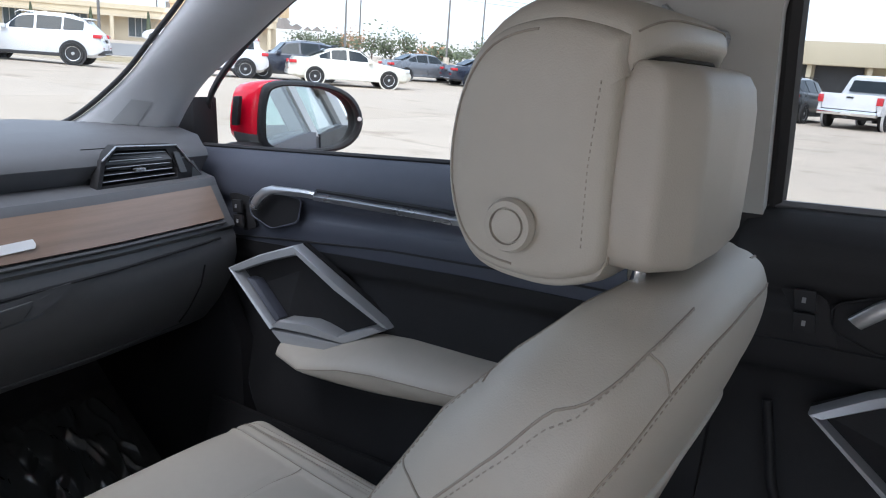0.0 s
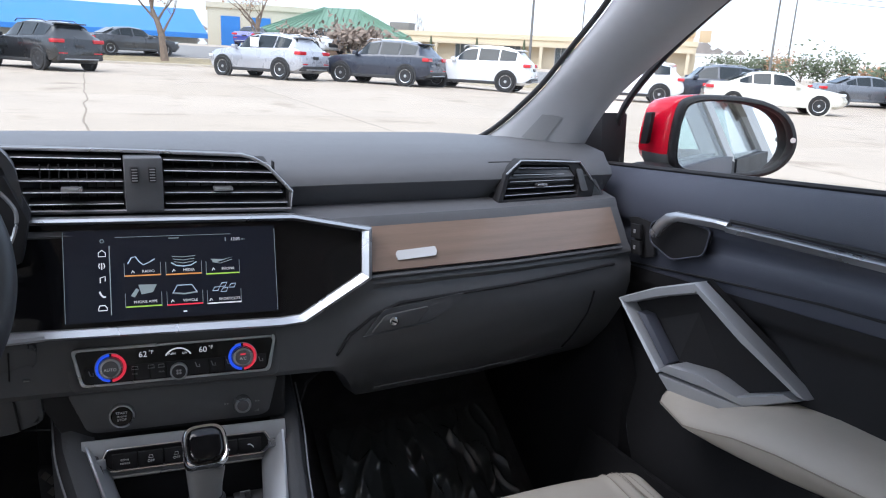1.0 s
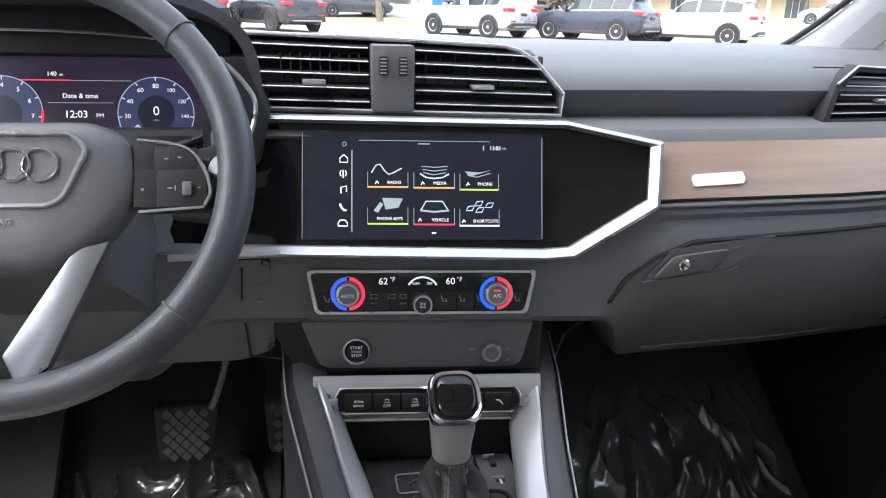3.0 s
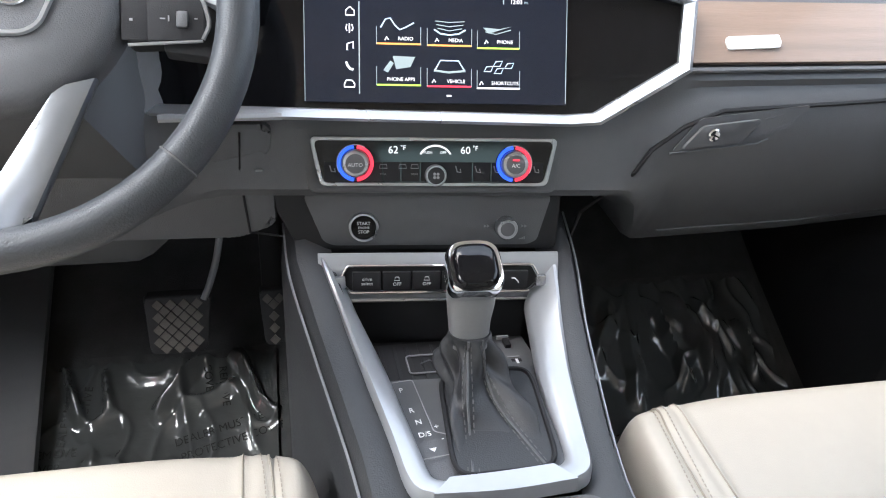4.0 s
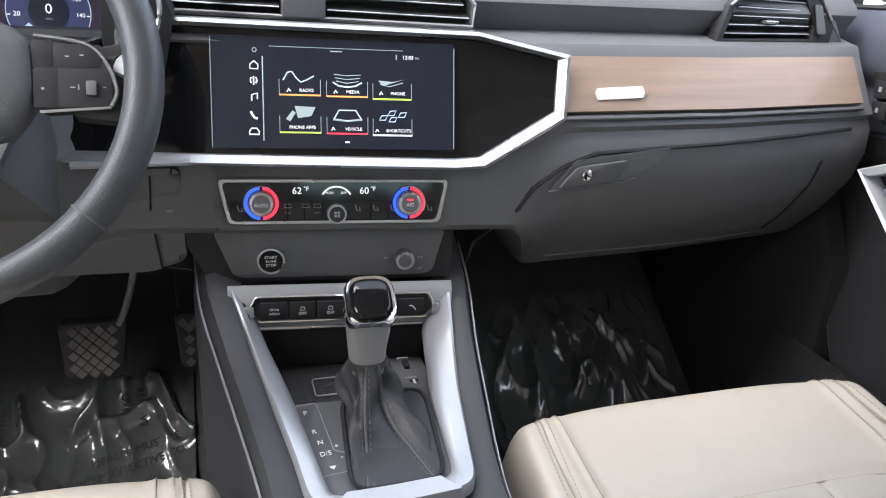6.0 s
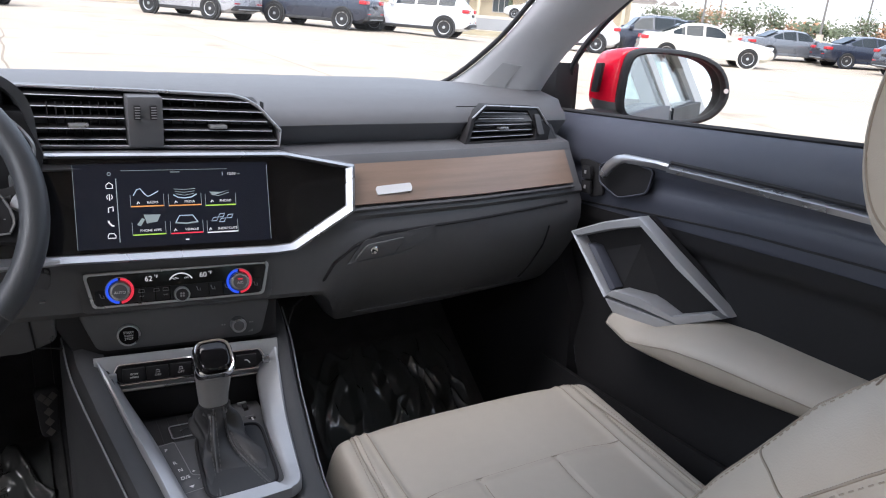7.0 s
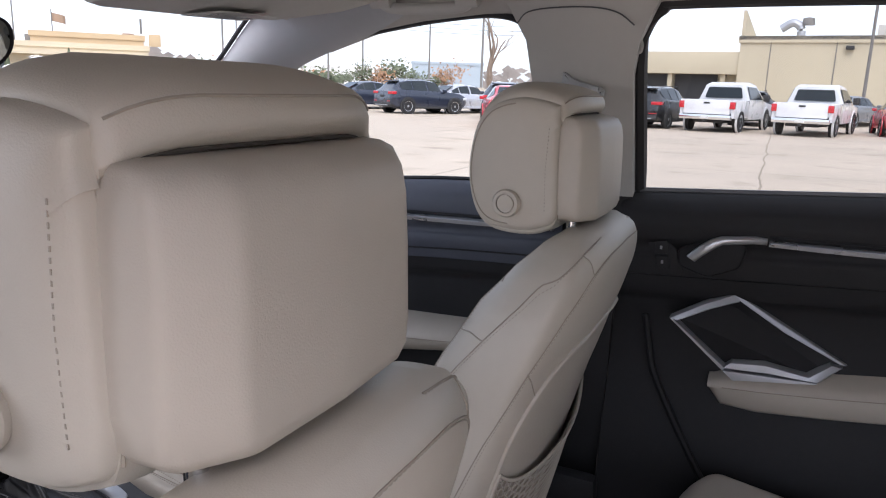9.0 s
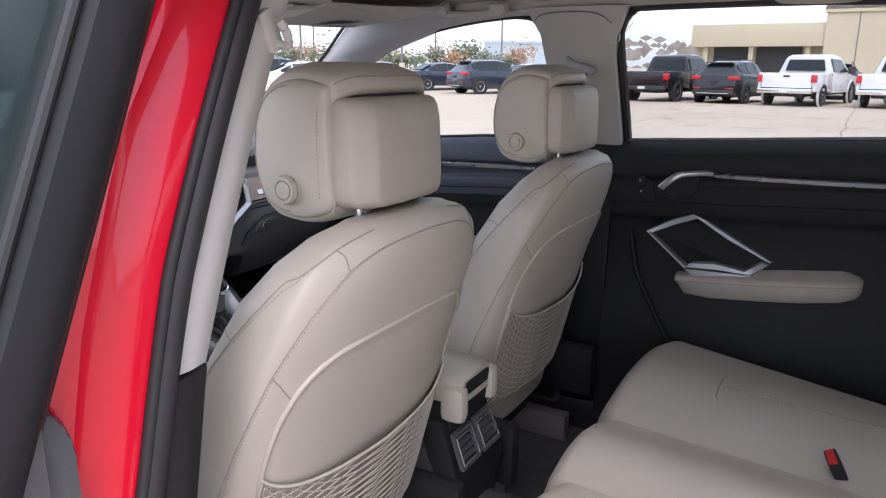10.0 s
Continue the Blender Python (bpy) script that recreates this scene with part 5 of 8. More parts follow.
def build_seat(name, label, driver=False):
    s = thing(name, label, "car seat", "front seats")
    nu, nv = 112, 110
    back = part("backrest", loft([[back_pt(i / nu, j / nv) for i in range(nu)] for j in range(nv + 1)]), LEATHER, s, "cream leather backrest with side bolsters", sharp=80)
    # seams over the bolsters and shoulders, each with its row of stitches
    def seam(uv, both=False, stitched=True, side=.008):
        for mirror in (False, True):
            pts = [Vector(((.5 - u) if mirror else u, v, 0)) for u, v in uv]
            run = smooth_path(pts, 8)
            part("seam", tube([back_pt(p.x, p.y, .0002) for p in run], .0009, 6), SEAM_SHADE, back)
            if stitched:
                for sg in ((-1, 1) if both else (1,)):
                    sg = -sg if mirror else sg
                    stitches([back_pt(p.x + side * sg, p.y, .0004) for p in run], back, step=.0052, length=.0028, r=.00055)
    seam([(.27, .995), (.335, .965), (.352, .90), (.362, .80), (.362, .68), (.357, .5), (.355, .2)], side=.011)
    seam([(.66, .990), (.60, .978), (.545, .957), (.50, .925), (.483, .855), (.462, .79), (.437, .70), (.412, .615), (.395, .5), (.385, .2)], side=.006)
    seam([(.75, .967), (.69, .955), (.645, .925), (.61, .865), (.572, .77), (.522, .6), (.507, .45), (.50, .2)])
    seam([(.362, .79), (.42, .803), (.464, .797)], stitched=False)
    seam([(.575, .968), (.615, .955), (.648, .928)], stitched=False)
    seam([(.560, .745), (.590, .722), (.622, .685)], stitched=False)
    part("seam", tube([back_pt(.12 + .26 * k / 16, .90 + .02 * math.sin(math.pi * k / 16), .0001) for k in range(17)], .0010, 5), SEAM_SHADE, back)
    for k in range(4):
        vv = .30 + .14 * k
        part("seam", tube([back_pt(.14 + .22 * q / 16, vv, .0001) for q in range(17)], .0011, 5), SEAM_SHADE, back)
    # rear panel: raised piping round the map pocket and the elastic net
    def rear(uu, vv, lift=0.002):
        return back_pt(.605 + .29 * uu, vv, lift)
    half = [(.03, .12), (.02, .435), (.01, .585), (.09, .690), (.23, .745), (.40, .765)]
    loop = [rear(a, b, .001) for a, b in half] + [rear(1 - a, b, .001) for a, b in half[::-1]]
    part("pocket_piping", tube(smooth_path(loop, 8), .0036, 8), LEATHER, back, sharp=80)
    part("rear_panel", sheet(lambda u, v: rear(.05 + .90 * u, .10 + .64 * v - .10 * (2 * u - 1) ** 4 * v, .0006 + .003 * math.sin(math.pi * u) ** .3 * math.sin(math.pi * min(1, v * 1.02)) ** .3), 24, 20), LEATHER_SIDE, back, "smooth cream rear panel of the backrest")
    net = []
    def hem_v(u):
        return .445 + .06 * abs(2 * u - 1) ** 2
    for k in range(30):
        w = (k + .5) / 30
        net.append(tube([rear(.06 + .88 * q / 40, .13 + (hem_v(q / 40) - .13) * w + .0050 * math.sin(q * 1.57 + math.pi * (k % 2)), .009 + .010 * math.sin(math.pi * q / 40)) for q in range(41)], .0011, 4))
    for q in range(21):
        uu = q / 20
        net.append(tube([rear(.06 + .88 * uu, .13 + (hem_v(uu) - .13) * k / 8, .008 + .010 * math.sin(math.pi * uu)) for k in range(9)], .0008, 4))
    # sheet in a darker tone paints the pocket's shade behind the net
    part("net_pocket_shade", sheet(lambda u, v: rear(.06 + .88 * u, .13 + (hem_v(u) - .13) * v, .005 + .009 * math.sin(math.pi * u)), 20, 10), SEAM_SHADE, back, "darker sheet standing for the shaded pocket behind the net")
    part("net_pocket", join(*net), LEATHER_SIDE, back, "elastic cream net pocket", sharp=80)
    part("net_hem", tube(smooth_path([rear(.04 + .92 * q / 16, hem_v(q / 16) + .004, .010 + .010 * math.sin(math.pi * q / 16)) for q in range(17)], 2), .0024, 6), LEATHER, back, sharp=80)
    for sg in (0, 1):
        part("net_hem", tube([rear(.04 + .92 * sg, .12 + .39 * k / 10, .009) for k in range(11)], .0022, 6), LEATHER, back, sharp=80)
    # cushion
    cu = part("cushion", sheet(cushion_pt, 120, 110, .05), LEATHER, s, "cream leather seat cushion", sharp=80)
    for x0, x1, sg in ((.112, .082, 1), (.888, .918, -1)):
        rows = [(x0 + (x1 - x0) * min(1, (1 - k / 50) / .45), .05 + .88 * k / 50) for k in range(51)]
        part("seam", tube([cushion_pt(u, v, .0006) for u, v in rows], .0010, 6), SEAM_SHADE, cu)
        for d in (-.013, .013):
            stitches([cushion_pt(u + d, v, .0008) for u, v in rows], cu, step=.0052, length=.0028, r=.00055)
    for u in (.149, .851):
        part("seam", tube([cushion_pt(u, .10 + .78 * k / 40, .0002) for k in range(41)], .0008, 5), SEAM_SHADE, cu)
    for u in (.374, .626):
        part("seam", tube([cushion_pt(u, .608 * k / 30, .0002) for k in range(31)], .0008, 5), SEAM_SHADE, cu)
    part("seam", tube(smooth_path([cushion_pt(.148 + .704 * k / 20, .612 - .05 * max(0, abs(k / 10 - 1) - .75), .0) for k in range(21)], 2), .0008, 5), SEAM_SHADE, cu)
    part("seat_base", box(-.22, .22, .16, .66, FLOOR + .06, .60, .03), PLASTIC_BLACK, s, "black seat frame shroud")
    part("side_shroud", box(-.262, -.225, .0, .66, .52, .655, .015), PLASTIC_BLACK, s)
    part("side_shroud", box(.225, .262, .0, .66, .52, .655, .015), PLASTIC_BLACK, s)
    for x in (-.2, .2):
        part("seat_rail", box(x - .02, x + .02, .05, .72, FLOOR, FLOOR + .07, .006), POLE, s)
    # head restraint
    body = [hr_ring(x * HR_HALF) for x in (-.93, -.85, -.75, -.6, -.4, -.2, 0, .2, .4, .6, .75, .85, .93)]
    ends = lambda s: [[Vector((hr_side(k, s), p.y, p.z)) for p in hr_ring(s * HR_HALF, k)] for o, k in HR_ENDS]
    hr = part("headrest", loft(ends(-1) + body + ends(1)[::-1]), LEATHER, s, "cream leather head restraint pad", sharp=80)
    top = [(p.x, p.y) for p in rounded([(-.106, .050, 0), (-.105, -.008, 0), (-.074, -.027, 0), (0, -.030, 0), (.074, -.027, 0), (.105, -.008, 0), (.106, .050, 0)], .006, 4)]
    rows = ((1.187, .84, .92), (1.190, .92, .97), (1.198, .985, 1), (1.215, 1.01, 1), (1.26, .995, .99), (1.290, .985, .97), (1.305, .975, .93), (1.3140, .96, .85), (1.3175, .94, .72), (1.3190, .88, .55), (1.3195, .4, .2))
    bl = loft([[Vector((q.x * kx, .045 + (q.y - .045) * ky, z)) for q in [Vector((*a, 0)) for a in top]] for z, kx, ky in rows])
    part("headrest_rear_shell", bl, LEATHER_SIDE, hr, "cream bevelled rear shell", sharp=60)
    for sg in (-1, 1):
        # curved seam on the end of the pad and the stitched flange beside the shell
        idx = [i for i, p in enumerate(hr_ring(sg * HR_HALF, .905)) if p.y > .072]
        part("seam", tube([Vector((hr_side(.905, sg) + sg * .0002, p.y, p.z)) for p in [hr_ring(sg * HR_HALF, .905)[i] for i in idx]], .0009, 5), SEAM_SHADE, hr)
        stitches([Vector((hr_side(.81, sg) + sg * .0004, .0330 - .002 * abs(k / 15 - 1), 1.198 + .108 * k / 30)) for k in range(31)], hr, step=.0046, length=.0024, r=.0005)
    lip = min(range(30), key=lambda i: abs(HR_SMOOTH[i][1] - 1.345) + 9 * max(0, HR_SMOOTH[i][0] - .02))
    part("seam", tube([hr_ring(x * HR_HALF)[lip] + Vector((0, -.0003, .0003)) for x in [-.9 + 1.8 * k / 24 for k in range(25)]], .0008, 5), SEAM_SHADE, hr)
    # dark tubes paint the shade beside the shell and under the pad's lip
    gap_shade = mat("painted_gap_shade", (.07, .06, .05), .9, vary=.1, scale=60)
    for sg in (-1, 1):
        part("recess_shade", tube(smooth_path([(sg * .1015, .0175, 1.190), (sg * .1020, .0180, 1.26), (sg * .0985, .0185, 1.305), (sg * .091, .0150, 1.3140)], 6), .0010, 6), SEAM_SHADE, hr, "dark line painted as the shade beside the shell")
    part("recess_shade", tube([(-.086 + .172 * k / 20, .0175 - .006 * (1 - abs(k / 10 - 1) ** 4), 1.3220 - .003 * abs(k / 10 - 1) ** 4) for k in range(21)], .0020, 6), gap_shade, hr)
    part("headrest_button_bezel", lathe([(.004, -.004), (.0175, -.004), (.0185, .0), (.0165, .0045), (.0125, .0048), (.012, .002), (.004, .002)], 28, pose(-.1215, .080, 1.208, 0, -90, 0)), LEATHER_SIDE, hr)
    part("headrest_button", lathe([(.003, 0), (.0112, 0), (.0108, .0045), (.003, .005)], 24, pose(-.1215, .080, 1.208, 0, -90, 0)), LEATHER, hr, "round cream release button")
    for x in (-.072, .072):
        part("headrest_post", tube([(x, .004, 1.13), (x * .98, .008, 1.20)], .0062, 12), CHROME, hr, "chrome post")
        part("post_collar", lathe([(.004, -.006), (.022, -.006), (.021, .001), (.015, .003), (.004, .003)], 24, pose(x, .004, 1.1595, -8, 0, 0)), LEATHER_SIDE, hr)
    return s


seat = build_seat("front_passenger_seat", "cream leather front seat with stitched bolsters and head restraint")
seat.matrix_basis = pose(SEATX["passenger"], 0, 0)
seat_d = copy_thing(seat, pose(SEATX["driver"], -.010, 0))
seat_d.name = "front_driver_seat"
for kid in seat_d.children:
    if kid.name.startswith(("backrest", "headrest")):
        kid.matrix_basis = Matrix.Translation((.024, 0, 0) if kid.name.startswith("back") else (.046, .006, 0)) @ kid.matrix_basis
tagged(seat_d, "cream leather front seat beside the steering wheel", "car seat", "front seats")


# rear bench: two outer places and a middle
def rear_pt(u, v, w, lift=0.0, taper=0.0):
    x = -1 + 2 * u
    e = abs(x)
    y = -1.02 + .84 * min(1, v / .82)
    z = .668 + .052 * min(1, v / .82) + .012 * math.cos(x * math.pi) - .05 * max(0, (e - .8) / .2) ** 2.5
    if v > .82:
        t = (v - .82) / .18
        y += .05 * math.sin(min(1, t * 1.3) * math.pi / 2)
        z -= .20 * t ** 1.9
    y -= .05 * max(0, e - .5) ** 2 * 4
    return Vector((w * x - taper * (1 - min(1, v / .82)) * max(0, x) ** 1.5, y, z + lift))


def rear_cushion(name, label, cx, w, tp=0.0):
    c = thing(name, label, "bench seat", "bench seats", m=pose(cx, 0, 0))
    cu = part("cushion", sheet(lambda u, v: rear_pt(u, v, w + .05, 0, tp), 60, 60, .06), LEATHER, c, sharp=80)
    if w > .2:
        loop = [rear_pt(.22, .0, w, .0005, tp), rear_pt(.22, .50, w, .0005, tp), rear_pt(.25, .60, w, .0005, tp), rear_pt(.33, .655, w, .0005, tp), rear_pt(.5, .665, w, .0005, tp), rear_pt(.67, .655, w, .0005, tp), rear_pt(.75, .60, w, .0005, tp), rear_pt(.78, .50, w, .0005, tp), rear_pt(.78, 0, w, .0005, tp)]
        part("seam", tube(smooth_path(loop, 6), .0016, 5), SEAM_SHADE, cu)
        part("seam", tube([rear_pt(.5, .66 * k / 12, w, .0005, tp) for k in range(13)], .0012, 5), SEAM_SHADE, cu)
    part("cushion_base", box(-w + .01, w - .01, -1.0, -.27, FLOOR, .59, .03), CARPET, c)
    bk = part("backrest", sheet(lambda u, v: Vector((w * (-1 + 2 * u), -.98 - .24 * v + .03 * math.sin(math.pi * u) ** .5, .66 + .58 * v - .03 * abs(2 * u - 1) ** 6)), 16, 20, -.10), LEATHER, c, sharp=80)
    return c


rear_cushion("bench_seat", "cream leather outer rear seat with panel seams", .395, .245, .20)
rear_cushion("middle_seat", "narrow cream leather middle rear seat", .035, .105)
rear_cushion("bench_seat", "cream leather outer rear seat next to the open door", -.335, .265)
buckle = thing("seat_belt_buckle", "black seat belt buckle with red release button", "belt buckle", m=pose(.215, -.575, .672, -30, -25, 25))
part("stalk", box(-.011, .011, -.004, .004, -.06, .02, .003), PLASTIC_BLACK, buckle)
part("buckle", box(-.017, .017, -.010, .010, .01, .075, .004), PLASTIC_BLACK, buckle)
part("release_button", box(-.014, .014, -.006, .007, .073, .079, .002), mat("red_button", (.45, .02, .02), .4), buckle, "red push button")


# ---- dashboard ----
STACK = pose(0, .800, 0, 0, 0, -5.7)        # centre stack, turned a little to the driver


def face_y(x):
    """Front of the shelf over the wood strip, across the car."""
    return interp([(-.80, .835), (-.25, .845), (-.15, .842), (.13, .826), (.24, .840), (.45, .852), (.66, .881), (.75, .90)], x)[0]


def dash_profile(x):
    f = face_y(x)
    lip = .885 + (f - .84) * .45
    side = max(0, (abs(x) - .5) / .22) ** 2
    right, left = min(1, max(0, (.255 - x) / .07)), min(1, max(0, (x + .29) / .10))
    c = right * right * (3 - 2 * right) * left * left * (3 - 2 * left)      # 1 over the centre stack
    q = .802 - .1 * x
    mid = [(q + .035, 1.068), (q + .030, 1.016), (q + .030, 1.011), (q + .028, 1.004), (q + .022, .985), (q + .009, .965), (q + .006, .950), (q + .001, .920), (q - .002, .902), (q + .004, .894), (q + .030, .888), (q + .05, .880), (q + .07, .87)]
    low = [(f - .004, 1.068), (f - .040, 1.016), (f - .046, 1.011), (f - .050, 1.004), (f - .045, .997), (f - .052, .985), (f - .055, .955), (f - .045, .915), (f - .010, .860), (f + .032, .812),
           (f + .045, .803), (f + .07, .800), (1.30, .86)]
    low = [(a[0] + (b[0] - a[0]) * c, a[1] + (b[1] - a[1]) * c) for a, b in zip(low, mid)]
    return [(1.34, 1.115), (1.24, 1.150 - .02 * side), (1.10, 1.160 - .012 * side), (.99, 1.158), (.935, 1.150), (lip + .018, 1.138), (lip + .004, 1.127), (lip, 1.117), (lip + .006, 1.108), (lip + .02, 1.087),
            (f + .018, 1.083), (f + .004, 1.081), (f, 1.076)] + low


dash = thing("dashboard", "dark grey soft dashboard with wood strip and silver trim", "dashboard")
xs = [-.73 + 1.425 * i / 96 for i in range(97)]
prof = [[Vector((x, y, z)) for y, z in dash_profile(x)] for x in xs]
top_n = 10
part("dash_top", loft([r[:top_n] for r in prof], closed=False), DASH, dash, "soft grey dash top pad", sharp=50)
part("dash_shelf", loft([r[top_n - 1:14] for r in prof], closed=False), DASH, dash, sharp=40)
part("dash_lower", loft([r[13:] for r in prof], closed=False), PLASTIC, dash, "dark lower dash and glove box panel", sharp=40)
part("dash_core", box(-.72, .69, .98, 1.30, .86, 1.10), PLASTIC_BLACK, dash)
part("airbag_mark", box(.452, .490, .9035, .9040, 1.1385, 1.1400, m=Matrix.Translation((0, -.0115, .0035))), PLASTIC_BLACK, dash)


def wood_f(u, v, off=0.0):
    x = .236 + .432 * u
    f = face_y(x)
    k = v
    return Vector((x, f - .004 - .036 * k - .004 - off, 1.0675 - .0505 * k))


part("wood_strip", sheet(lambda u, v: wood_f(u, v), 36, 6, .006), WOOD, dash, "open-pore brown wood inlay", sharp=60)
part("wood_edge", tube([(.235 + .435 * k / 30, face_y(.235 + .435 * k / 30) - .049, 1.0135) for k in range(31)], .0028, 6), PLASTIC, dash)
BP = Matrix.Translation(wood_f(.155, .62, .0075)) @ pose(0, 0, 0, 54, -2, 3)
part("badge", slab(rounded([(-.029, -.0065, 0), (.027, -.0065, 0), (.030, -.001, 0), (.029, .0065, 0), (-.027, .0065, 0), (-.030, .002, 0)], .0015, 2), (0, 0, .0022)), mat("pale_brushed_badge", (.74, .745, .75), .42, metal=.35, vary=.03, scale=30), dash, "small polished badge plate on the wood", m=BP)
# glove box: cut lines, handle recess and lock
def low_pt(x, z, off=.0):
    pr = dash_profile(x)[16:]
    for (y0, z0), (y1, z1) in zip(pr, pr[1:]):
        if z1 <= z <= z0:
            return Vector((x, y0 + (y1 - y0) * (z - z0) / (z1 - z0) - off, z))
    return Vector((x, pr[-2][0] - off, z))


part("glovebox_gap", tube([low_pt(.150, .815, .001), low_pt(.163, .86, .001), low_pt(.19, .918, .001), low_pt(.205, .940, .001), low_pt(.235, .962, .001), low_pt(.275, .976, .001)] + [low_pt(.275 + .38 * k / 12, .976 + .012 * k / 12, .001) for k in range(1, 13)], .0022, 6), PLASTIC_BLACK, dash)
part("glovebox_bottom_line", tube([low_pt(.27 + .36 * k / 12, .822, .0005) for k in range(13)], .0012, 6), PLASTIC, dash)
part("glovebox_end_gap", tube([low_pt(.615, .95 - .12 * k / 6, .001) for k in range(7)], .0016, 6), PLASTIC_BLACK, dash)
hp = rounded([low_pt(.224, .938, .002), low_pt(.250, .970, .002), low_pt(.372, .980, .002), low_pt(.352, .960, .002), low_pt(.315, .944, .002)], .006)
part("handle_recess", slab(hp, (0, -.002, 0)), PLASTIC, dash, "dark glove box handle recess")
hs = rounded([low_pt(.232, .941, .0045), low_pt(.252, .964, .0045), low_pt(.315, .969, .0045), low_pt(.297, .947, .0045)], .005)
part("finger_recess", slab([low_pt(.302, .947, .0036), low_pt(.322, .969, .0030), low_pt(.368, .978, .0026), low_pt(.346, .958, .0036)], (0, -.0012, 0), .0004), DASH, dash, "sloped finger recess")
part("glovebox_handle", slab(hs, (0, -.004, 0), .001), PLASTIC, dash)
part("handle_rim", tube([low_pt(.222, .9375, .005), low_pt(.318, .9435, .005), low_pt(.328, .948, .005)], .0010, 6), DASH, dash)
part("lock", lathe([(.001, -.001), (.0062, -.001), (.0062, .003), (.0048, .004), (.001, .0035)], 20, Matrix.Translation(low_pt(.262, .956, .0085)) @ pose(0, 0, 0, 90, 0, 0)), CHROME, dash, "chrome key lock")
part("lock_slot", box(-.004, .004, -.0006, .0006, 0, .0009, m=Matrix.Translation(low_pt(.262, .956, .0132)) @ pose(0, 0, 0, 90, 25, 0)), PLASTIC_BLACK, dash)


# round the display: black gloss panel in a silver frame
def st(x, z, off=0.0):
    p = STACK @ Vector((x, (z - .983) * .34 - off, z))
    p.y += max(0, x - .12) * .07
    return p


outer = [(-.255, 1.060), (-.160, 1.0955), (.140, 1.0935), (.239, 1.0745), (.235, 1.013), (.148, .968), (.120, .9665), (-.255, .9715)]
inner = [(-.252, 1.056), (-.157, 1.0885), (.138, 1.0865), (.2265, 1.0690), (.2235, 1.0195), (.142, .9765), (.115, .9750), (-.252, .9795)]
ridge = [((xo * .62 + xi * .38), (zo * .62 + zi * .38)) for (xo, zo), (xi, zi) in zip(outer, inner)]
part("display_frame", loft([[st(x, z, o) for x, z in row] for row, o in ((outer, -.004), (outer, .0085), (ridge, .0120), (inner, .0045), (inner, -.004))], cap=False), SILVER, dash, "satin silver display surround", sharp=25)
part("display_panel", slab([st(x, z, .0) for x, z in inner], (0, .02, 0)), GLOSS, dash, "piano black display panel")
SCR = STACK @ pose(0, .0165, 1.0315, 71.2, 0, 0)
mmi = part("touch_screen", box(-.1155, .1155, -.0515, .0515, -.003, .0025), SCREEN, dash, "lit dark touch screen", m=SCR)


def on_scr(px, py, z=.0029):
    return Matrix.Translation(((px - 780.5) * .000515, (221 - py) * .00051, z))


def bars(items, material, name="screen_line"):
    """Thin strips on the screen: x0, y0, x1, y1 in screen units."""
    for x0, y0, x1, y1 in items:
        a, b = on_scr(x0, y0).translation, on_scr(x1, y1).translation
        part(name, box(min(a.x, b.x), max(a.x, b.x), min(a.y, b.y), max(a.y, b.y), .0026, .0030), material, mmi)


def scr_line(pts, material, r=.0004, closed=False, name="screen_art"):
    return part(name, tube([on_scr(x, y).translation for x, y in pts], r, 4, closed=closed, flat=.4), material, mmi)


for txt, px, py, w in (("RADIO", 722, 215, 1), ("MEDIA", 807, 216, 1), ("PHONE", 892, 217, 1), ("PHONE APPS", 714, 283, 1), ("VEHICLE", 808, 285, 1), ("SHORTCUTS", 893, 287, 1)):
    words(txt, .0043, on_scr(px + 4, py), mmi, GLOW_WHITE, "screen_word")
words("12:03", .0050, on_scr(915, 149), mmi, GLOW_WHITE, "screen_word")
words("PM", .0030, on_scr(932, 150), mmi, GLOW_DIM, "screen_word")
bars([(677, 222, 752, 225), (763, 223, 838, 226)], GLOW_ORANGE)
bars([(848, 226, 921, 229), (677, 291, 752, 294)], GLOW_GREEN)
bars([(763, 292, 838, 295)], GLOW_RED)
bars([(848, 294, 923, 297), (796, 308, 804, 311)], GLOW_WHITE)
bars([(647, 155, 649, 308)], GLOW_DIM)
bars([(676.4, 195, 677.4, 225), (751, 195, 752, 225), (762, 196, 763, 226), (838, 196, 839, 226), (848, 198, 849, 228), (921, 198, 922, 228), (676.4, 262, 677.4, 293), (751, 262, 752, 293), (762, 263, 763, 294), (838, 263, 839, 294), (848, 265, 849, 296), (922, 265, 923, 296),
      (660, 136, 905, 137), (770, 141, 792, 143), (556.8, 122, 557.8, 321), (1003.5, 128, 1004.5, 320)], GLOW_DIM)
scr_line([(684, 197), (692, 183), (700, 181), (708, 193), (716, 200), (726, 196), (740, 188)], GLOW_PALE, .0006)
for k in range(3):
    scr_line([(776 + k * 2, 184 + k * 6), (800, 186 + k * 7), (826 - k * 2, 184 + k * 6)], GLOW_DIM)
scr_line([(774, 198), (785, 205), (800, 207), (816, 205), (828, 198)], GLOW_PALE, .0007)
part("screen_art", slab([on_scr(x, y).translation for x, y in ((858, 193), (868, 203), (908, 190), (886, 195))], (0, 0, .0003)), GLOW_DIM, mmi)
scr_line([(862, 200), (880, 204), (906, 196)], GLOW_DIM)
part("screen_art", slab([on_scr(x, y).translation for x, y in ((688, 268), (700, 252), (706, 256), (696, 272))], (0, 0, .0003)), GLOW_DIM, mmi)
part("screen_art", slab([on_scr(x, y).translation for x, y in ((704, 244), (742, 245), (734, 262), (710, 266))], (0, 0, .0003)), GLOW_DIM, mmi)
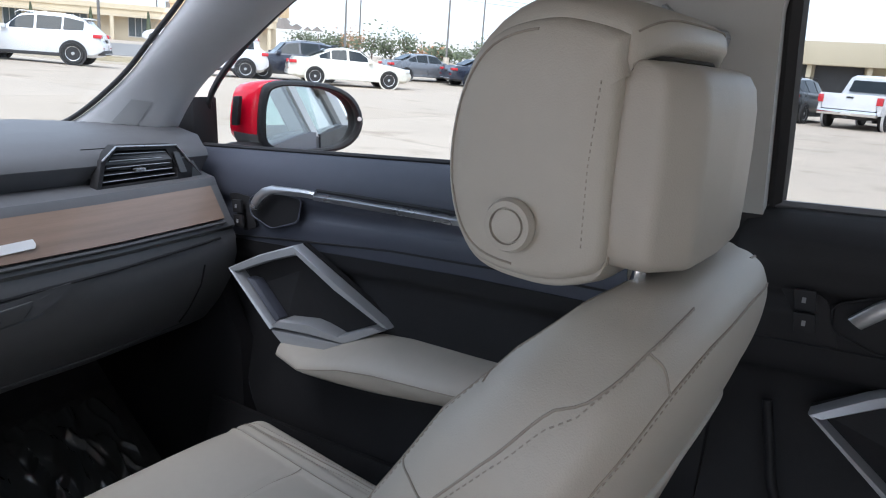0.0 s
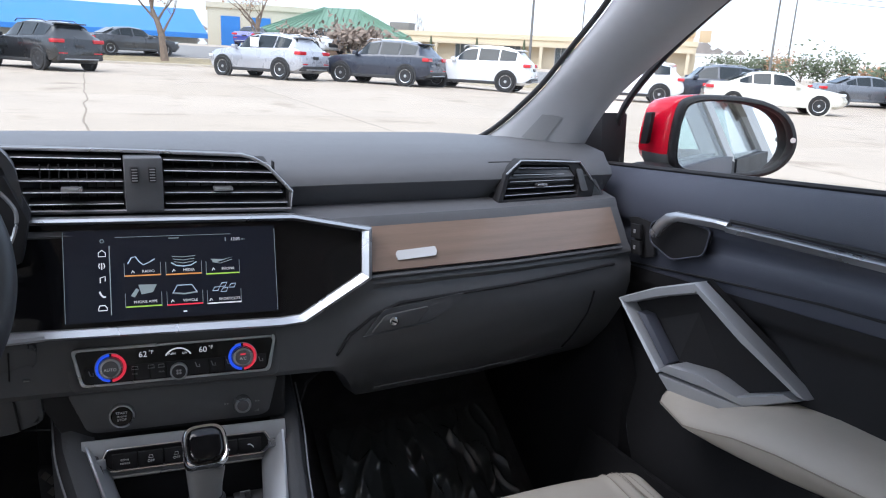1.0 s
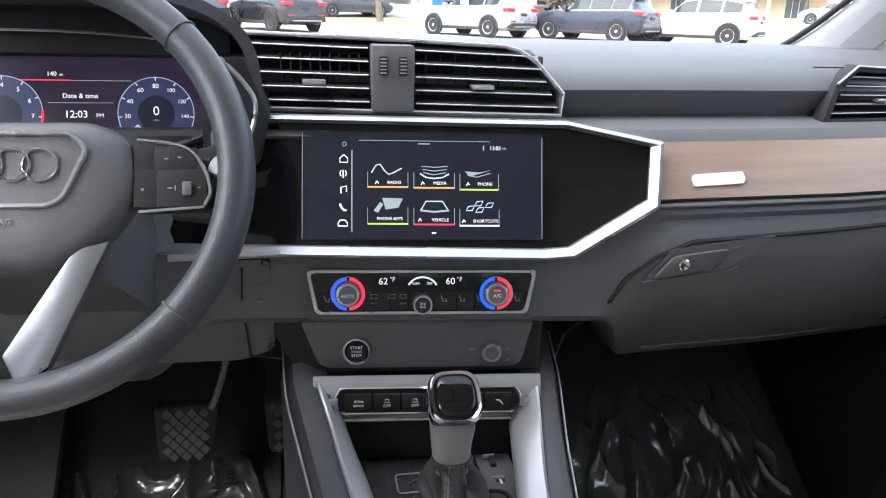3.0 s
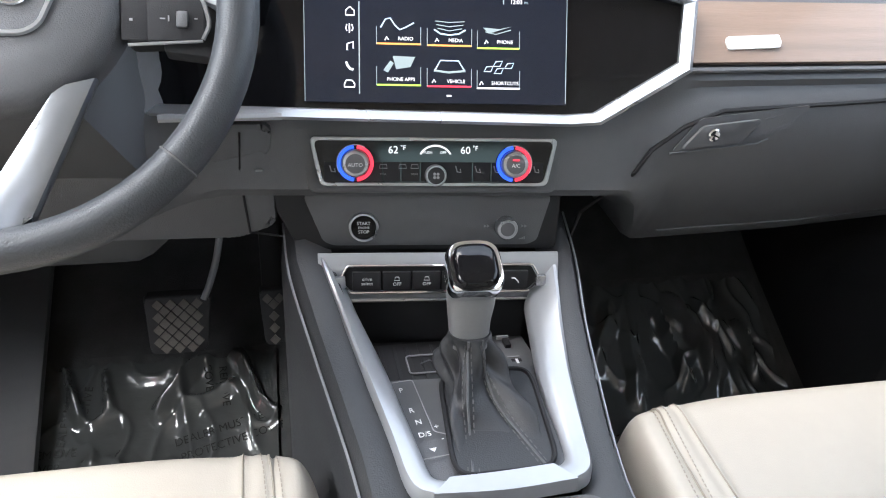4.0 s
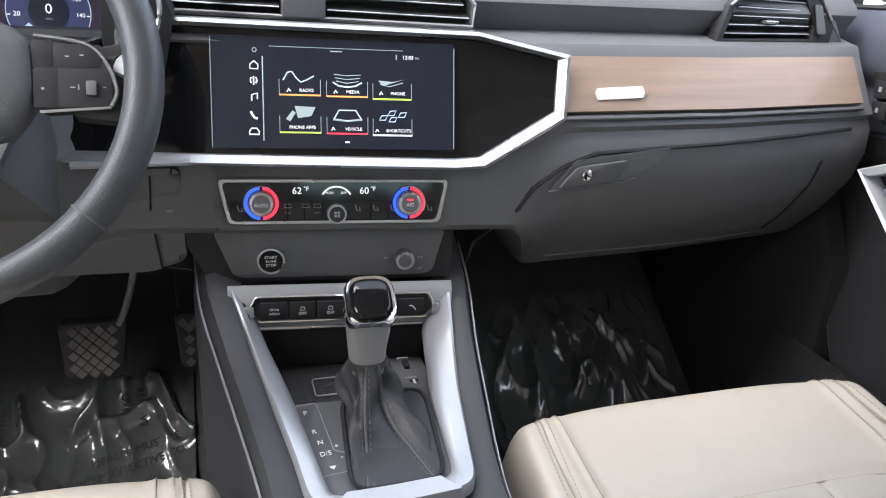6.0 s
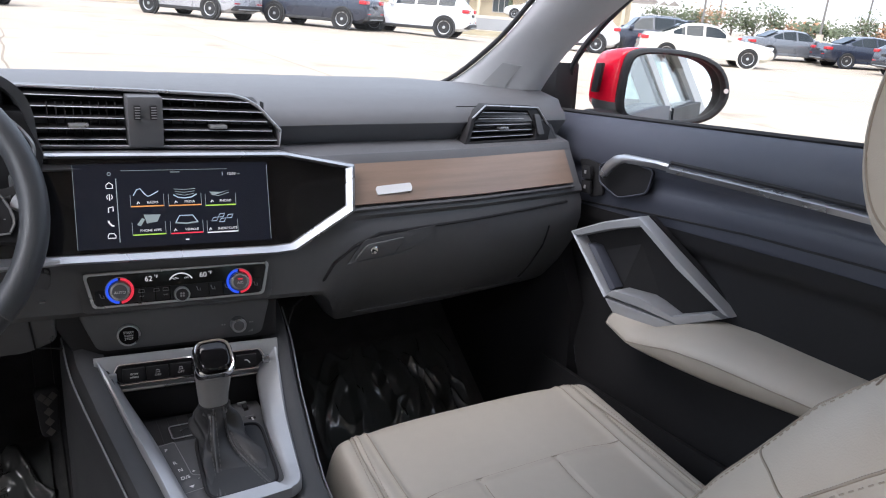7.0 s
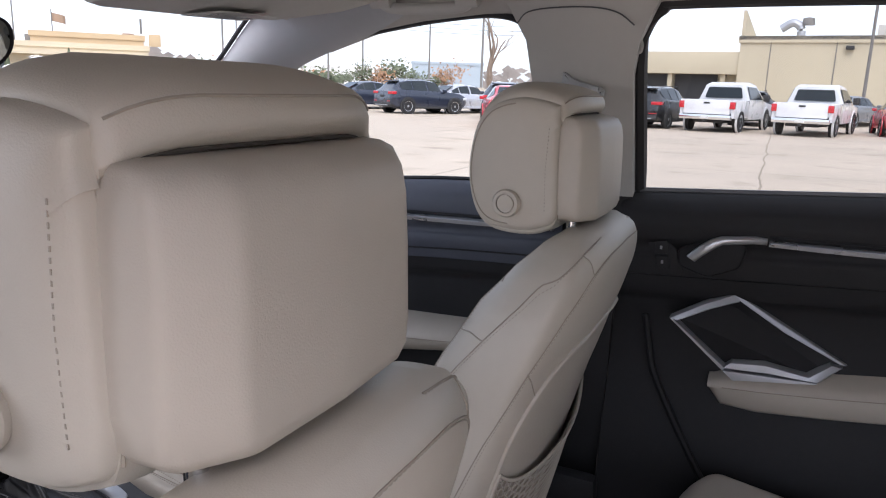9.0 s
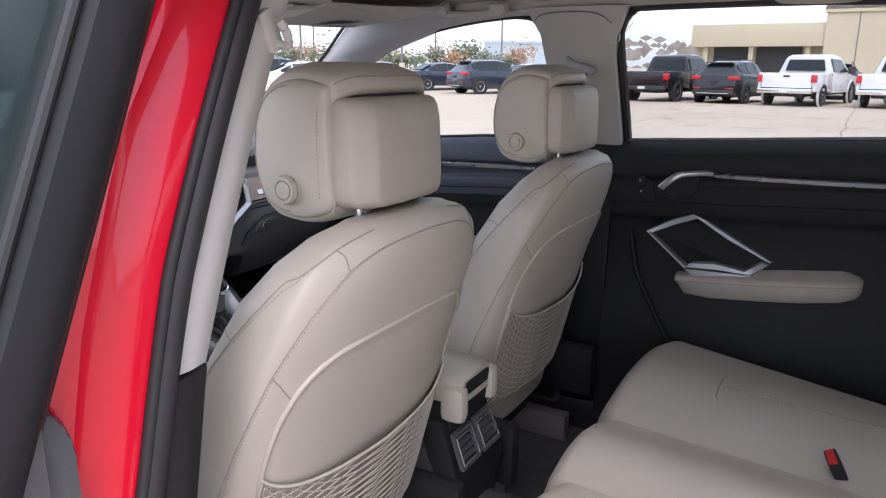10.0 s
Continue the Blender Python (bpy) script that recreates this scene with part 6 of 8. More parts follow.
scr_line([(776, 266), (785, 250), (816, 250), (826, 266)], GLOW_PALE, .0006)
scr_line([(774, 267), (800, 270), (828, 267)], GLOW_DIM, .0009)
for x, y in ((868, 263), (884, 254), (886, 266), (904, 257)):
    scr_line([(x - 8, y + 4), (x - 3, y - 4), (x + 8, y - 5), (x + 4, y + 4)], GLOW_PALE, .0005, True)
scr_line([(626, 170), (633, 164), (640, 170), (640, 178), (626, 178)], GLOW_WHITE, .0005, True, "menu_icon")
scr_line([(632, 192), (632, 207)], GLOW_WHITE, .0006, name="menu_icon")
for s in (-1, 1):
    scr_line([(632 + s * 4, 193), (632 + s * 6, 199), (632 + s * 4, 204)], GLOW_WHITE, .0005, name="menu_icon")
scr_line([(628, 236), (628, 225), (638, 222), (638, 233)], GLOW_WHITE, .0006, name="menu_icon")
scr_line([(626, 255), (628, 261), (633, 267), (638, 268)], GLOW_WHITE, .0010, name="menu_icon")
scr_line([(623, 292), (626, 286), (636, 286), (640, 292), (640, 297), (623, 297)], GLOW_WHITE, .0006, True, "menu_icon")
scr_line([(634 + 4 * math.cos(k), 144 + 4 * math.sin(k)) for k in (0, 1.05, 2.1, 3.14, 4.2, 5.2)], GLOW_DIM, .0004, True, "menu_icon")
for k, (x, y) in enumerate(((694, 215), (779, 216), (864, 217), (774, 285), (856, 287))):
    scr_line([(x - 3, y + 3), (x, y - 3), (x + 3, y + 2)], GLOW_WHITE, .0005, name="menu_icon")
bars([(892, 144, 894, 153)], GLOW_DIM, "menu_icon")


# ---- air vents ----
def vent_slats(parent, pts, n, material, r=.0022, depth=.02):
    """Blades between a left and a right edge given bottom-up."""
    (a0, a1), (b0, b1) = pts
    for k in range(n):
        t = (k + .5) / n
        a, b = Vector(a0).lerp(Vector(a1), t), Vector(b0).lerp(Vector(b1), t)
        part("vent_blade", slab([a + Vector((0, -.0, 0)), b, b + Vector((0, depth, .004)), a + Vector((0, depth, .004))], (0, 0, .0022)), material, parent)
        part("blade_edge", tube([a + Vector((0, -.0005, .001)), b + Vector((0, -.0005, .001))], .0007, 5), SILVER_PAINT, parent)


vent = thing("centre_air_vents", "black centre air vents with chrome-edged blades", "air vent", "air vents")
VY = .858
vo = [(-.170, 1.166), (.092, 1.158), (.118, 1.147), (.147, 1.116), (.147, 1.094), (-.141, 1.098)]


def vp(x, z, off=0.0):
    return Vector((x, VY + .012 - .06 * x - off + (z - 1.13) * .25, z))


part("vent_housing", slab([vp(x, z, -.022) for x, z in vo], (0, .03, 0)), PLASTIC_BLACK, vent)
part("vent_frame", tube([vp(x, z, .0) for x, z in ((-.172, 1.168), (-.04, 1.165), (.090, 1.160), (.105, 1.156), (.122, 1.146), (.150, 1.1145))], .0022, 8), SILVER, vent, "bright chrome upper edge")
part("vent_frame", tube([vp(x, z, .0) for x, z in ((-.172, 1.168), (-.142, 1.099), (.0, 1.0965), (.147, 1.0945), (.150, 1.1145))], .0014, 6), SILVER_PAINT, vent)
part("vent_rim", ring_panel([vp(x * 1.02, 1.131 + (z - 1.131) * 1.10, -.004) for x, z in vo], [vp(x, z, -.004) for x, z in vo], (0, .02, 0), .001), PLASTIC, vent)
vent_slats(vent, ((vp(-.140, 1.099), vp(-.168, 1.164)), (vp(-.046, 1.098), vp(-.046, 1.161))), 5, PLASTIC_BLACK)
vent_slats(vent, ((vp(.000, 1.097), vp(.000, 1.160)), (vp(.146, 1.095), vp(.118, 1.156))), 5, PLASTIC_BLACK)
for x0, x1 in ((-.135, -.05), (.004, .14)):
    for k in range(9):
        x = x0 + (x1 - x0) * (k + .5) / 9
        part("vent_fin", box(x - .0007, x + .0007, VY + .022, VY + .034, 1.098, 1.150), PLASTIC_BLACK, vent)
vb = part("vent_divider", box(-.044, -.003, VY - .004, VY + .03, 1.097, 1.160, .002), DASH, vent, "grey block with two thumb wheels")
for x in (-.0335, -.0145):
    part("thumb_wheel", box(x - .0042, x + .0042, VY - .0085, VY + .0, 1.132, 1.150, .002), PLASTIC_BLACK, vb)
    for k in range(5):
        part("wheel_rib", box(x - .003, x + .003, VY - .0092, VY - .008, 1.134 + k * .0032, 1.1352 + k * .0032), DIM_ICON, vb)
for x, z in ((-.099, 1.1245), (.066, 1.121)):
    part("vent_tab", box(x - .011, x + .011, VY - .004, VY + .012, z - .002, z + .0022, .0012), SILVER, vent, "small chrome vent tab")

pvent = thing("side_air_vent", "black side air vent with chrome-edged blades", "air vent", "air vents")


def pv(u, v, off=0.0):
    """u along the vent to the door, v upwards."""
    b0, b1, t0, t1 = Vector((.468, .884, 1.083)), Vector((.652, .905, 1.084)), Vector((.482, .893, 1.139)), Vector((.640, .912, 1.136))
    p = b0.lerp(b1, u).lerp(t0.lerp(t1, u), v)
    return p + Vector((.15, -1, .1)).normalized() * off


part("vent_housing", slab([pv(0, 0, -.02), pv(1, 0, -.02), pv(1, .5, -.02), pv(.86, 1, -.02), pv(.14, 1, -.02), pv(.02, .7, -.02)], (0, .03, 0)), PLASTIC_BLACK, pvent)
vr = [pv(-.02, -.04, .006), pv(1.0, -.04, .006), pv(1.06, .35, .006), pv(.90, 1.06, .006), pv(.14, 1.12, .006), pv(.0, .72, .006)]
vi = [pv(.03, .05, .006), pv(.83, .05, .006), pv(.86, .35, .006), pv(.76, .94, .006), pv(.16, .98, .006), pv(.05, .66, .006)]
part("vent_rim", ring_panel(vr, vi, (0, .02, 0), .0015), PLASTIC_BLACK, pvent, "gloss black vent surround")
part("vent_chrome", tube([pv(.0, .74, .008), pv(.14, 1.10, .008), pv(.90, 1.04, .008), pv(1.02, .5, .008)], .0016, 6), SILVER, pvent)
vent_slats(pvent, ((pv(.03, .06, .002), pv(.14, .97, .002)), (pv(.83, .06, .002), pv(.77, .93, .002))), 5, PLASTIC_BLACK)
part("vent_tab", box(-.009, .009, -.005, .01, -.002, .002, .001, m=Matrix.Translation(pv(.42, .42, .005))), SILVER, pvent, "small chrome vent tab")
part("thumb_wheel", slab(rounded([pv(.86, .18, .009), pv(.94, .18, .009), pv(.90, .84, .009), pv(.83, .84, .009)], .003), (0, -.002, 0)), DASH, pvent)
part("vent_end_cap", slab(rounded([pv(.98, -.05, .002), pv(1.16, -.05, .002), pv(1.10, .55, .002), pv(.93, 1.02, .002)], .004), (0, .02, 0), .002), PLASTIC, pvent)


# ---- instrument binnacle ----
CL = pose(-.311, .862, 1.094, 72, 0, 0)
binn = thing("instrument_cluster", "lit digital instrument cluster under a padded hood", "instrument cluster")
cs = part("cluster_screen", box(-.122, .122, -.053, .053, -.003, 0), CLUSTER, binn, "lit digital dial screen", m=CL)
part("cluster_bezel", ring_panel([(-.195, -.062, 0), (.140, -.062, 0), (.135, .090, 0), (-.190, .090, 0)], [(-.121, -.052, 0), (.121, -.052, 0), (.121, .052, 0), (-.121, .052, 0)], (0, 0, .012), .002), PLASTIC_BLACK, binn, m=CL)
part("cluster_shelf", box(-.19, .135, .052, .10, -.02, .002), PLASTIC_BLACK, binn, m=CL)
for gx, vals, red in ((.066, ((0, "0"), (1, "20"), (2, "40"), (3, "60"), (4, "80"), (5, "100"), (6, "120"), (7, "140"), (8, "160")), False), (-.066, tuple((k, str(k)) for k in range(9)), True)):
    g = pose(gx, 0, .0005)
    part("dial_face", lathe([(.001, 0), (.0335, 0), (.0335, .0004), (.001, .0004)], 48, g), mat("lit_dial_blue", (.01, .012, .03), .3, emit=(.10, .13, .34, .06)), cs)
    part("dial_centre", lathe([(.001, .0004), (.0165, .0004), (.0165, .0007), (.001, .0007)], 40, g), mat("lit_dial_dark", (.004, .005, .01), .3, emit=(.03, .05, .12, .03)), cs)
    arc = [(.0338 * math.cos(radians(222 - 264 * k / 40)) + gx, .0338 * math.sin(radians(222 - 264 * k / 40)), .0011) for k in range(41)]
    part("dial_ring", tube(arc, .0004, 4), GLOW_PALE, cs)
    if red:
        part("red_zone", tube(arc[33:], .0011, 5), GLOW_RED, cs)
    n = len(vals) - 1
    for k, txt in vals:
        a = radians(218 - 256 * k / n)
        words(txt, .0058 if len(txt) < 3 else .0050, pose(gx + .0255 * math.cos(a), .0255 * math.sin(a), .0010), cs, GLOW_WHITE, "dial_number")
        part("dial_tick", tube([(gx + .0305 * math.cos(a), .0305 * math.sin(a), .0011), (gx + .0332 * math.cos(a), .0332 * math.sin(a), .0011)], .0004, 4), GLOW_WHITE, cs)
words("0", .012, pose(.066, .002, .0011), cs, GLOW_WHITE, "dial_number")
words("MPH", .0026, pose(.066, -.0065, .0011), cs, GLOW_DIM, "dial_number")
part("needle", slab([(.066 - .0165, -.010, .0012), (.066 - .0275, -.0195, .0012), (.066 - .020, -.027, .0012), (.066 - .010, -.0165, .0012)], (0, 0, .0003)), GLOW_PALE, cs, "pale blue needle")
for txt, size, x, y, mt in (("Date & time", .0062, .0, .016, GLOW_WHITE), ("12:03", .0092, -.004, -.001, GLOW_WHITE), ("PM", .0052, .0165, -.002, GLOW_WHITE), ("Thursday", .0062, 0, -.0125, GLOW_WHITE), ("2/1/2024", .0062, 0, -.0225, GLOW_WHITE), ("140", .0058, -.024, .036, GLOW_WHITE), ("mi", .003, -.016, .0355, GLOW_WHITE), ("5.5 mi", .005, .022, -.043, GLOW_WHITE)):
    words(txt, size, pose(x, y, .0007), cs, mt, "cluster_word")
part("cluster_line", box(-.028, .028, .0095, .0100, .0005, .0008), GLOW_DIM, cs)
part("cluster_line", box(-.052, -.008, .0300, .0310, .0005, .0008), GLOW_RED, cs)
part("cluster_line", box(-.008, .045, .0300, .0305, .0005, .0008), GLOW_DIM, cs)
part("belt_warning", lathe([(.0002, 0), (.0022, 0), (.0022, .0006), (.0002, .0006)], 12, pose(-.055, .066, .006)), GLOW_RED, cs)
part("belt_warning", slab([(-.058, .0575, .006), (-.052, .0575, .006), (-.0535, .0635, .006), (-.0565, .0635, .006)], (0, 0, .0006)), GLOW_RED, cs)


def hood_f(u, v):
    a = math.pi * (1 - u)
    x = -.350 + .205 * spow(math.cos(a), .62) * (1 - .10 * v)
    z = 1.105 + (.108 - .045 * v) * abs(math.sin(a)) ** .55 + .012 * v
    y = .775 + .25 * v + .045 * abs(math.cos(a)) ** 2 * (1 - v)
    return Vector((x, y, z))


part("cluster_hood", sheet(hood_f, 40, 10, .010), DASH, binn, "padded grey hood over the dials", sharp=60)
part("hood_chrome", tube(smooth_path([(-.50, .87, 1.155), (-.40, .862, 1.166), (-.30, .862, 1.166), (-.205, .87, 1.158)], 5), .0014, 6), SILVER, binn)
part("binnacle_chrome", tube(smooth_path([(-.178, .80, 1.150), (-.158, .80, 1.128), (-.150, .80, 1.110), (-.156, .80, 1.085), (-.172, .80, 1.058)], 6), .0022, 6), SILVER, binn, "thin silver binnacle trim")
part("binnacle_side", slab([(-.158, .805, 1.150), (-.140, .812, 1.100), (-.150, .812, 1.055), (-.20, .82, 1.04), (-.20, .82, 1.15)], (0, .05, 0), .004), PLASTIC_BLACK, binn)


# ---- steering wheel ----
WC = pose(-.314, .685, 1.077, 90 - 29, 0, 0) @ Matrix.Diagonal((.912, .912, .912, 1))      # z of this frame points back to the driver
RW = .1715
wheel = thing("steering_wheel", "grey leather three-spoke steering wheel with silver lower spoke", "steering wheel", m=WC)


def rim_pt(a, b, lift=0.0):
    r0, r1 = .0150 + lift, .0185 + lift
    rr = RW + r0 * math.cos(b)
    return Vector((rr * math.cos(a), rr * math.sin(a), r1 * math.sin(b)))


part("rim", loft([[rim_pt(2 * math.pi * i / 72, 2 * math.pi * j / 14) for j in range(14)] for i in range(72)], loop=True), WHEEL_LEATHER, wheel, "thick grey leather rim", sharp=80)
for a in (42, 138, 222, 318):
    part("rim_seam", tube([rim_pt(radians(a), 2 * math.pi * j / 20, .0004) for j in range(20)], .0009, 5, closed=True), DARK_THREAD, wheel)
hubo = rounded([(-.070, .040, 0), (.070, .040, 0), (.094, .024, 0), (.098, -.022, 0), (.070, -.058, 0), (.040, -.078, 0), (-.040, -.078, 0), (-.070, -.062, 0), (-.098, -.022, 0), (-.094, .024, 0)], .02, 3)
hub = part("airbag_pad", loft([[Vector((p.x * k, p.y * k, z)) for p in hubo] for z, k in ((-.045, .90), (-.02, 1.0), (-.004, 1.0), (.006, .96), (.011, .88), (.013, .6), (.0135, .2))]), PLASTIC, wheel, "dark grained airbag pad", sharp=60)
fr = rounded([(-.050, .027, .0145), (.050, .027, .0145), (.062, .014, .0145), (.046, -.024, .0145), (.036, -.030, .0145), (-.036, -.030, .0145), (-.046, -.024, .0145), (-.062, .014, .0145)], .006, 3)
part("emblem_frame", tube(fr, .0022, 6, closed=True), SILVER, hub, "silver emblem outline")
for k in range(4):
    part("emblem_ring", tube([(-.0285 + .019 * k + .0125 * math.cos(2 * math.pi * q / 28), .002 + .0125 * math.sin(2 * math.pi * q / 28), .0148) for q in range(28)], .0014, 6, closed=True), CHROME, hub, "plain chrome ring")
words("AIRBAG", .0062, pose(.0, -.042, .0142), hub, DIM_ICON)
for s in (-1, 1):
    pts = [(s * .092, .040, .004), (s * .135, .034, .004), (s * .150, .012, .004), (s * .150, -.008, .004), (s * .145, -.014, .004), (s * .096, -.016, .004)]
    pts = pts if s > 0 else pts[::-1]
    sp = part("control_spoke", slab(rounded(pts, .006, 3), (0, 0, -.022), .003), PLASTIC_BLACK, wheel, "black spoke with control buttons")
    part("spoke_trim", tube(smooth_path([(s * .096, .041, .0035), (s * .128, .036, .0035), (s * .143, .024, .0035), (s * .1515, .0, .0035), (s * .147, -.0135, .0035)], 4), .0016, 6), SILVER, sp)
    part("spoke_trim", tube([(s * .147, -.0145, .0035), (s * .098, -.0175, .0035)], .0012, 6), SILVER, sp)
    for (x0, y0, x1, y1) in ((.094, .0162, .1085, .0372), (.1092, .0162, .1412, .0342), (.094, -.0142, .1108, .0155), (.1115, -.0142, .1482, .0155)):
        part("button", box(min(s * x0, s * x1), max(s * x0, s * x1), y0, y1, .0020, .0042, .0006), PLASTIC_BLACK, sp)
    part("roller", box(min(s * .130, s * .138), max(s * .130, s * .138), -.006, .006, .004, .0072, .002), PLASTIC, sp)
    for x, y, w, h in ((.118, .025, .004, .0016), (.128, .026, .004, .0018), (.1005, .0, .003, .003), (.121, .001, .005, .0016), (.125, .001, .0014, .007), (.143, .001, .003, .0014)):
        part("button_mark", box(s * x - w * .35, s * x + w * .35, y - h * .3, y + h * .3, .0042, .0045), DIM_ICON, sp)
    sp.matrix_basis = Matrix.Translation((0, -.016, 0))
    part("spoke_shoulder", slab([(s * .150, .036, -.004), (s * .168, .048, -.006), (s * .170, -.045, -.006), (s * .151, -.018, -.004)] if s > 0 else [(s * .151, -.018, -.004), (s * .170, -.045, -.006), (s * .168, .048, -.006), (s * .150, .036, -.004)], (0, 0, -.014), .004), WHEEL_LEATHER, wheel)
    # lower spoke: silver Y
    pts = [(s * .052, -.062, .006), (s * .078, -.056, .006), (s * .036, -.150, .003), (s * .016, -.165, .003), (s * .004, -.140, .004)]
    pts = pts if s > 0 else pts[::-1]
    part("lower_spoke", slab(pts, (0, 0, -.012), .003), mat("brushed_spoke_metal", (.22, .23, .245), .3, metal=.7, vary=.06, scale=20), wheel, "silver lower spoke")
    sh = [(s * .120, .016, -.002), (s * .150, .022, -.003), (s * .170, .034, -.004), (s * .172, -.058, -.004), (s * .150, -.040, -.003), (s * .120, -.036, -.002)]
    part("spoke_bridge", slab(sh if s > 0 else sh[::-1], (0, 0, -.018), .003), PLASTIC_BLACK, wheel, "black spoke bridge to the rim")
part("column_shroud", loft([[(x * w, y * h - .02, z) for x, y in ((-1, -1), (1, -1), (1.1, 0), (1, 1), (-1, 1), (-1.1, 0))] for z, w, h in ((-.03, .060, .055), (-.10, .065, .062), (-.22, .07, .07))]), PLASTIC, wheel)
stalk = thing("column_stalk", "dark column stalk with silver tip", "stalk", "column stalks", m=pose(-.28, .715, 1.075, 0, 0, 0))
part("arm", tube([(0, 0, 0), (.06, -.005, .004), (.105, -.02, .002)], [.007, .008, .010], 8), PLASTIC_BLACK, stalk)
part("tip", tube([(.105, -.02, .002), (.128, -.03, -.006)], [.0100, .0085], 8), SILVER_PAINT, stalk)
part("column_cover_trim", tube([(-.235, .80, .972), (-.135, .802, .9725)], .0035, 6), SILVER_PAINT, dash)

# driver's knee panel
part("knee_panel", slab(rounded([(-.70, .828, .965), (-.145, .818, .962), (-.145, .825, .862), (-.18, .835, .846), (-.70, .845, .85)], .01), (0, .05, 0), .006), PLASTIC, dash, "dark knee panel")
part("knee_gap", tube([(-.172, .814, .955), (-.175, .822, .915), (-.170, .829, .855), (-.140, .828, .850)], .0012, 5), PLASTIC_BLACK, dash)
part("sensor_dot", box(-.1605, -.1545, .8125, .8155, .920, .9215), DIM_ICON, dash)


# ---- climate panel ----
CP = STACK @ pose(0, .000, .9275, 76, 0, 0)
clim = thing("climate_panel", "gloss black climate panel in a silver frame with lit dials", "climate controls", m=CP)
co = rounded([(-.1135, .0235, .004), (.1135, .0235, .004), (.1045, -.0205, .004), (-.1045, -.0205, .004)], .006, 3)
ci = [Vector((p.x * .966, p.y * .86, .004)) for p in co]
part("panel", slab([Vector((p.x * .98, p.y * .95, -.008)) for p in co], (0, 0, .010)), GLOSS, clim, "gloss black panel")
part("frame", ring_panel(co, ci, (0, 0, -.006), .0008), SILVER, clim, "silver frame")
part("recess_wall", ring_panel([Vector((p.x * 1.10, p.y * 1.35, -.004)) for p in co], [Vector((p.x * 1.0, p.y * 1.0, -.004)) for p in co], (0, 0, -.01), .003), PLASTIC, clim)
part("lower_band", box(-.1005, .1005, -.0165, .0012, .0016, .0026, .0006), PLASTIC_BLACK, clim)
for x in (-.048, -.0315, -.0140, .034, .0515):
    part("key_gap", box(x - .0005, x + .0005, -.0165, .0008, .0024, .0032), GLOSS, clim)
for gx in (-.0725, .0725):
    kn = part("temperature_dial", lathe([(.001, .002), (.0125, .002), (.0125, .010), (.0112, .0125), (.0105, .0128), (.001, .0128)], 36, pose(gx, .0, 0)), SILVER, clim, "knurled silver dial")
    part("dial_cap", lathe([(.001, .0126), (.0088, .0126), (.0086, .0134), (.001, .0136)], 30, pose(gx, 0, 0)), PLASTIC, kn)
    for a0, a1, mt in ((95, 265, GLOW_BLUE), (-85, 85, GLOW_RED)):
        part("light_ring", tube([(gx + .0148 * math.cos(radians(a0 + (a1 - a0) * k / 20)), .0148 * math.sin(radians(a0 + (a1 - a0) * k / 20)), .0045) for k in range(21)], .0017, 6), mt, kn)
    part("dial_lip", tube([(gx + .0148 * math.cos(radians(60 + 150 * k / 16)) * 1.12, .0148 * math.sin(radians(60 + 150 * k / 16)) * 1.12, .0045) for k in range(17)] if gx < 0 else [(gx + .0166 * math.cos(radians(-30 + 150 * k / 16)), .0166 * math.sin(radians(-30 + 150 * k / 16)), .0045) for k in range(17)], .0006, 5), SILVER_PAINT, kn)
    words("AUTO" if gx < 0 else "A/C", .0048, pose(gx, -.0012, .0139), kn, ICON)
    if gx > 0:
        part("lit_bar", box(gx - .003, gx + .003, .0032, .0048, .0134, .0142), GLOW_RED, kn)
fan = part("fan_dial", lathe([(.001, .002), (.0098, .002), (.0098, .0095), (.0088, .011), (.001, .011)], 30, pose(0, -.0105, 0)), SILVER, clim, "small silver fan dial")
part("dial_cap", lathe([(.001, .0108), (.0078, .0108), (.0076, .0116), (.001, .0118)], 24, pose(0, -.0105, 0)), PLASTIC_BLACK, fan)
for k in range(4):
    part("fan_blade_mark", lathe([(.0001, 0), (.0014, 0), (.0014, .0003), (.0001, .0003)], 10, pose(.0022 * math.cos(k * 1.57 + .78), -.0105 + .0022 * math.sin(k * 1.57 + .78), .0117)), DIM_ICON, fan)
words("62", .0094, pose(-.0385, .0118, .0024), clim, GLOW_WHITE, "temperature")
words("°F", .0060, pose(-.0295, .0138, .0024), clim, GLOW_WHITE, "temperature")
words("60", .0094, pose(.0275, .0118, .0024), clim, GLOW_WHITE, "temperature")
words("°F", .0060, pose(.0365, .0138, .0024), clim, GLOW_WHITE, "temperature")
words("PUSH", .0034, pose(-.0070, .0098, .0024), clim, GLOW_WHITE)
words("OFF", .0034, pose(.0070, .0098, .0024), clim, GLOW_WHITE)
part("fan_arc", tube([(.0155 * math.cos(radians(28 + 124 * k / 16)), .0015 + .0145 * math.sin(radians(28 + 124 * k / 16)), .0024) for k in range(17)], .0009, 5, flat=.4), GLOW_WHITE, clim)
words("MAX", .0026, pose(-.0475, -.0098, .0029), clim, DIM_ICON)
words("REAR", .0026, pose(-.0190, -.0098, .0029), clim, DIM_ICON)
for x in (-.0475, -.0300, -.0190):
    part("key_icon", tube([(x - .0035, -.0045, .0030), (x - .0028, -.001, .0030), (x + .0028, -.001, .0030), (x + .0035, -.0045, .0030)], .0004, 4, closed=True), DIM_ICON, clim)
for x in (.0205, .0385, .0560, -.0935, .0935):
    part("seat_icon", tube([(x - .002, .0008 - .003, .0030), (x - .0005, -.0075, .0030), (x + .003, -.0080, .0030), (x + .0022, -.0048, .0030)], .0006, 4), DIM_ICON, clim)

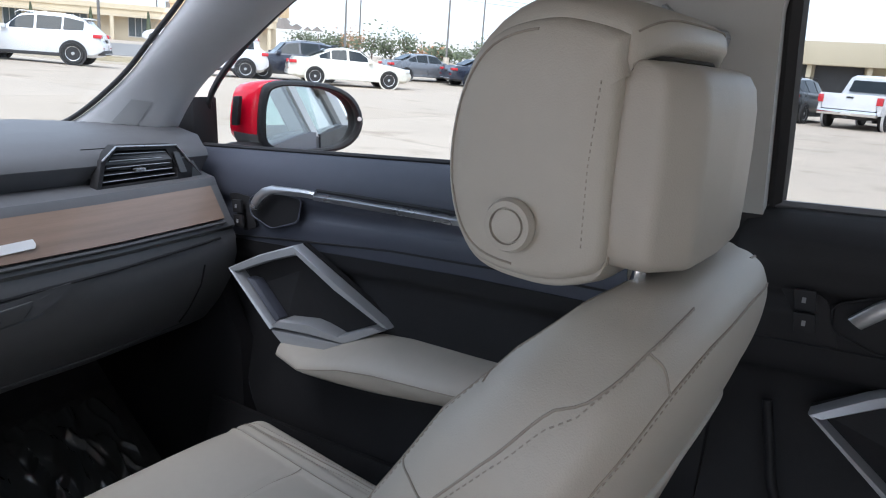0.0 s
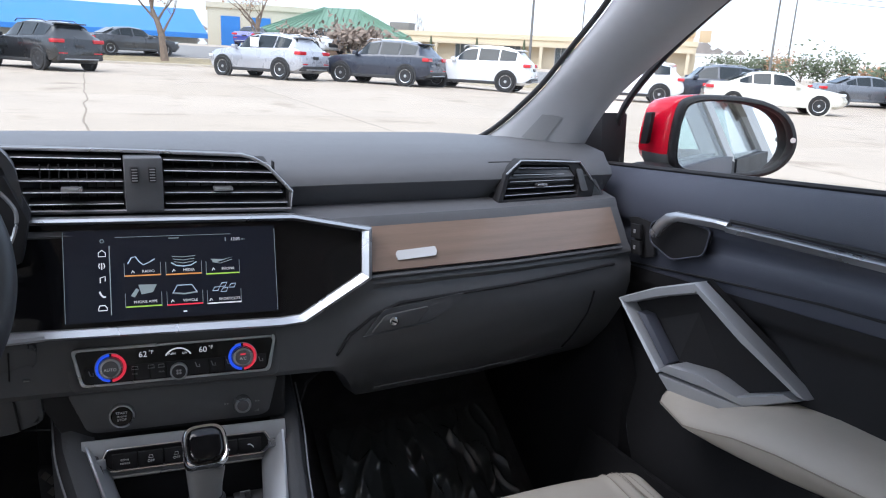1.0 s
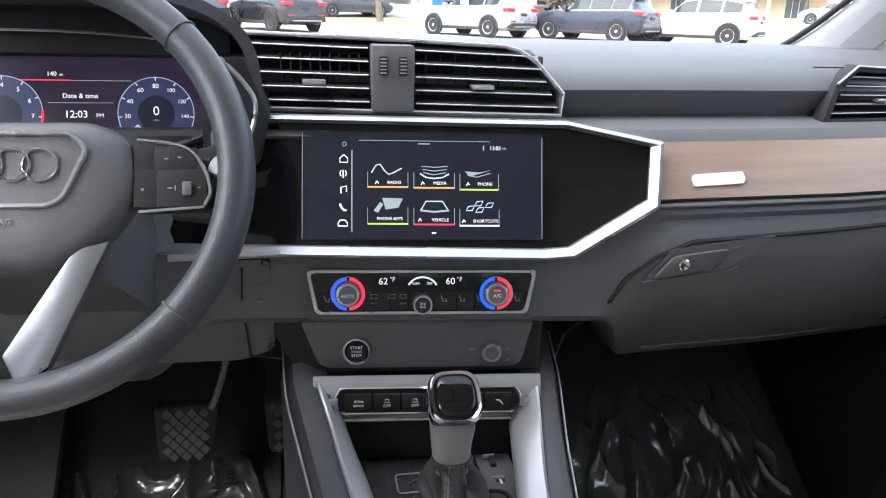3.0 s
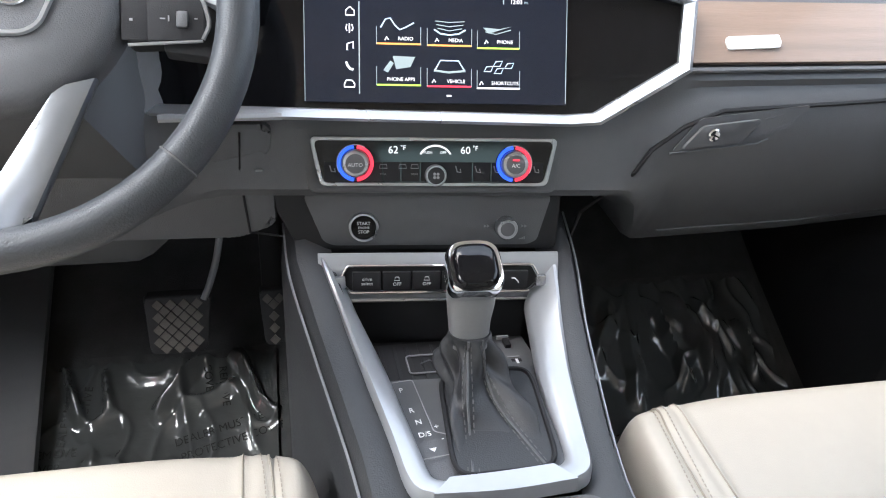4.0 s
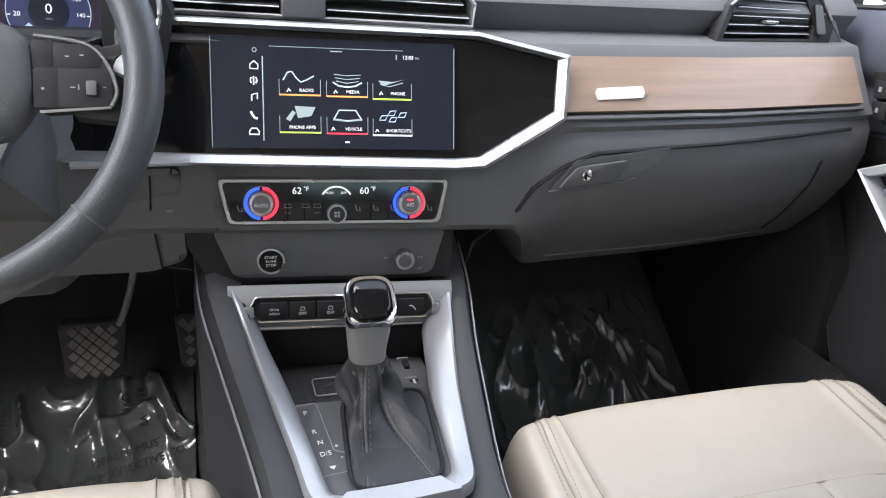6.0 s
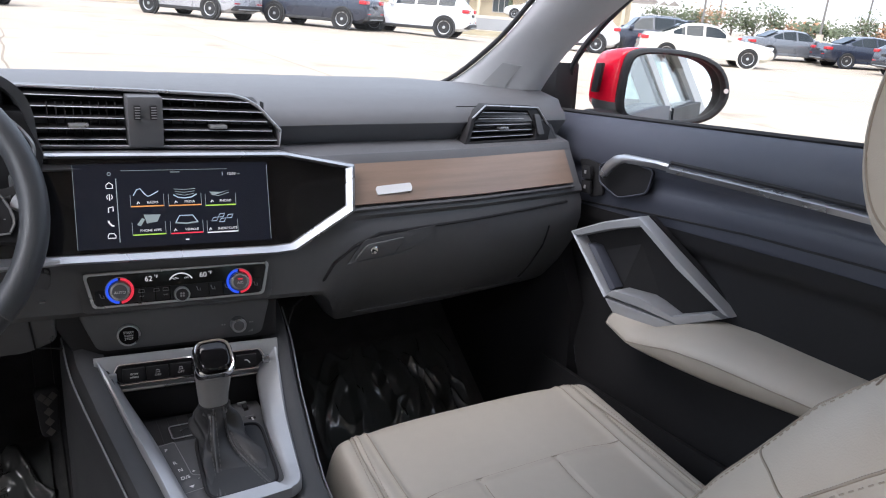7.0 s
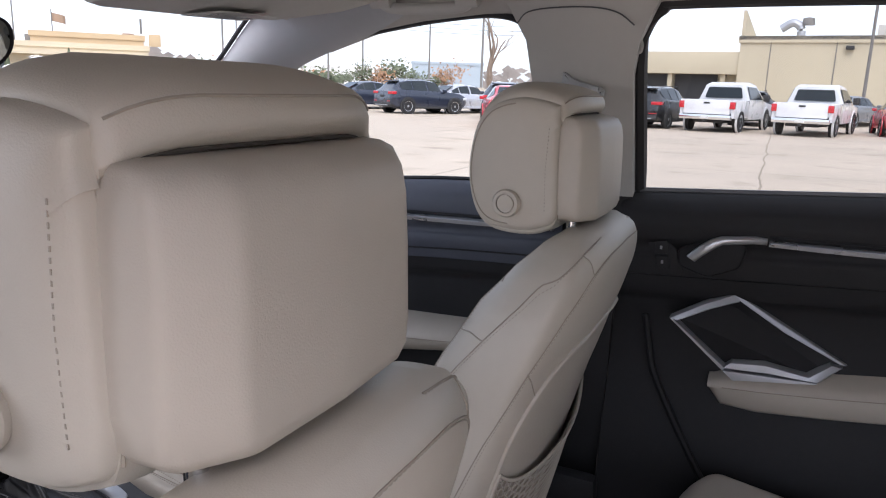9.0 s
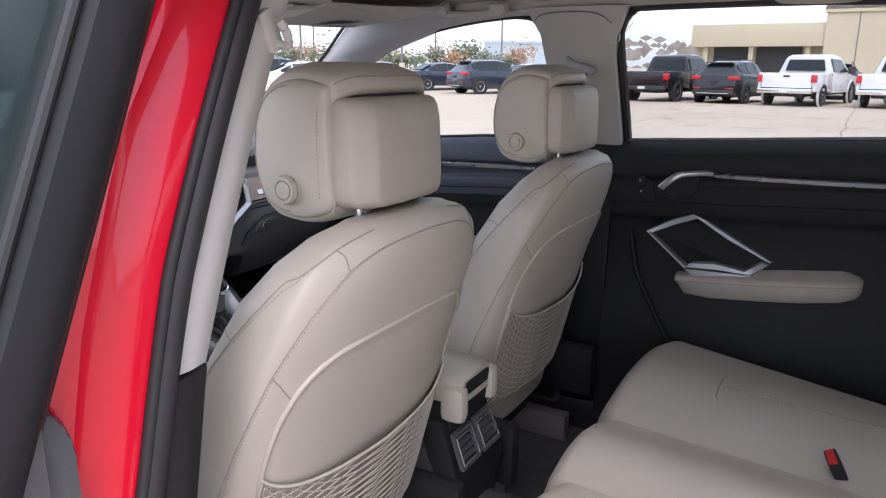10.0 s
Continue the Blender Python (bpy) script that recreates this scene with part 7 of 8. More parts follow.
# panel under it: start button and volume knob
LP = STACK @ pose(0, .012, .866, 84, 0, 0)
lower = thing("start_panel", "dark panel with start button and volume knob", "control panel", m=LP)
part("panel", slab(rounded([(-.158, .030, 0), (.126, .030, 0), (.124, -.029, 0), (-.126, -.029, 0)], .006), (0, 0, -.02), .002), PLASTIC_BLACK, lower)
part("panel_inset", slab(rounded([(-.122, .026, .0004), (.116, .026, .0004), (.104, -.020, .0004), (.094, -.024, .0004), (-.094, -.024, .0004), (-.104, -.020, .0004)], .006), (0, 0, .0014), .0005), PLASTIC, lower)
sb = part("start_button", lathe([(.001, .001), (.0118, .001), (.0118, .005), (.0108, .0058), (.001, .0056)], 32, pose(-.0655, -.005, .0005)), GLOSS, lower, "gloss black start button")
part("start_ring", lathe([(.0118, .001), (.0142, .001), (.0138, .0062), (.0122, .0066)], 36, pose(-.0655, -.005, .0005)), SILVER, sb, "silver ring")
for k, t in enumerate(("START", "ENGINE", "STOP")):
    words(t, .0044 if k != 1 else .0030, pose(-.0655, -.005 + (.0042, 0, -.0042)[k], .0064), sb, ICON)
vk = part("volume_knob", lathe([(.001, .001), (.0105, .001), (.0102, .012), (.0094, .0135), (.001, .0132)], 36, pose(.0720, -.005, .0005)), SILVER, lower, "knurled silver volume knob")
part("knob_cap", lathe([(.001, .0131), (.0070, .0131), (.0068, .0140), (.001, .0142)], 28, pose(.0720, -.005, .0005)), PLASTIC, vk)
for x in (.0535, .0905):
    for d in (-.0015, .0015):
        part("skip_mark", slab([(x + d - .0013, -.0065, .002), (x + d + .0013, -.005, .002), (x + d - .0013, -.0035, .002)], (0, 0, .0002)), DIM_ICON, lower)
for k in range(4):
    part("volume_mark", box(.086 + k * .0016, .0871 + k * .0016, -.0185, -.0178 + k * .0008, .002, .0022), DIM_ICON, lower)


# ---- centre console ----
def con_z(y):
    return interp([(-.2, .735), (.46, .738), (.575, .750), (.62, .758), (.70, .772), (.78, .785), (.80, .80)], y)[0]


console = thing("centre_console", "dark grained centre console with silver gear surround", "console")
SEC = [  # y, left x, right x, top z
    (.90, -.130, .150, .872), (.86, -.132, .146, .866), (.80, -.128, .141, .838), (.74, -.113, .132, .802), (.68, -.099, .124, .776), (.62, -.087, .115, .757), (.57, -.081, .110, .745), (.50, -.081, .110, .738), (.42, -.081, .109, .735), (.30, -.081, .108, .735), (.12, -.081, .105, .735), (.06, -.080, .10, .70)]
CSEC = [[Vector((xl - .012, y, FLOOR)), Vector((xl - .012, y, z - .06)), Vector((xl - .004, y, z - .012)), Vector((xl, y, z - .002)), Vector((xl + .010, y, z)), Vector((xl + .034, y, z - .010)),
         Vector((xr - .034, y, z - .010)), Vector((xr - .010, y, z)), Vector((xr, y, z - .002)), Vector((xr + .004, y, z - .012)), Vector((xr + .012, y, z - .06)), Vector((xr + .012, y, FLOOR))] for y, xl, xr, z in SEC]
part("console_body", loft([s[:6] for s in CSEC], closed=False), CONSOLE, console, "leather-grained console side", sharp=50)
part("console_body", loft([s[6:] for s in CSEC], closed=False), CONSOLE, console, "leather-grained console side", sharp=50)
for i, k in ((2, -1), (9, 1)):
    part("console_trim_line", tube(smooth_path([s[i] + Vector((k * .004, 0, -.004)) for s in CSEC[1:8]], 4), .0012, 5), SILVER_PAINT, console)
part("console_core", box(-.08, .10, .08, .44, FLOOR, .66), PLASTIC_BLACK, console)
part("console_front_wall", box(-.12, .12, .82, .86, FLOOR, .84), PLASTIC_BLACK, console)


# silver surround: band over the tray and the two rails that sweep down round the gear plate
LO = [(-.107, .803, .842), (-.101, .782, .828), (-.093, .754, .812), (-.085, .720, .796), (-.077, .687, .783), (-.064, .628, .763), (-.058, .590, .7545), (-.051, .575, .752), (-.040, .569, .751)]
LI = [(-.078, .794, .793), (-.073, .765, .789), (-.067, .737, .785), (-.061, .710, .780), (-.056, .685, .775), (-.045, .623, .762), (-.040, .594, .7565), (-.036, .584, .755), (-.026, .580, .7545)]
RO = [(.119, .785, .838), (.115, .757, .820), (.110, .728, .801), (.105, .700, .788), (.100, .670, .776), (.092, .612, .759), (.088, .586, .754), (.082, .574, .752), (.070, .568, .751)]
RI = [(.090, .776, .792), (.085, .748, .787), (.080, .720, .782), (.076, .695, .777), (.073, .670, .772), (.071, .618, .760), (.069, .596, .7565), (.065, .587, .755), (.055, .582, .7545)]


def rail(o, i):
    o, i = smooth_path(o, 4), smooth_path(i, 4)
    rings = []
    for a, b in zip(o, i):
        up = Vector((0, 0, .0035))
        rings.append([a - up * 3, a - up * .2, a.lerp(b, .10) + up * .7, a.lerp(b, .62) + up * .9, a.lerp(b, .90) + up * .2, b - up * .6, b - up * 3])
    return loft(rings)


surround = part("gear_surround", rail(LO, LI), SILVER_PAINT, console, "satin silver gear surround", sharp=40)
part("surround_rail", rail([Vector(p) for p in RO], [Vector(p) for p in RI]), SILVER_PAINT, surround, sharp=40)
part("surround_foot", loft([[a + Vector((0, 0, -.01)), a + Vector((0, 0, .003)), b + Vector((0, 0, .0035)), b + Vector((0, 0, -.01))] for a, b in zip(smooth_path([LO[-1], (.015, .566, .750), RO[-1]], 6), smooth_path([LI[-1], (.012, .580, .7545), RI[-1]], 6))]), SILVER_PAINT, surround, sharp=40)


def band_pt(u, z, off=0.0):
    x = -.109 + .229 * u
    return Vector((x, .801 - .1 * (x + .109) - off - .006 * math.sin(math.pi * (z - .792) / .05), z))


part("surround_band", sheet(lambda u, v: band_pt(u, .792 + .050 * v), 20, 8, .006), SILVER_PAINT, surround, sharp=40)
part("band_lip", tube([band_pt(k / 20, .7925, .001) for k in range(2, 19)], .002, 6), SILVER, surround)
kb = part("button_bar", slab(rounded([band_pt(.13, .807, .004), band_pt(.87, .807, .004), band_pt(.91, .818, .004), band_pt(.88, .831, .004), band_pt(.12, .831, .004), band_pt(.09, .818, .004)], .003), (0, .004, 0)), PLASTIC_BLACK, console, "row of black push buttons")
part("bar_rim", tube(rounded([band_pt(.125, .805, .005), band_pt(.875, .805, .005), band_pt(.92, .818, .005), band_pt(.885, .833, .005), band_pt(.115, .833, .005), band_pt(.08, .818, .005)], .003), .0013, 6, closed=True), CHROME, kb)
for s in (.085, .915):
    part("bar_end", slab([band_pt(s - .022, .813, .005), band_pt(s + .022, .813, .005), band_pt(s + .020, .824, .005), band_pt(s - .020, .824, .005)], (0, -.005, 0), .001), SILVER, kb)
BM = STACK @ pose(0, 0, 0, 90, 0, 0)
for k in range(6):
    u0, u1 = .135 + .122 * k, .135 + .122 * (k + 1) - .008
    key = part("button", slab([band_pt(u0, .8095, .006), band_pt(u1, .8095, .006), band_pt(u1, .8285, .006), band_pt(u0, .8285, .006)], (0, -.0035, 0), .0008), PLASTIC_BLACK, kb)
    c = band_pt((u0 + u1) / 2, .820, .0100)
    fm = Matrix.Translation(c) @ pose(0, 0, 0, 90, 0, -5.7)
    if k == 0:
        words("drive", .0046, fm @ pose(0, .0024, 0), key, ICON)
        words("select", .0046, fm @ pose(0, -.0022, 0), key, ICON)
    elif k in (1, 2):
        words("OFF", .0046, fm @ pose(0, -.0030, 0), key, ICON)
        part("button_icon", tube([fm @ Vector(p) for p in ((-.0025, .001, 0), (-.0015, .0045, 0), (.0015, .0045, 0), (.0025, .001, 0))], .0004, 4, closed=True), ICON, key)
    elif k == 3:
        part("hazard_triangle", slab([fm @ Vector(p) for p in ((-.0058, -.004, 0), (.0058, -.004, 0), (0, .0055, 0))], (0, -.0004, 0)), mat("red_hazard_mark", (.62, .10, .09), .5), key, "red hazard triangle")
    else:
        part("button_icon", tube([fm @ Vector(p) for p in ((-.003, .002, 0), (0, .002, 0), (.003, -.001, 0), (.004, -.003, 0))], .0006, 4), ICON, key)

# tray with ribbed rubber mat, gear plate
part("tray_floor", slab([(-.075, .80, .742), (.092, .785, .742), (.088, .69, .735), (-.072, .70, .735)], (0, 0, -.006)), PLASTIC_BLACK, console)
part("tray_back", slab([(-.077, .805, .742), (.094, .790, .742), (.094, .786, .79), (-.077, .801, .79)], (0, .004, 0)), PLASTIC_BLACK, console)
part("tray_side", slab([(-.079, .80, .735), (-.073, .69, .73), (-.072, .69, .775), (-.078, .80, .79)], (-.004, 0, 0)), PLASTIC_BLACK, console)
usb = part("socket_panel", slab([(.056, .785, .744), (.092, .782, .744), (.087, .690, .757), (.052, .693, .757)], (0, 0, .004), .001), PLASTIC, console, "grey panel with two sockets")
for y, w in ((.760, .0028), (.722, .0048)):
    part("socket", box(.0695 - w, .0695 + w, y - .0065, y + .0065, .7525, .7565), PLASTIC_BLACK, usb)
    part("socket_mark", box(.062, .074, y + .0095, y + .0115, .7525, .7565), DIM_ICON, usb)
part("socket_tongue", box(.0683, .0707, .7165, .7275, .7550, .7570), ICON, usb)
mat_t = part("tray_mat", box(-.058, .046, .705, .792, .7385, .7425, .001), RUBBER, console, "ribbed black rubber charging mat")
for k in range(8):
    x = -.052 + .0128 * k
    part("mat_rib", box(x - .0018, x + .0018, .708, .788, .742, .7442, .0004), RUBBER, mat_t)
part("charge_mark", tube(rounded([(-.030, .735, .7448), (.012, .735, .7448), (.012, .765, .7448), (-.030, .765, .7448)], .004), .0009, 5, closed=True), DIM_ICON, mat_t)
part("charge_mark", tube([(-.018, .75, .7448), (-.008, .756, .7448), (.0, .745, .7448), (.004, .756, .7448)], .0007, 5), PLASTIC, mat_t)
plate = part("gear_plate", slab([(-.070, .700, .7635), (.086, .692, .7635), (.083, .66, .7600), (.072, .586, .7505), (-.044, .584, .7505), (-.060, .655, .7595)], (0, 0, -.012)), PLASTIC, console, "flat grey gear plate")
GP = pose(-.0395, .640, .7600, 7.5, 0, 7)
part("shift_outline", tube(rounded([(-.013, .052, .001), (.010, .052, .001), (.010, -.010, .001), (.020, -.016, .001), (.020, -.036, .001), (-.013, -.036, .001)], .003), .0005, 4, closed=True), DIM_ICON, plate, m=GP)
for t, x, y in (("P", -.003, .041), ("R", -.001, .016), ("N", .001, .002), ("D/S", .002, -.012), ("+", .0135, -.006), ("-", .0145, -.019)):
    words(t, .0072, GP @ pose(x, y, .0012), plate, ICON)
part("drop_mark", slab([(.001, -.027, .0011), (.007, -.027, .0011), (.004, -.031, .0011)], (0, 0, .0002)), ICON, plate, m=GP)

# gear lever
lever = thing("gear_lever", "chrome and black gear selector with leather boot", "gear lever")
KNOBC = Vector((.013, .698, .862))
KT = Matrix.Translation(KNOBC) @ pose(0, 0, 0, 38, 0, 0)      # the knob leans back to the driver
def knob_ring(z, w, d, dy):
    return [KT @ Vector((w * spow(math.cos(a), .60), d * spow(math.sin(a), .60) + dy, z)) for a in [2 * math.pi * k / 36 for k in range(36)]]


part("knob", loft([knob_ring(*r) for r in ((-.014, .0196, .0190, .002), (-.008, .0212, .0214, .001), (.000, .0230, .0236, 0), (.010, .0236, .0246, 0), (.017, .0230, .0242, .0), (.0195, .0214, .0228, .0), (.0185, .0196, .0208, 0), (.0180, .0100, .0100, 0))]), CHROME, lever, "chrome selector knob", sharp=60)
part("knob_inlay", loft([knob_ring(*r) for r in ((.0150, .0194, .0206, 0), (.0190, .0190, .0202, .0), (.0215, .0176, .0188, .0), (.0232, .0140, .0150, 0), (.0238, .0060, .0060, 0))]), GLOSS, lever, "gloss black knob top", sharp=60)
part("lever_neck", loft([[Vector((x + w * spow(math.cos(a), .8), y + w * .95 * spow(math.sin(a), .8), z)) for a in [2 * math.pi * k / 28 for k in range(28)]] for x, y, z, w in ((.013, .698, .862, .0190), (.013, .697, .853, .0208), (.013, .696, .842, .0202), (.012, .694, .826, .0180), (.012, .692, .812, .0168), (.012, .691, .802, .0165))]), mat("smooth_grey_grip", (.20, .20, .205), .45, vary=.08, scale=30, grain=.3, grain_scale=900), lever, "smooth grey grip", sharp=60)


def boot_pt(a, v, lift=0.0):
    """Folded leather boot from the collar (v=0) down to its square base (v=1)."""
    e = max(0.0, (v - .10) / .90) ** 2.0
    r = .0178 + .004 * v
    top = Vector((.012 + r * math.cos(a), .690 + r * math.sin(a), .814 - .056 * v))
    bx, by = spow(math.cos(a), .30), spow(math.sin(a), .30)
    base = Vector((.024 + .040 * bx + .004 * by, .637 + .053 * by, .7625 + .009 * by))
    p = top.lerp(base, e)
    sw = math.sin(math.pi * min(1, v * 1.02)) ** 1.3
    fold = .0075 * sw * math.sin(4 * a + 5 * v + .6) + .0045 * sw * math.sin(7 * a - 9 * v) + .005 * sw * noise.noise(Vector((math.cos(a) * 2.2, math.sin(a) * 2.2, v * 4)))
    fold += .010 * math.exp(-((a - 5.9) / .35) ** 2) * math.exp(-((v - .72) / .14) ** 2)
    d = Vector((math.cos(a), math.sin(a), .35)).normalized()
    return p + d * (fold + lift)


part("boot", loft([[boot_pt(2 * math.pi * i / 96, j / 36) for i in range(96)] for j in range(37)]), BOOT_LEATHER, lever, "creased grey leather boot", sharp=80)
for a in (-1.85, -1.15):
    part("boot_seam", tube([boot_pt(a, k / 20, .0006) for k in range(21)], .0012, 5), PLASTIC, lever)
    for da in (-.14, .14):
        stitches([boot_pt(a + da, k / 40, .0009) for k in range(41)], lever, DARK_THREAD, .0062, .0038, .0006)
part("boot_frame", tube([boot_pt(2 * math.pi * k / 48, 1.0, .001) for k in range(48)], .0022, 6, closed=True), PLASTIC_BLACK, lever)

# parking brake switch and cup holder
pb = part("brake_recess", slab(rounded([(-.058, .563, .7395), (-.012, .563, .7395), (-.012, .40, .7375), (-.058, .40, .7375)], .008), (0, 0, -.004)), PLASTIC_BLACK, console)
part("recess_rim", tube(rounded([(-.061, .566, .742), (-.010, .566, .742), (-.010, .40, .739), (-.061, .40, .739)], .010), .0028, 6, closed=True), PLASTIC, console, sharp=70)
sw = part("parking_brake_switch", slab([(-.0545, .528, .745), (-.0165, .528, .745), (-.0165, .500, .7395), (-.0545, .500, .7395)], (0, 0, -.006), .0012), PLASTIC, console, "grey parking brake switch")
part("switch_edge", slab([(-.0545, .5345, .7475), (-.0165, .5345, .7475), (-.0165, .5275, .7455), (-.0545, .5275, .7455)], (0, 0, -.004), .001), SILVER, sw, "silver switch edge")
words("(P)", .0085, pose(-.0355, .513, .7435, 11, 0, 0), sw, ICON)
part("lower_switch", slab([(-.0545, .498, .7395), (-.0165, .498, .7395), (-.0165, .41, .7375), (-.0545, .41, .7375)], (0, 0, -.006), .0012), PLASTIC, console)
part("console_bridge", slab([(-.008, .57, .742), (.0, .57, .742), (.0, .40, .738), (-.008, .40, .738)], (0, 0, -.03), .002), PLASTIC, console)
part("cup_plate", ring_panel([Vector((.046 + .043 * spow(math.cos(a), .35), .487 + .070 * spow(math.sin(a), .35), .722)) for a in [2 * math.pi * k / 40 for k in range(40)]], [Vector((.047 + .0375 * math.cos(a), .492 + .0375 * math.sin(a), .722)) for a in [2 * math.pi * k / 40 for k in range(40)]], (0, 0, -.006)), PLASTIC, console, "grey cup holder plate")
part("cup_well", lathe([(.0376, .722), (.0365, .665), (.034, .640), (.001, .638), (.001, .635), (.0385, .635), (.0385, .720)], 40, pose(.047, .492, 0)), PLASTIC_BLACK, console, "deep black cup well")
part("cup_clip", box(.0445, .0505, .5235, .5285, .66, .716, .0015), PLASTIC, console)
part("cup_wall", ring_panel([Vector((.046 + .047 * spow(math.cos(a), .3), .487 + .080 * spow(math.sin(a), .3), .7395)) for a in [2 * math.pi * k / 40 for k in range(40)]], [Vector((.046 + .0425 * spow(math.cos(a), .3), .487 + .0715 * spow(math.sin(a), .3), .7355)) for a in [2 * math.pi * k / 40 for k in range(40)]], (0, 0, -.022), .002), PLASTIC, console)
part("cup_chrome", tube([(.0885, .556, .7375), (.0895, .49, .7375), (.0895, .42, .7365)], .0014, 6), CHROME, console)
part("tunnel_top", slab([(-.07, .40, .735), (.098, .40, .735), (.096, .08, .735), (-.07, .08, .735)], (0, 0, -.02), .004), PLASTIC, console)

# armrest box between the seats and the rear outlets
arm = thing("armrest", "cream padded armrest lid on the console", "armrest")
part("lid", loft([[Vector((x * w, y, z + h)) for x, z in ((-.068, 0), (-.072, .02), (-.060, .042), (0, .047), (.060, .042), (.072, .02), (.068, 0))] for y, w, h in ((.34, .85, .775), (.325, .97, .775), (.20, 1, .778), (.08, 1, .780), (.04, .97, .779), (.022, .85, .776))]), LEATHER, arm, "cream leather lid", sharp=60)
part("box", box(-.064, .064, .04, .32, .72, .786, .008), PLASTIC_BLACK, arm)
part("hinge_cover", slab(rounded([(-.045, .018, .815), (.045, .018, .815), (.05, .030, .735), (-.05, .030, .735)], .008), (0, .03, 0), .004), PLASTIC_BLACK, arm, "black hinge cover")
part("cheek", box(-.075, -.045, .012, .06, .745, .812, .014), LEATHER, arm)
part("cheek", box(.045, .075, .012, .06, .745, .812, .014), LEATHER, arm)
rv = thing("rear_air_outlet", "rear console face with two air vents", "air vent", "air vents")
part("face", slab(rounded([(-.085, .05, .745), (.085, .05, .745), (.092, .005, .62), (.092, .04, .45), (-.092, .04, .45), (-.092, .005, .62)], .01), (0, .05, 0), .006), PLASTIC_BLACK, rv)
for s in (-1, 1):
    part("outlet_frame", ring_panel([(s * .006, .038, .722), (s * .072, .038, .722), (s * .076, .014, .660), (s * .006, .014, .660)], [(s * .010, .0365, .717), (s * .067, .0365, .717), (s * .070, .0155, .665), (s * .010, .0155, .665)], (0, -.008, 0)), PLASTIC, rv)
    part("outlet_chrome", tube([(s * .010, .026, .714), (s * .067, .026, .714), (s * .070, .008, .668), (s * .010, .008, .668)], .0016, 6, closed=True), SILVER, rv)
    for k in range(4):
        z = .673 + k * .012
        part("outlet_blade", box(s * .011 if s > 0 else -.068, .068 if s > 0 else -.011, .012 + k * .005, .024 + k * .005, z, z + .0018), PLASTIC, rv)

# pedals and dead pedal
def pad(name, x0, x1, label, z0=.520, z1=.600, y0=1.075, y1=1.115):
    p = thing(name, label, "pedal", "pedals")
    pl = part("pad", slab(rounded([(x0 + .006, y0, z0), (x1 - .008, y0, z0), (x1, y1, z1), (x0, y1, z1)], .008), (0, .012, .004), .003), RUBBER, p, "black pedal pad")
    wide, tall = x1 - x0, math.hypot(y1 - y0, z1 - z0)
    up = Vector((0, y1 - y0, z1 - z0)).normalized()
    rx = Vector((1, 0, 0))
    cell = .0158
    stud = slab([rx * .0069, up * .0069, rx * -.0069, up * -.0069], (0, -.0028, .001))
    mesh = None
    for j in range(int(2 * tall / cell)):
        v = (j + 1) * cell / 2
        edge = .009 + .007 * (1 - v / tall)
        for i in range(-4, 5):
            x = (x0 + x1) / 2 + (i + (.5 if j % 2 else 0)) * cell
            if v > tall - .006 or x < x0 + edge or x > x1 - edge:
                continue
            c = Vector((x, y0, z0)) + up * v
            if mesh is None:
                first = part("tread_stud", stud, PEDAL, pl)
                mesh = first.data
                first.location = c
            else:
                ob = new("tread_stud", mesh)
                ob.parent, ob.location = pl, c
    return p


br = pad("brake_pedal", -.319, -.236, "worn rubber brake pedal with diamond tread", .619, .688, 1.006, 1.030)
part("pedal_arm", tube(smooth_path([(-.246, 1.030, .682), (-.237, 1.034, .702), (-.224, 1.036, .745), (-.216, 1.05, .80)], 4), .0045, 8), SILVER_PAINT, br, "bare metal pedal arm")
ac = pad("accelerator_pedal", -.180, -.142, "narrow rubber accelerator pedal", .604, .674, 1.034, 1.060)
part("pedal_arm", box(-.176, -.148, 1.066, 1.09, .60, .80, .006), PLASTIC_BLACK, ac)
fr_ = thing("foot_rest", "ribbed grey driver's foot rest", "foot rest")
part("rest", slab([(-.62, 1.00, .455), (-.47, 1.00, .455), (-.47, 1.22, .66), (-.62, 1.22, .66)], (0, -.012, .012), .004), PLASTIC, fr_)
for k in range(14):
    t = k / 14
    part("rib", box(-.615, -.475, -.002, .003, 0, .004, m=pose(0, 1.0 + .21 * t, .472 + .195 * t, 43, 0, 0)), PEDAL, fr_)


# protective plastic films over the floor mats
FILM = bpy.data.materials.new("clear_protective_film")
FILM.use_nodes = True
fn, fl = FILM.node_tree.nodes, FILM.node_tree.links
fb = fn["Principled BSDF"]
fb.inputs["Base Color"].default_value = (.115, .122, .122, 1)
fb.inputs["Roughness"].default_value = .16
fb.inputs["Specular IOR Level"].default_value = 1.0
fb.inputs["Coat Weight"].default_value, fb.inputs["Coat Roughness"].default_value = 1.0, .04
fno, fbu = fn.new("ShaderNodeTexNoise"), fn.new("ShaderNodeBump")
fno.inputs["Scale"].default_value = 16
fbu.inputs["Strength"].default_value, fbu.inputs["Distance"].default_value = .10, .01
fl.new(fno.outputs["Fac"], fbu.inputs["Height"])
fl.new(fbu.outputs["Normal"], fb.inputs["Normal"])
MATCLOTH = mat("black_floor_mat", (.085, .086, .087), .9, vary=.3, scale=40, grain=1.0, grain_scale=500)


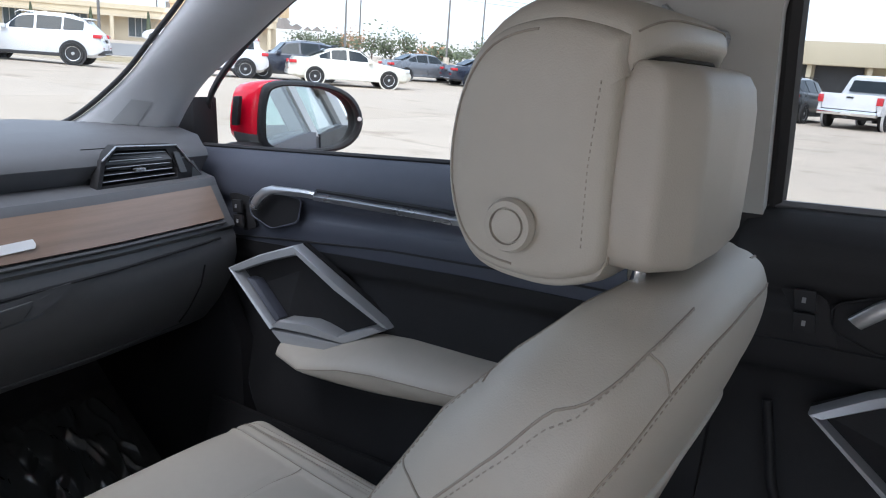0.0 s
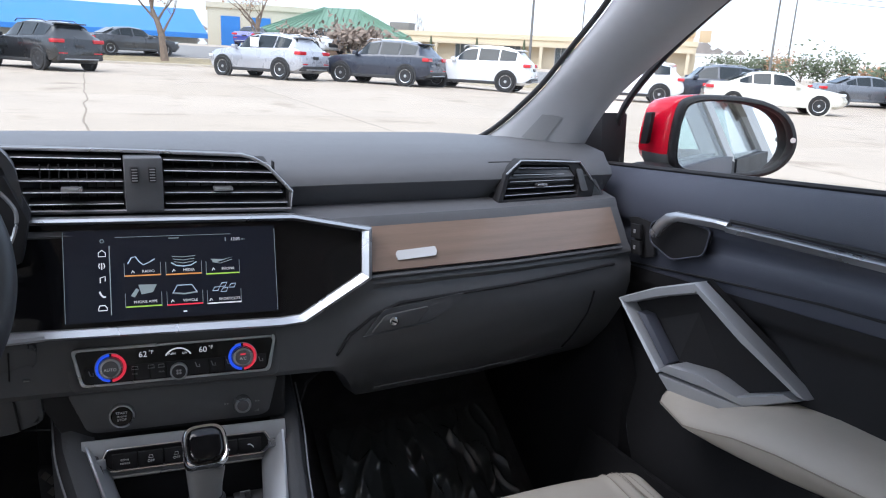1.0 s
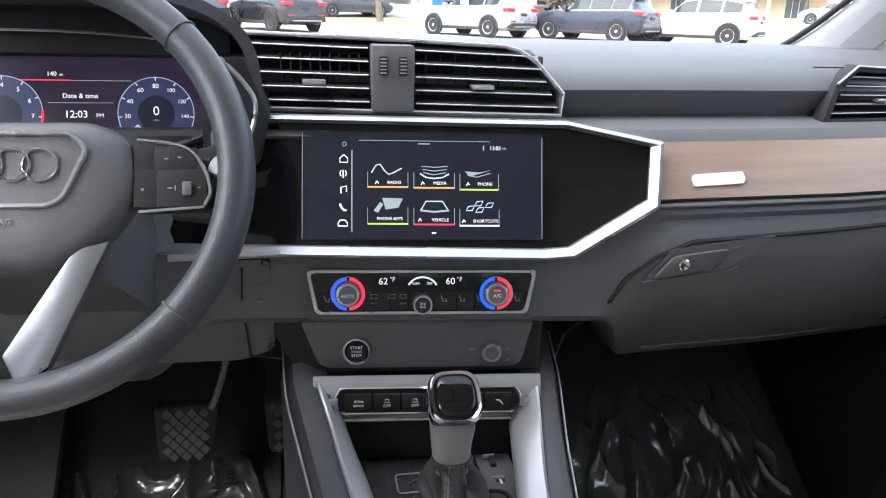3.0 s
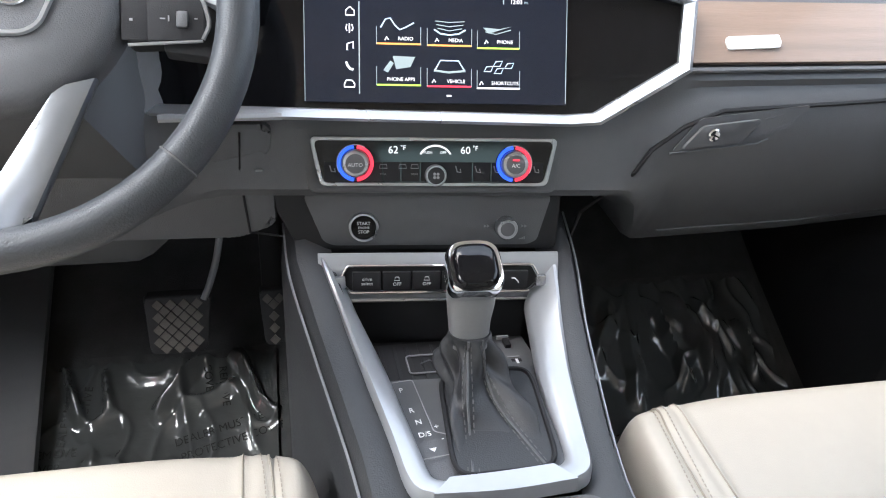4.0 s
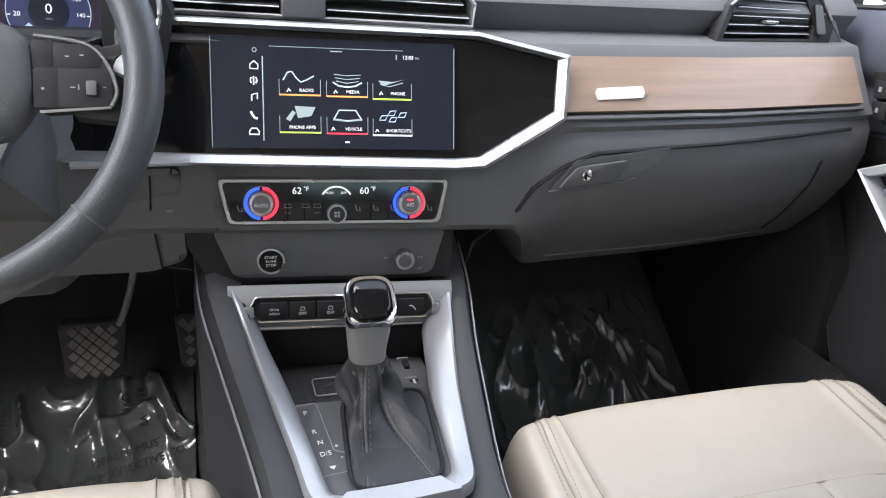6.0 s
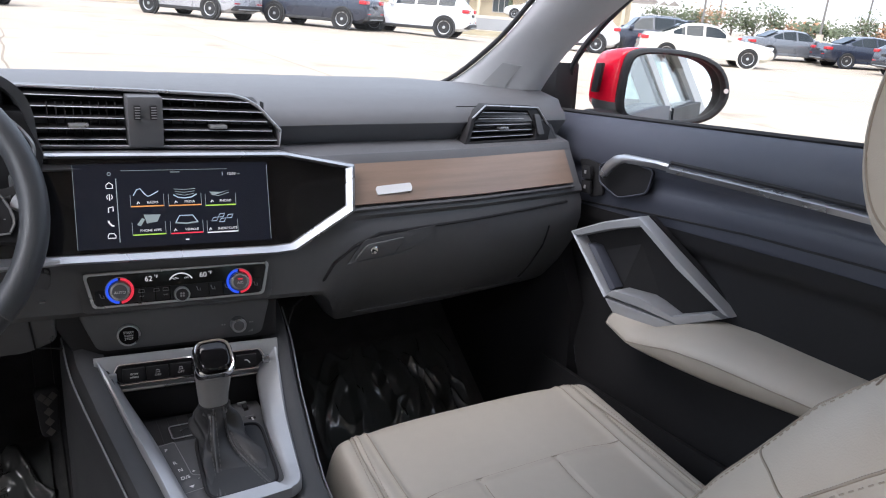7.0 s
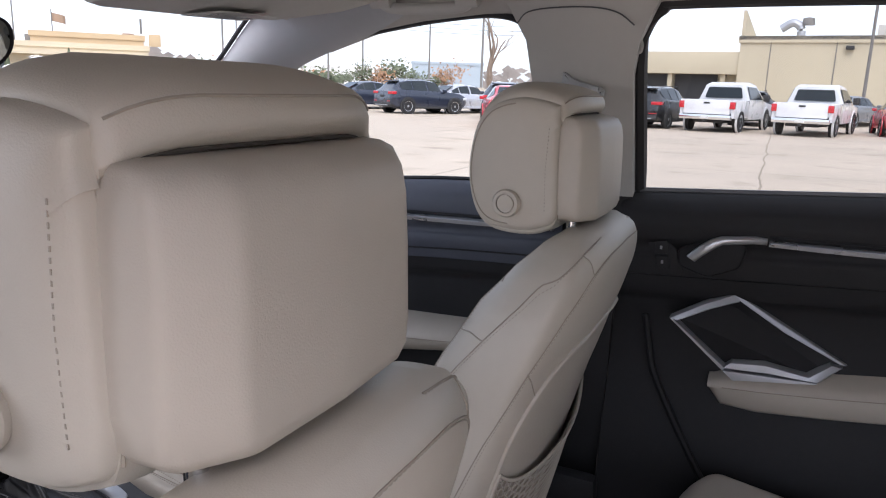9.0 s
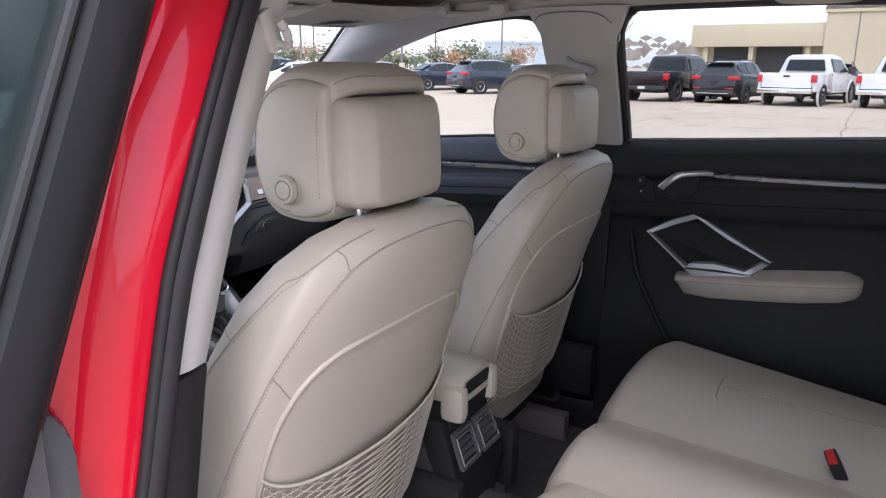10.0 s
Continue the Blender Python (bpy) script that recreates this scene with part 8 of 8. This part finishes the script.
def film(name, label, x0, x1, y0, y1, seed, creases):
    surf = floor_z
    def f(u, v):
        x, y = x0 + (x1 - x0) * u, y0 + (y1 - y0) * v
        z = surf(x, y) + .022 + .004 * noise.noise(Vector((x * 9, y * 9, seed))) + .004 * noise.noise(Vector((x * 24, y * 24, seed + 3)))
        z += .009 * max(0, 1 - abs(noise.noise(Vector((x * 7, y * 5, seed + 9)))) * 1.6) ** 9 + .007 * max(0, 1 - abs(noise.noise(Vector((x * 19, y * 15, seed + 5)))) * 1.5) ** 6
        for cx, cy, ang, h, w, ln in creases:
            dx, dy = x - cx, y - cy
            a = radians(ang)
            along, across = dx * math.cos(a) + dy * math.sin(a), -dx * math.sin(a) + dy * math.cos(a)
            across += .010 * noise.noise(Vector((along * 22, cx * 50, seed)))
            ww = w * (.5 + .9 * abs(noise.noise(Vector((along * 16, cy * 40, seed + 1)))))
            z += h * max(0, 1 - abs(across) / (ww * 1.6)) * max(0, 1 - (along / ln) ** 4)
        return (x, y, z)
    t = thing(name, label, "floor mat film", "floor mats")
    part("mat", sheet(lambda u, v: (lambda x, y: (x, y, surf(x, y) + .012))(x0 - .02 + (x1 - x0 + .04) * u, y0 + (y1 - y0 + .02) * v), 20, 20, .008), MATCLOTH, t, "black cloth floor mat")
    part("film", sheet(f, 150, 150), FILM, t, "clear crinkled protective film", sharp=80)
    return t, surf


fd, sf = film("driver_floor_film", "black floor mat under clear dealer protective film", -.60, -.165, .74, 1.14, 2, [(-.20, 1.10, 124, 0.025, 0.012, .06), (-.30, 1.105, 44, 0.027, 0.014, .055), (-.445, 1.10, 115, 0.022, 0.012, .04), (-.40, 1.105, 110, 0.018, 0.010, .03), (-.26, 1.09, 20, 0.013, 0.014, .05), (-.52, 1.05, 85, 0.018, 0.017, .10), (-.34, 1.0, 170, 0.010, 0.020, .12)])
fp, _ = film("passenger_floor_film", "black floor mat under clear wrinkled protective film", .30, .655, .84, 1.20, 5, [(.468, 1.11, 104, 0.030, 0.012, .075), (.51, 1.12, 108, 0.030, 0.012, .07), (.525, 1.11, 98, 0.022, 0.010, .05), (.607, 1.09, 92, 0.030, 0.012, .05), (.40, 1.10, 80, 0.015, 0.020, .08), (.36, 1.13, 60, 0.015, 0.017, .06), (.56, 1.13, 120, 0.015, 0.010, .05)])
PRINT = mat("black_film_print", (.006, .006, .006), .5, vary=.05)
for t, x, y, rz in (("DEALER MUST REMOVE", -.225, 1.052, 14), ("PROTECTIVE COVER", -.225, 1.032, 14), ("DEALER MUST", -.450, 1.075, 84), ("PROTECTIVE", -.428, 1.075, 84), ("COVER", -.262, 1.108, -84), ("REMOVE", -.240, 1.10, -84), ("REMOVE", -.462, 1.035, 0), ("COVER", -.475, 1.018, 0)):
    words(t, .016, pose(0, 0, 0, 0, 0, 0) @ Matrix.Translation((x, y, sf(x, y) + .030)) @ pose(0, 0, 0, 37, 0, 0) @ pose(0, 0, 0, 0, 0, rz), fd, PRINT, "film_print")


# ---- door inner panels on the passenger side ----
def belt_z(y):
    return interp([(-1.0, 1.235), (-.58, 1.208), (0.0, 1.172), (.12, 1.176), (.40, 1.163), (1.03, 1.116), (1.2, 1.105)], y)[0]


SKIN = [(1.00, .768), (.0, .752), (-.012, .738), (-.030, .724), (-.055, .719), (-.080, .722), (-.092, .732), (-.104, .733), (-.112, .727), (-.150, .731), (-.185, .738), (-.195, .748), (-.205, .752), (-.30, .752), (-.36, .742), (-.46, .715), (-.56, .705), (-.76, .698)]


def skin_x(d):
    """Inner face of a door by height under the belt."""
    for (d0, x0), (d1, x1) in zip(SKIN[1:], SKIN[2:]):
        if d1 <= d <= d0:
            return x0 + (x1 - x0) * (d - d0) / (d1 - d0)
    return SKIN[-1][1]


def door_skin(y0, y1, front=None):
    """Rows from the belt down; the front edge may slope."""
    rows = []
    depth = [0, -.006, -.012, -.02, -.03, -.042, -.055, -.07, -.080, -.086, -.092, -.098, -.104, -.108, -.112, -.13, -.15, -.17, -.185, -.190, -.195, -.20, -.205, -.25, -.30, -.33, -.36, -.41, -.46, -.51, -.56, -.66, -.76]
    for d in depth:
        row = []
        for k in range(41):
            t = k / 40
            ya = y0 if front is None else front(d)
            y = ya + (y1 - ya) * t
            row.append(Vector((skin_x(d), y, max(FLOOR + .02, belt_z(y) + d))))
        rows.append(row)
    back = [[Vector((.80, p.y, p.z)) for p in r] for r in (rows[-1], rows[0])]
    return loft([[r[k] for r in rows] + [back[0][k], back[1][k]] for k in range(41)])


def on_door(y, d, off=0.0):
    return Vector((skin_x(d) - off, y, belt_z(y) + d))


def front_edge(d):
    return interp([(-.76, .70), (-.56, .745), (-.42, .84), (-.28, .965), (-.15, .985), (0, 1.05)], d)[0]


def door_furniture(door, frame_pts, arm_pts, strip_pts, handle, switch, cap_line, rear=False):
    """Silver pull frame with its pocket, cream armrest, silver strip and release handle."""
    L, T, R, B1, B2 = (Vector(p) for p in frame_pts)      # front, top, rear, bottom rear, bottom front
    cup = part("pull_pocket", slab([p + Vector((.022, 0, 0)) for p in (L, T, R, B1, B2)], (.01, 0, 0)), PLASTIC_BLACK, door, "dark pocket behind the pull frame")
    c = (L + T + R + B1 + B2) / 5
    def bar(pts, w, th, mt=SILVER_PAINT, name="pull_frame"):
        rings = []
        for p in pts:
            p = Vector(p)
            inn = (c - p).normalized() * w
            rings.append([p, p + Vector((-.004, 0, 0)) + inn * .15, p + inn * .85 + Vector((-.004, 0, 0)), p + inn, p + inn + Vector((th, 0, 0)), p + Vector((th, 0, 0))])
        return part(name, loft(rings), mt, door, "satin silver pull handle frame", sharp=30)
    bar([L, L.lerp(T, .5) + Vector((-.002, 0, .004)), T], .017, .02)
    bar([T, T.lerp(R, .5), R], .014, .018)
    bar([L, L.lerp(B2, .5), B2], .008, .02)
    bar([B2 + Vector((0, 0, .004)), B2.lerp(B1, .5) + Vector((0, 0, .004)), B1, R.lerp(B1, .15)], .020, .03)
    part("pull_frame_lower", slab([B2 + Vector((-.003, 0, .0)), B1 + Vector((-.003, 0, .0)), B1.lerp(B2, .12) + Vector((-.004, 0, -.026)), B2.lerp(B1, .18) + Vector((-.004, 0, -.024))], (.03, 0, 0), .003), SILVER_PAINT, door)
    if not rear:
        q = [L.lerp(B2, .10) + (c - L) * .14, L.lerp(B2, .95) + (c - B2) * .13, L.lerp(B2, .95) + (c - B2) * .26, L.lerp(B2, .06) + (c - L) * .27]
        part("pull_inner_bar", slab([p + Vector((.004, 0, 0)) for p in q], (.02, 0, 0), .002), DOORSKIN, door, "dark inner pull bar")
    # armrest
    rings = []
    for y, xi, zt, zb, k in arm_pts:
        rings.append([(.752, y, zt + .018 * k), (xi + .05, y, zt + .016 * k), (xi + .012, y, zt + .004), (xi + .001, y, zt - .006), (xi, y, zt - .012), (xi + .006, y, zb + .006), (xi + .014, y, zb), (.752, y, zb - .004)])
    ar = part("armrest", loft(rings), LEATHER, door, "cream leather door armrest", sharp=50)
    part("seam", tube([Vector((xi - .0006, y, zt - .009)) for y, xi, zt, zb, k in arm_pts[1:-1]], .0009, 5), SEAM_SHADE, ar)
    # strip
    s3 = [Vector(p) for p in strip_pts]
    rings = []
    for i, p in enumerate(s3):
        w = .0062 if 0 < i < len(s3) - 1 else .005
        rings.append([p + Vector((.012, 0, w)), p + Vector((0, 0, w)), p + Vector((-.005, 0, w * .5)), p + Vector((-.003, 0, -w * .8)), p + Vector((.012, 0, -w))])
    part("silver_strip", loft(rings), SILVER, door, "slim satin silver door strip", sharp=40)
    # black bead stands for the shade along the strip's upper edge
    part("strip_shade", tube([p + Vector((.006, 0, .011)) for p in s3], .0035, 6), PLASTIC_BLACK, door)
    # handle cup and lever
    ox, tip, knee, end = handle
    def onp(y, z, off=0.0):
        return Vector((ox + .010 - off, y, z))
    sgn = (knee[1] - tip[1])
    bowl = rounded([onp(tip[0] + .020, tip[1] - .018, .004), onp(tip[0] + .024, tip[1] + .012, .004), onp(knee[0] + .012, knee[1] - .004, .004), onp(end[0] + .030, end[1] - .012, .004), onp(end[0] + .038, end[1] - .052, .004), onp(tip[0] - .030, tip[1] - .034, .004)], .010, 4)
    part("handle_bowl", slab(bowl, (.004, 0, 0), .001), PLASTIC_BLACK, door, "dark handle bowl")
    part("handle_bowl_rim", tube([p + Vector((-.001, 0, 0)) for p in bowl], .0016, 6, closed=True), DOORSKIN if not rear else PLASTIC_BLACK, door, sharp=70)
    lp = [Vector((ox - .004 + dx, y, z)) for dx, (y, z) in ((.006, end), (.0, (end[0] + .02, end[1] + .001)), (-.006, (knee[0] - .012, knee[1] + .001)), (-.010, (knee[0], knee[1] - .004)), (-.011, (knee[0] * .55 + tip[0] * .45, knee[1] * .55 + tip[1] * .45)), (-.008, tip))]
    up = [Vector((0, 0, 1)), Vector((0, 0, 1)), Vector((0, .25, 1)), Vector((0, .8, .9)), Vector((0, 1, .7)), Vector((0, 1, .6))]
    rings = []
    for i, p in enumerate(lp):
        w = (.0060, .0064, .0072, .0085, .0090, .0085)[i]
        q = up[i].normalized() * w
        rings.append([p + q + Vector((.006, 0, 0)), p + q * .9, p + q * .3 + Vector((-.003, 0, 0)), p - q * .7 + Vector((-.002, 0, 0)), p - q, p - q + Vector((.006, 0, 0))])
    part("release_handle", loft(rings), SILVER, door, "bright metal release handle", sharp=40)
    # dished panel that holds the switches
    pan = rounded([onp(switch[1] + .034, switch[2] + .016, .001), onp(switch[1] + .016, switch[2] + .020, .001), onp(tip[0] + .028, tip[1] + .012, .001), onp(tip[0] + .010, tip[1] - .040, .001), onp(switch[1] - .006, switch[2] - .046, .001)], .006, 3)
    part("switch_panel", slab(pan, (.004, 0, 0), .001), PLASTIC_BLACK, door, "raised switch panel")
    # lock switches
    for k in range(2):
        y, z = switch[1] - .004 * k, switch[2] - .026 * k
        kq = part("lock_switch", slab([(switch[0] - .006, y + .012, z + .010), (switch[0] - .006, y - .010, z + .012), (switch[0] - .006, y - .014, z - .010), (switch[0] - .006, y + .008, z - .012)], (.006, 0, 0), .0012), PLASTIC_BLACK, door)
        part("switch_mark", box(switch[0] - .0075, switch[0] - .006, y - .002, y + .002, z - .003, z + .003), DIM_ICON, kq)
    part("cap_line", tube(cap_line, .0018, 6), PLASTIC_BLACK, door)


d1 = thing("front_passenger_door", "blue-black front door panel with silver pull frame", "car door", "car doors")
part("door_panel", door_skin(1.05, .125, front_edge), DOORSKIN, d1, "blue-black grained door panel", sharp=50)
part("door_belt_seal", tube([Vector((.758, y, belt_z(y) + .003)) for y in (1.02, .8, .6, .4, .2, .13)], .0045, 6), RUBBER, d1)
part("door_insert", sheet(lambda u, v: on_door(.935 - .80 * u, -.160 - .150 * v, .0015), 20, 24, .001), PLASTIC_BLACK, d1, "black cloth door insert")
door_furniture(d1, ((.632, .779, .952), (.674, .674, 1.003), (.738, .520, .883), (.716, .592, .842), (.644, .693, .862)),
               [(.690, .655, .832, .826, .1), (.674, .637, .836, .820, .2), (.62, .630, .827, .806, .3), (.58, .632, .837, .807, .8), (.54, .635, .848, .809, 1), (.48, .642, .855, .812, 1), (.38, .655, .858, .822, 1), (.28, .668, .862, .832, 1), (.24, .69, .864, .84, .6)],
               [(.715, .672, 1.077), (.713, .60, 1.0805), (.713, .45, 1.0855), (.714, .30, 1.0890), (.716, .14, 1.0930)], (.710, (.800, 1.040), (.768, 1.077), (.669, 1.081)), (.712, .848, 1.034),
               [on_door(y, d, .001) for y, d in ((.975, -.150), (.87, -.155), (.70, -.146), (.52, -.139), (.34, -.139), (.13, -.140))])
part("door_lower", sheet(lambda u, v: (lambda d, ya: Vector((skin_x(d) - .002, ya + (.13 - ya) * u, max(FLOOR + .022, belt_z(ya + (.13 - ya) * u) + d))))(-.305 - .42 * v, front_edge(-.305 - .42 * v) - .004), 30, 24, .001), PLASTIC_BLACK, d1, "black lower door trim")
part("lower_pocket", sheet(lambda u, v: Vector((.655 + .03 * math.sin(math.pi * u) ** .5 * -.5 + .04 * v, .90 - .62 * u, .46 + .20 * v + .03 * u)), 16, 8, .012), PLASTIC_BLACK, d1, "black door bin")
d2 = thing("rear_passenger_door", "black rear door panel with silver pull frame", "car door", "car doors")
part("door_panel", door_skin(.018, -.98), PLASTIC_BLACK, d2, "black grained rear door panel", sharp=50)
part("door_upper", sheet(lambda u, v: on_door(.015 - .99 * u, -.004 - .142 * v, .0012), 30, 26, .001), PLASTIC_BLACK, d2, "dark grey upper door skin", sharp=50)
part("door_belt_seal", tube([Vector((.760, y, belt_z(y) + .002)) for y in (.01, -.2, -.4, -.6, -.8, -.97)], .0065, 6), PLASTIC, d2)
door_furniture(d2, ((.694, -.090, .962), (.742, -.194, 1.010), (.745, -.382, .908), (.722, -.340, .876), (.716, -.186, .872)),
               [(-.165, .712, .850, .836, .3), (-.19, .704, .853, .808, .6), (-.25, .700, .858, .806, .9), (-.35, .698, .868, .816, 1), (-.45, .698, .880, .828, 1), (-.53, .700, .890, .842, 1), (-.56, .712, .892, .852, .7), (-.572, .735, .890, .862, .4)],
               [(.713, -.236, 1.1085), (.712, -.35, 1.109), (.711, -.50, 1.112), (.711, -.70, 1.118), (.714, -.90, 1.125)], (.716, (-.114, 1.070), (-.150, 1.106), (-.233, 1.1115)), (.716, -.062, 1.083),
               [on_door(y, -.150, .001) for y in (.01, -.2, -.4, -.6, -.8, -.97)], rear=True)
part("door_edge_line", tube(smooth_path([(.716, -.045, .955), (.712, -.058, .90), (.706, -.075, .84), (.702, -.14, .72), (.700, -.20, .62)], 5), .006, 6), PLASTIC_BLACK, d2, sharp=70)
part("door_bin", sheet(lambda u, v: Vector((.665 + .05 * v, -.25 - .40 * u, .47 + .17 * v)), 10, 6, .012), PLASTIC_BLACK, d2)

# driver's front door inside, seen past the seat
d3 = thing("front_driver_door", "blue-black driver's door panel", "car door", "car doors")
bm = door_skin(1.05, .125, front_edge)
bm.transform(Matrix.Diagonal((-1, 1, 1, 1)))
bmesh.ops.reverse_faces(bm, faces=bm.faces[:])
part("door_panel", bm, DOORSKIN, d3, sharp=50)
part("armrest", box(-.752, -.675, .25, .72, .78, .85, .02), LEATHER, d3)
part("silver_strip", tube([(-.718, .69, 1.075), (-.718, .14, 1.103)], .006, 6), SILVER, d3)

# ---- exterior mirror ----
mir = thing("door_mirror", "red door mirror with black rim", "door mirror", m=pose(.874, .830, 1.184, 0, 0, 0))
ol = [(-.093, -.030), (-.089, .036), (-.074, .058), (-.030, .064), (.035, .060), (.076, .040), (.094, .004), (.088, -.028), (.062, -.052), (.012, -.062), (-.050, -.064), (-.083, -.054)]
ol = [(p.x, p.z) for p in smooth_path([(x, 0, z) for x, z in ol], 3, closed=True)]
MT = pose(0, 0, 0, 0, 0, -36)
GT = MT @ pose(0, .008, 0, -4, 0, 9)      # the glass is turned inside its shell


def shell_ring(y, k, drop=0.0):
    """Section of the mirror shell; its inboard end swells forward to the foot."""
    return [MT @ Vector((x * k - (.052 * min(1, max(0, y - .02) / .05) * (-x / .093) if x < 0 else 0), y, z * k + drop)) for x, z in ol]


part("housing", loft([shell_ring(y, k) for y, k in ((.027, 1.03), (.030, 1.05), (.050, 1.04), (.074, .98), (.092, .86), (.104, .64), (.110, .30))]), RED, mir, "glossy red shell", sharp=60)
part("rim", loft([[MT @ Vector((x * k, y, z * k)) for x, z in ol] for y, k in ((.012, .90), (-.003, .92), (-.007, .96), (-.004, 1.02), (.006, 1.055), (.029, 1.06), (.029, .97))], loop=True), PLASTIC_BLACK, mir, "black mirror rim", sharp=60)
glassm = part("mirror_glass", slab([GT @ Vector((x * .94, .0, z * .94)) for x, z in ol], GT.to_3x3() @ Vector((0, .003, 0))), MIRROR, mir, "reflecting mirror glass")
part("side_lamp", slab([MT @ Vector(p) for p in ((-.128, .034, -.020), (-.137, .052, -.022), (-.134, .050, .032), (-.124, .034, .034))], (-.012, -.004, 0), .003), PLASTIC_BLACK, mir)
part("blind_spot_lamp", lathe([(.0005, 0), (.0042, 0), (.0042, .002), (.0005, .002)], 12, MT @ pose(.0895, -.0062, .004, 90, 0, 0)), PLATE, mir)
part("lower_shell", loft([[MT @ Vector((x * k - (.050 * min(1, max(0, y - .02) / .05) * (-x / .093) if x < 0 else 0), y, min(z, -.030) * k - .004)) for x, z in ol] for y, k in ((.018, 1.04), (.03, 1.07), (.06, 1.05), (.085, .95), (.10, .75))]), PLASTIC, mir, "dark lower mirror shell", sharp=60)
part("foot", box(-.12, -.02, .05, .11, -.080, -.050, .012), PLASTIC_BLACK, mir)

# ---- roof fittings ----
visor = thing("sun_visor", "light grey sun visor with a printed label", "sun visor", "sun visors")
part("flap", loft([[Vector((x, y, z)) for y, z in ((.62, zc + .016), (.615, zc), (.60, zc - .006), (.50, zc + .004), (.42, zc + .022), (.415, zc + .032), (.43, zc + .036), (.52, zc + .03))] for x, zc in ((.095, 1.447), (.115, 1.444), (.30, 1.449), (.48, 1.460), (.545, 1.470), (.560, 1.478))]), LINER, visor, sharp=50)
part("warning_label", slab([(.24, .585, 1.4395), (.37, .583, 1.4435), (.36, .50, 1.4475), (.23, .502, 1.4435)], (0, 0, -.0008)), PILLAR, visor, "pale printed warning label")
for k in range(4):
    part("label_text", box(.255, .33 - .008 * (k % 2), .525 + k * .013, .530 + k * .013, 1.4405, 1.4418), DIM_ICON, visor)
visor2 = copy_thing(visor, pose(-.66, 0, 0))
grab = thing("grab_handle", "folded light grey roof grab handle", "grab handle", "grab handles", m=pose(.545, .34, 1.492, 0, -25, 0))
part("bar", tube(smooth_path([(0, .085, .012), (0, .075, -.010), (0, .04, -.016), (0, -.04, -.016), (0, -.075, -.010), (0, -.085, .012)], 4), .010, 8), PILLAR, grab, sharp=70)
for y in (-.08, .08):
    part("pivot", box(-.014, .014, y - .02, y + .02, -.012, .012, .006), PILLAR, grab)
grab2 = copy_thing(grab, pose(.575, -.42, 1.505, 0, -25, 0))
rvm = thing("rear_view_mirror", "black rear-view mirror with compass display", "rear-view mirror", m=pose(-.115, .612, 1.385, 4, 0, 6))
ro = rounded([(-.118, 0, -.028), (.096, 0, -.030), (.118, 0, -.006), (.116, 0, .022), (.090, 0, .032), (-.118, 0, .034)], .016, 4)
part("shell", loft([[Vector((p.x * k, y, p.z * k)) for p in ro] for y, k in ((-.004, .95), (-.006, 1.0), (.008, 1.02), (.026, .9), (.034, .6))]), PLASTIC_BLACK, rvm, sharp=60)
part("mirror_glass", slab([Vector((p.x * .95, -.0062, p.z * .94)) for p in ro], (0, .001, 0)), mat("dimmed_mirror", (.32, .34, .33), .02, metal=1.0, vary=0, rough_vary=0), rvm, "dimmed mirror glass")
words("N", .012, pose(.075, -.0075, .012, 90, 0, 0), rvm, GLOW_RED, "compass_letter")
part("stem", tube(smooth_path([(0, .03, .0), (0, .06, .04), (0, .075, .10)], 4), .012, 8), PLASTIC_BLACK, rvm)
con = thing("overhead_console", "grey overhead lamp console", "overhead console")
part("housing", loft([[Vector((x * w, y, z)) for x, z in ((-.11, 1.50), (-.10, 1.462 + d), (.10, 1.462 + d), (.11, 1.50))] for y, w, d in ((.60, .9, .0), (.56, 1, -.004), (.42, 1, .012), (.36, .9, .03))]), LINER, con, sharp=50)
for x in (-.05, .05):
    part("lamp_lens", box(x - .03, x + .03, .44, .52, 1.462, 1.468, .003, m=None), PILLAR, con)
belt = thing("belt_guide", "grey seat belt guide loop on the pillar", "seat belt", m=pose(.640, 0, 0))
part("guide", slab(rounded([(0, .111, 1.383), (0, .092, 1.368), (0, .043, 1.356), (0, .046, 1.338), (0, .085, 1.331), (0, .116, 1.352)], .008), (-.030, 0, 0), .005), PILLAR_A, belt)
part("guide_slot", slab([(-.031, .108, 1.352), (-.031, .056, 1.341), (-.031, .060, 1.333), (-.031, .104, 1.338)], (.004, 0, 0)), PLASTIC_BLACK, belt, "dark belt slot")
part("airbag_tag", box(.588, .592, .055, .105, 1.448, 1.462, .001), PILLAR_A, car_shell)
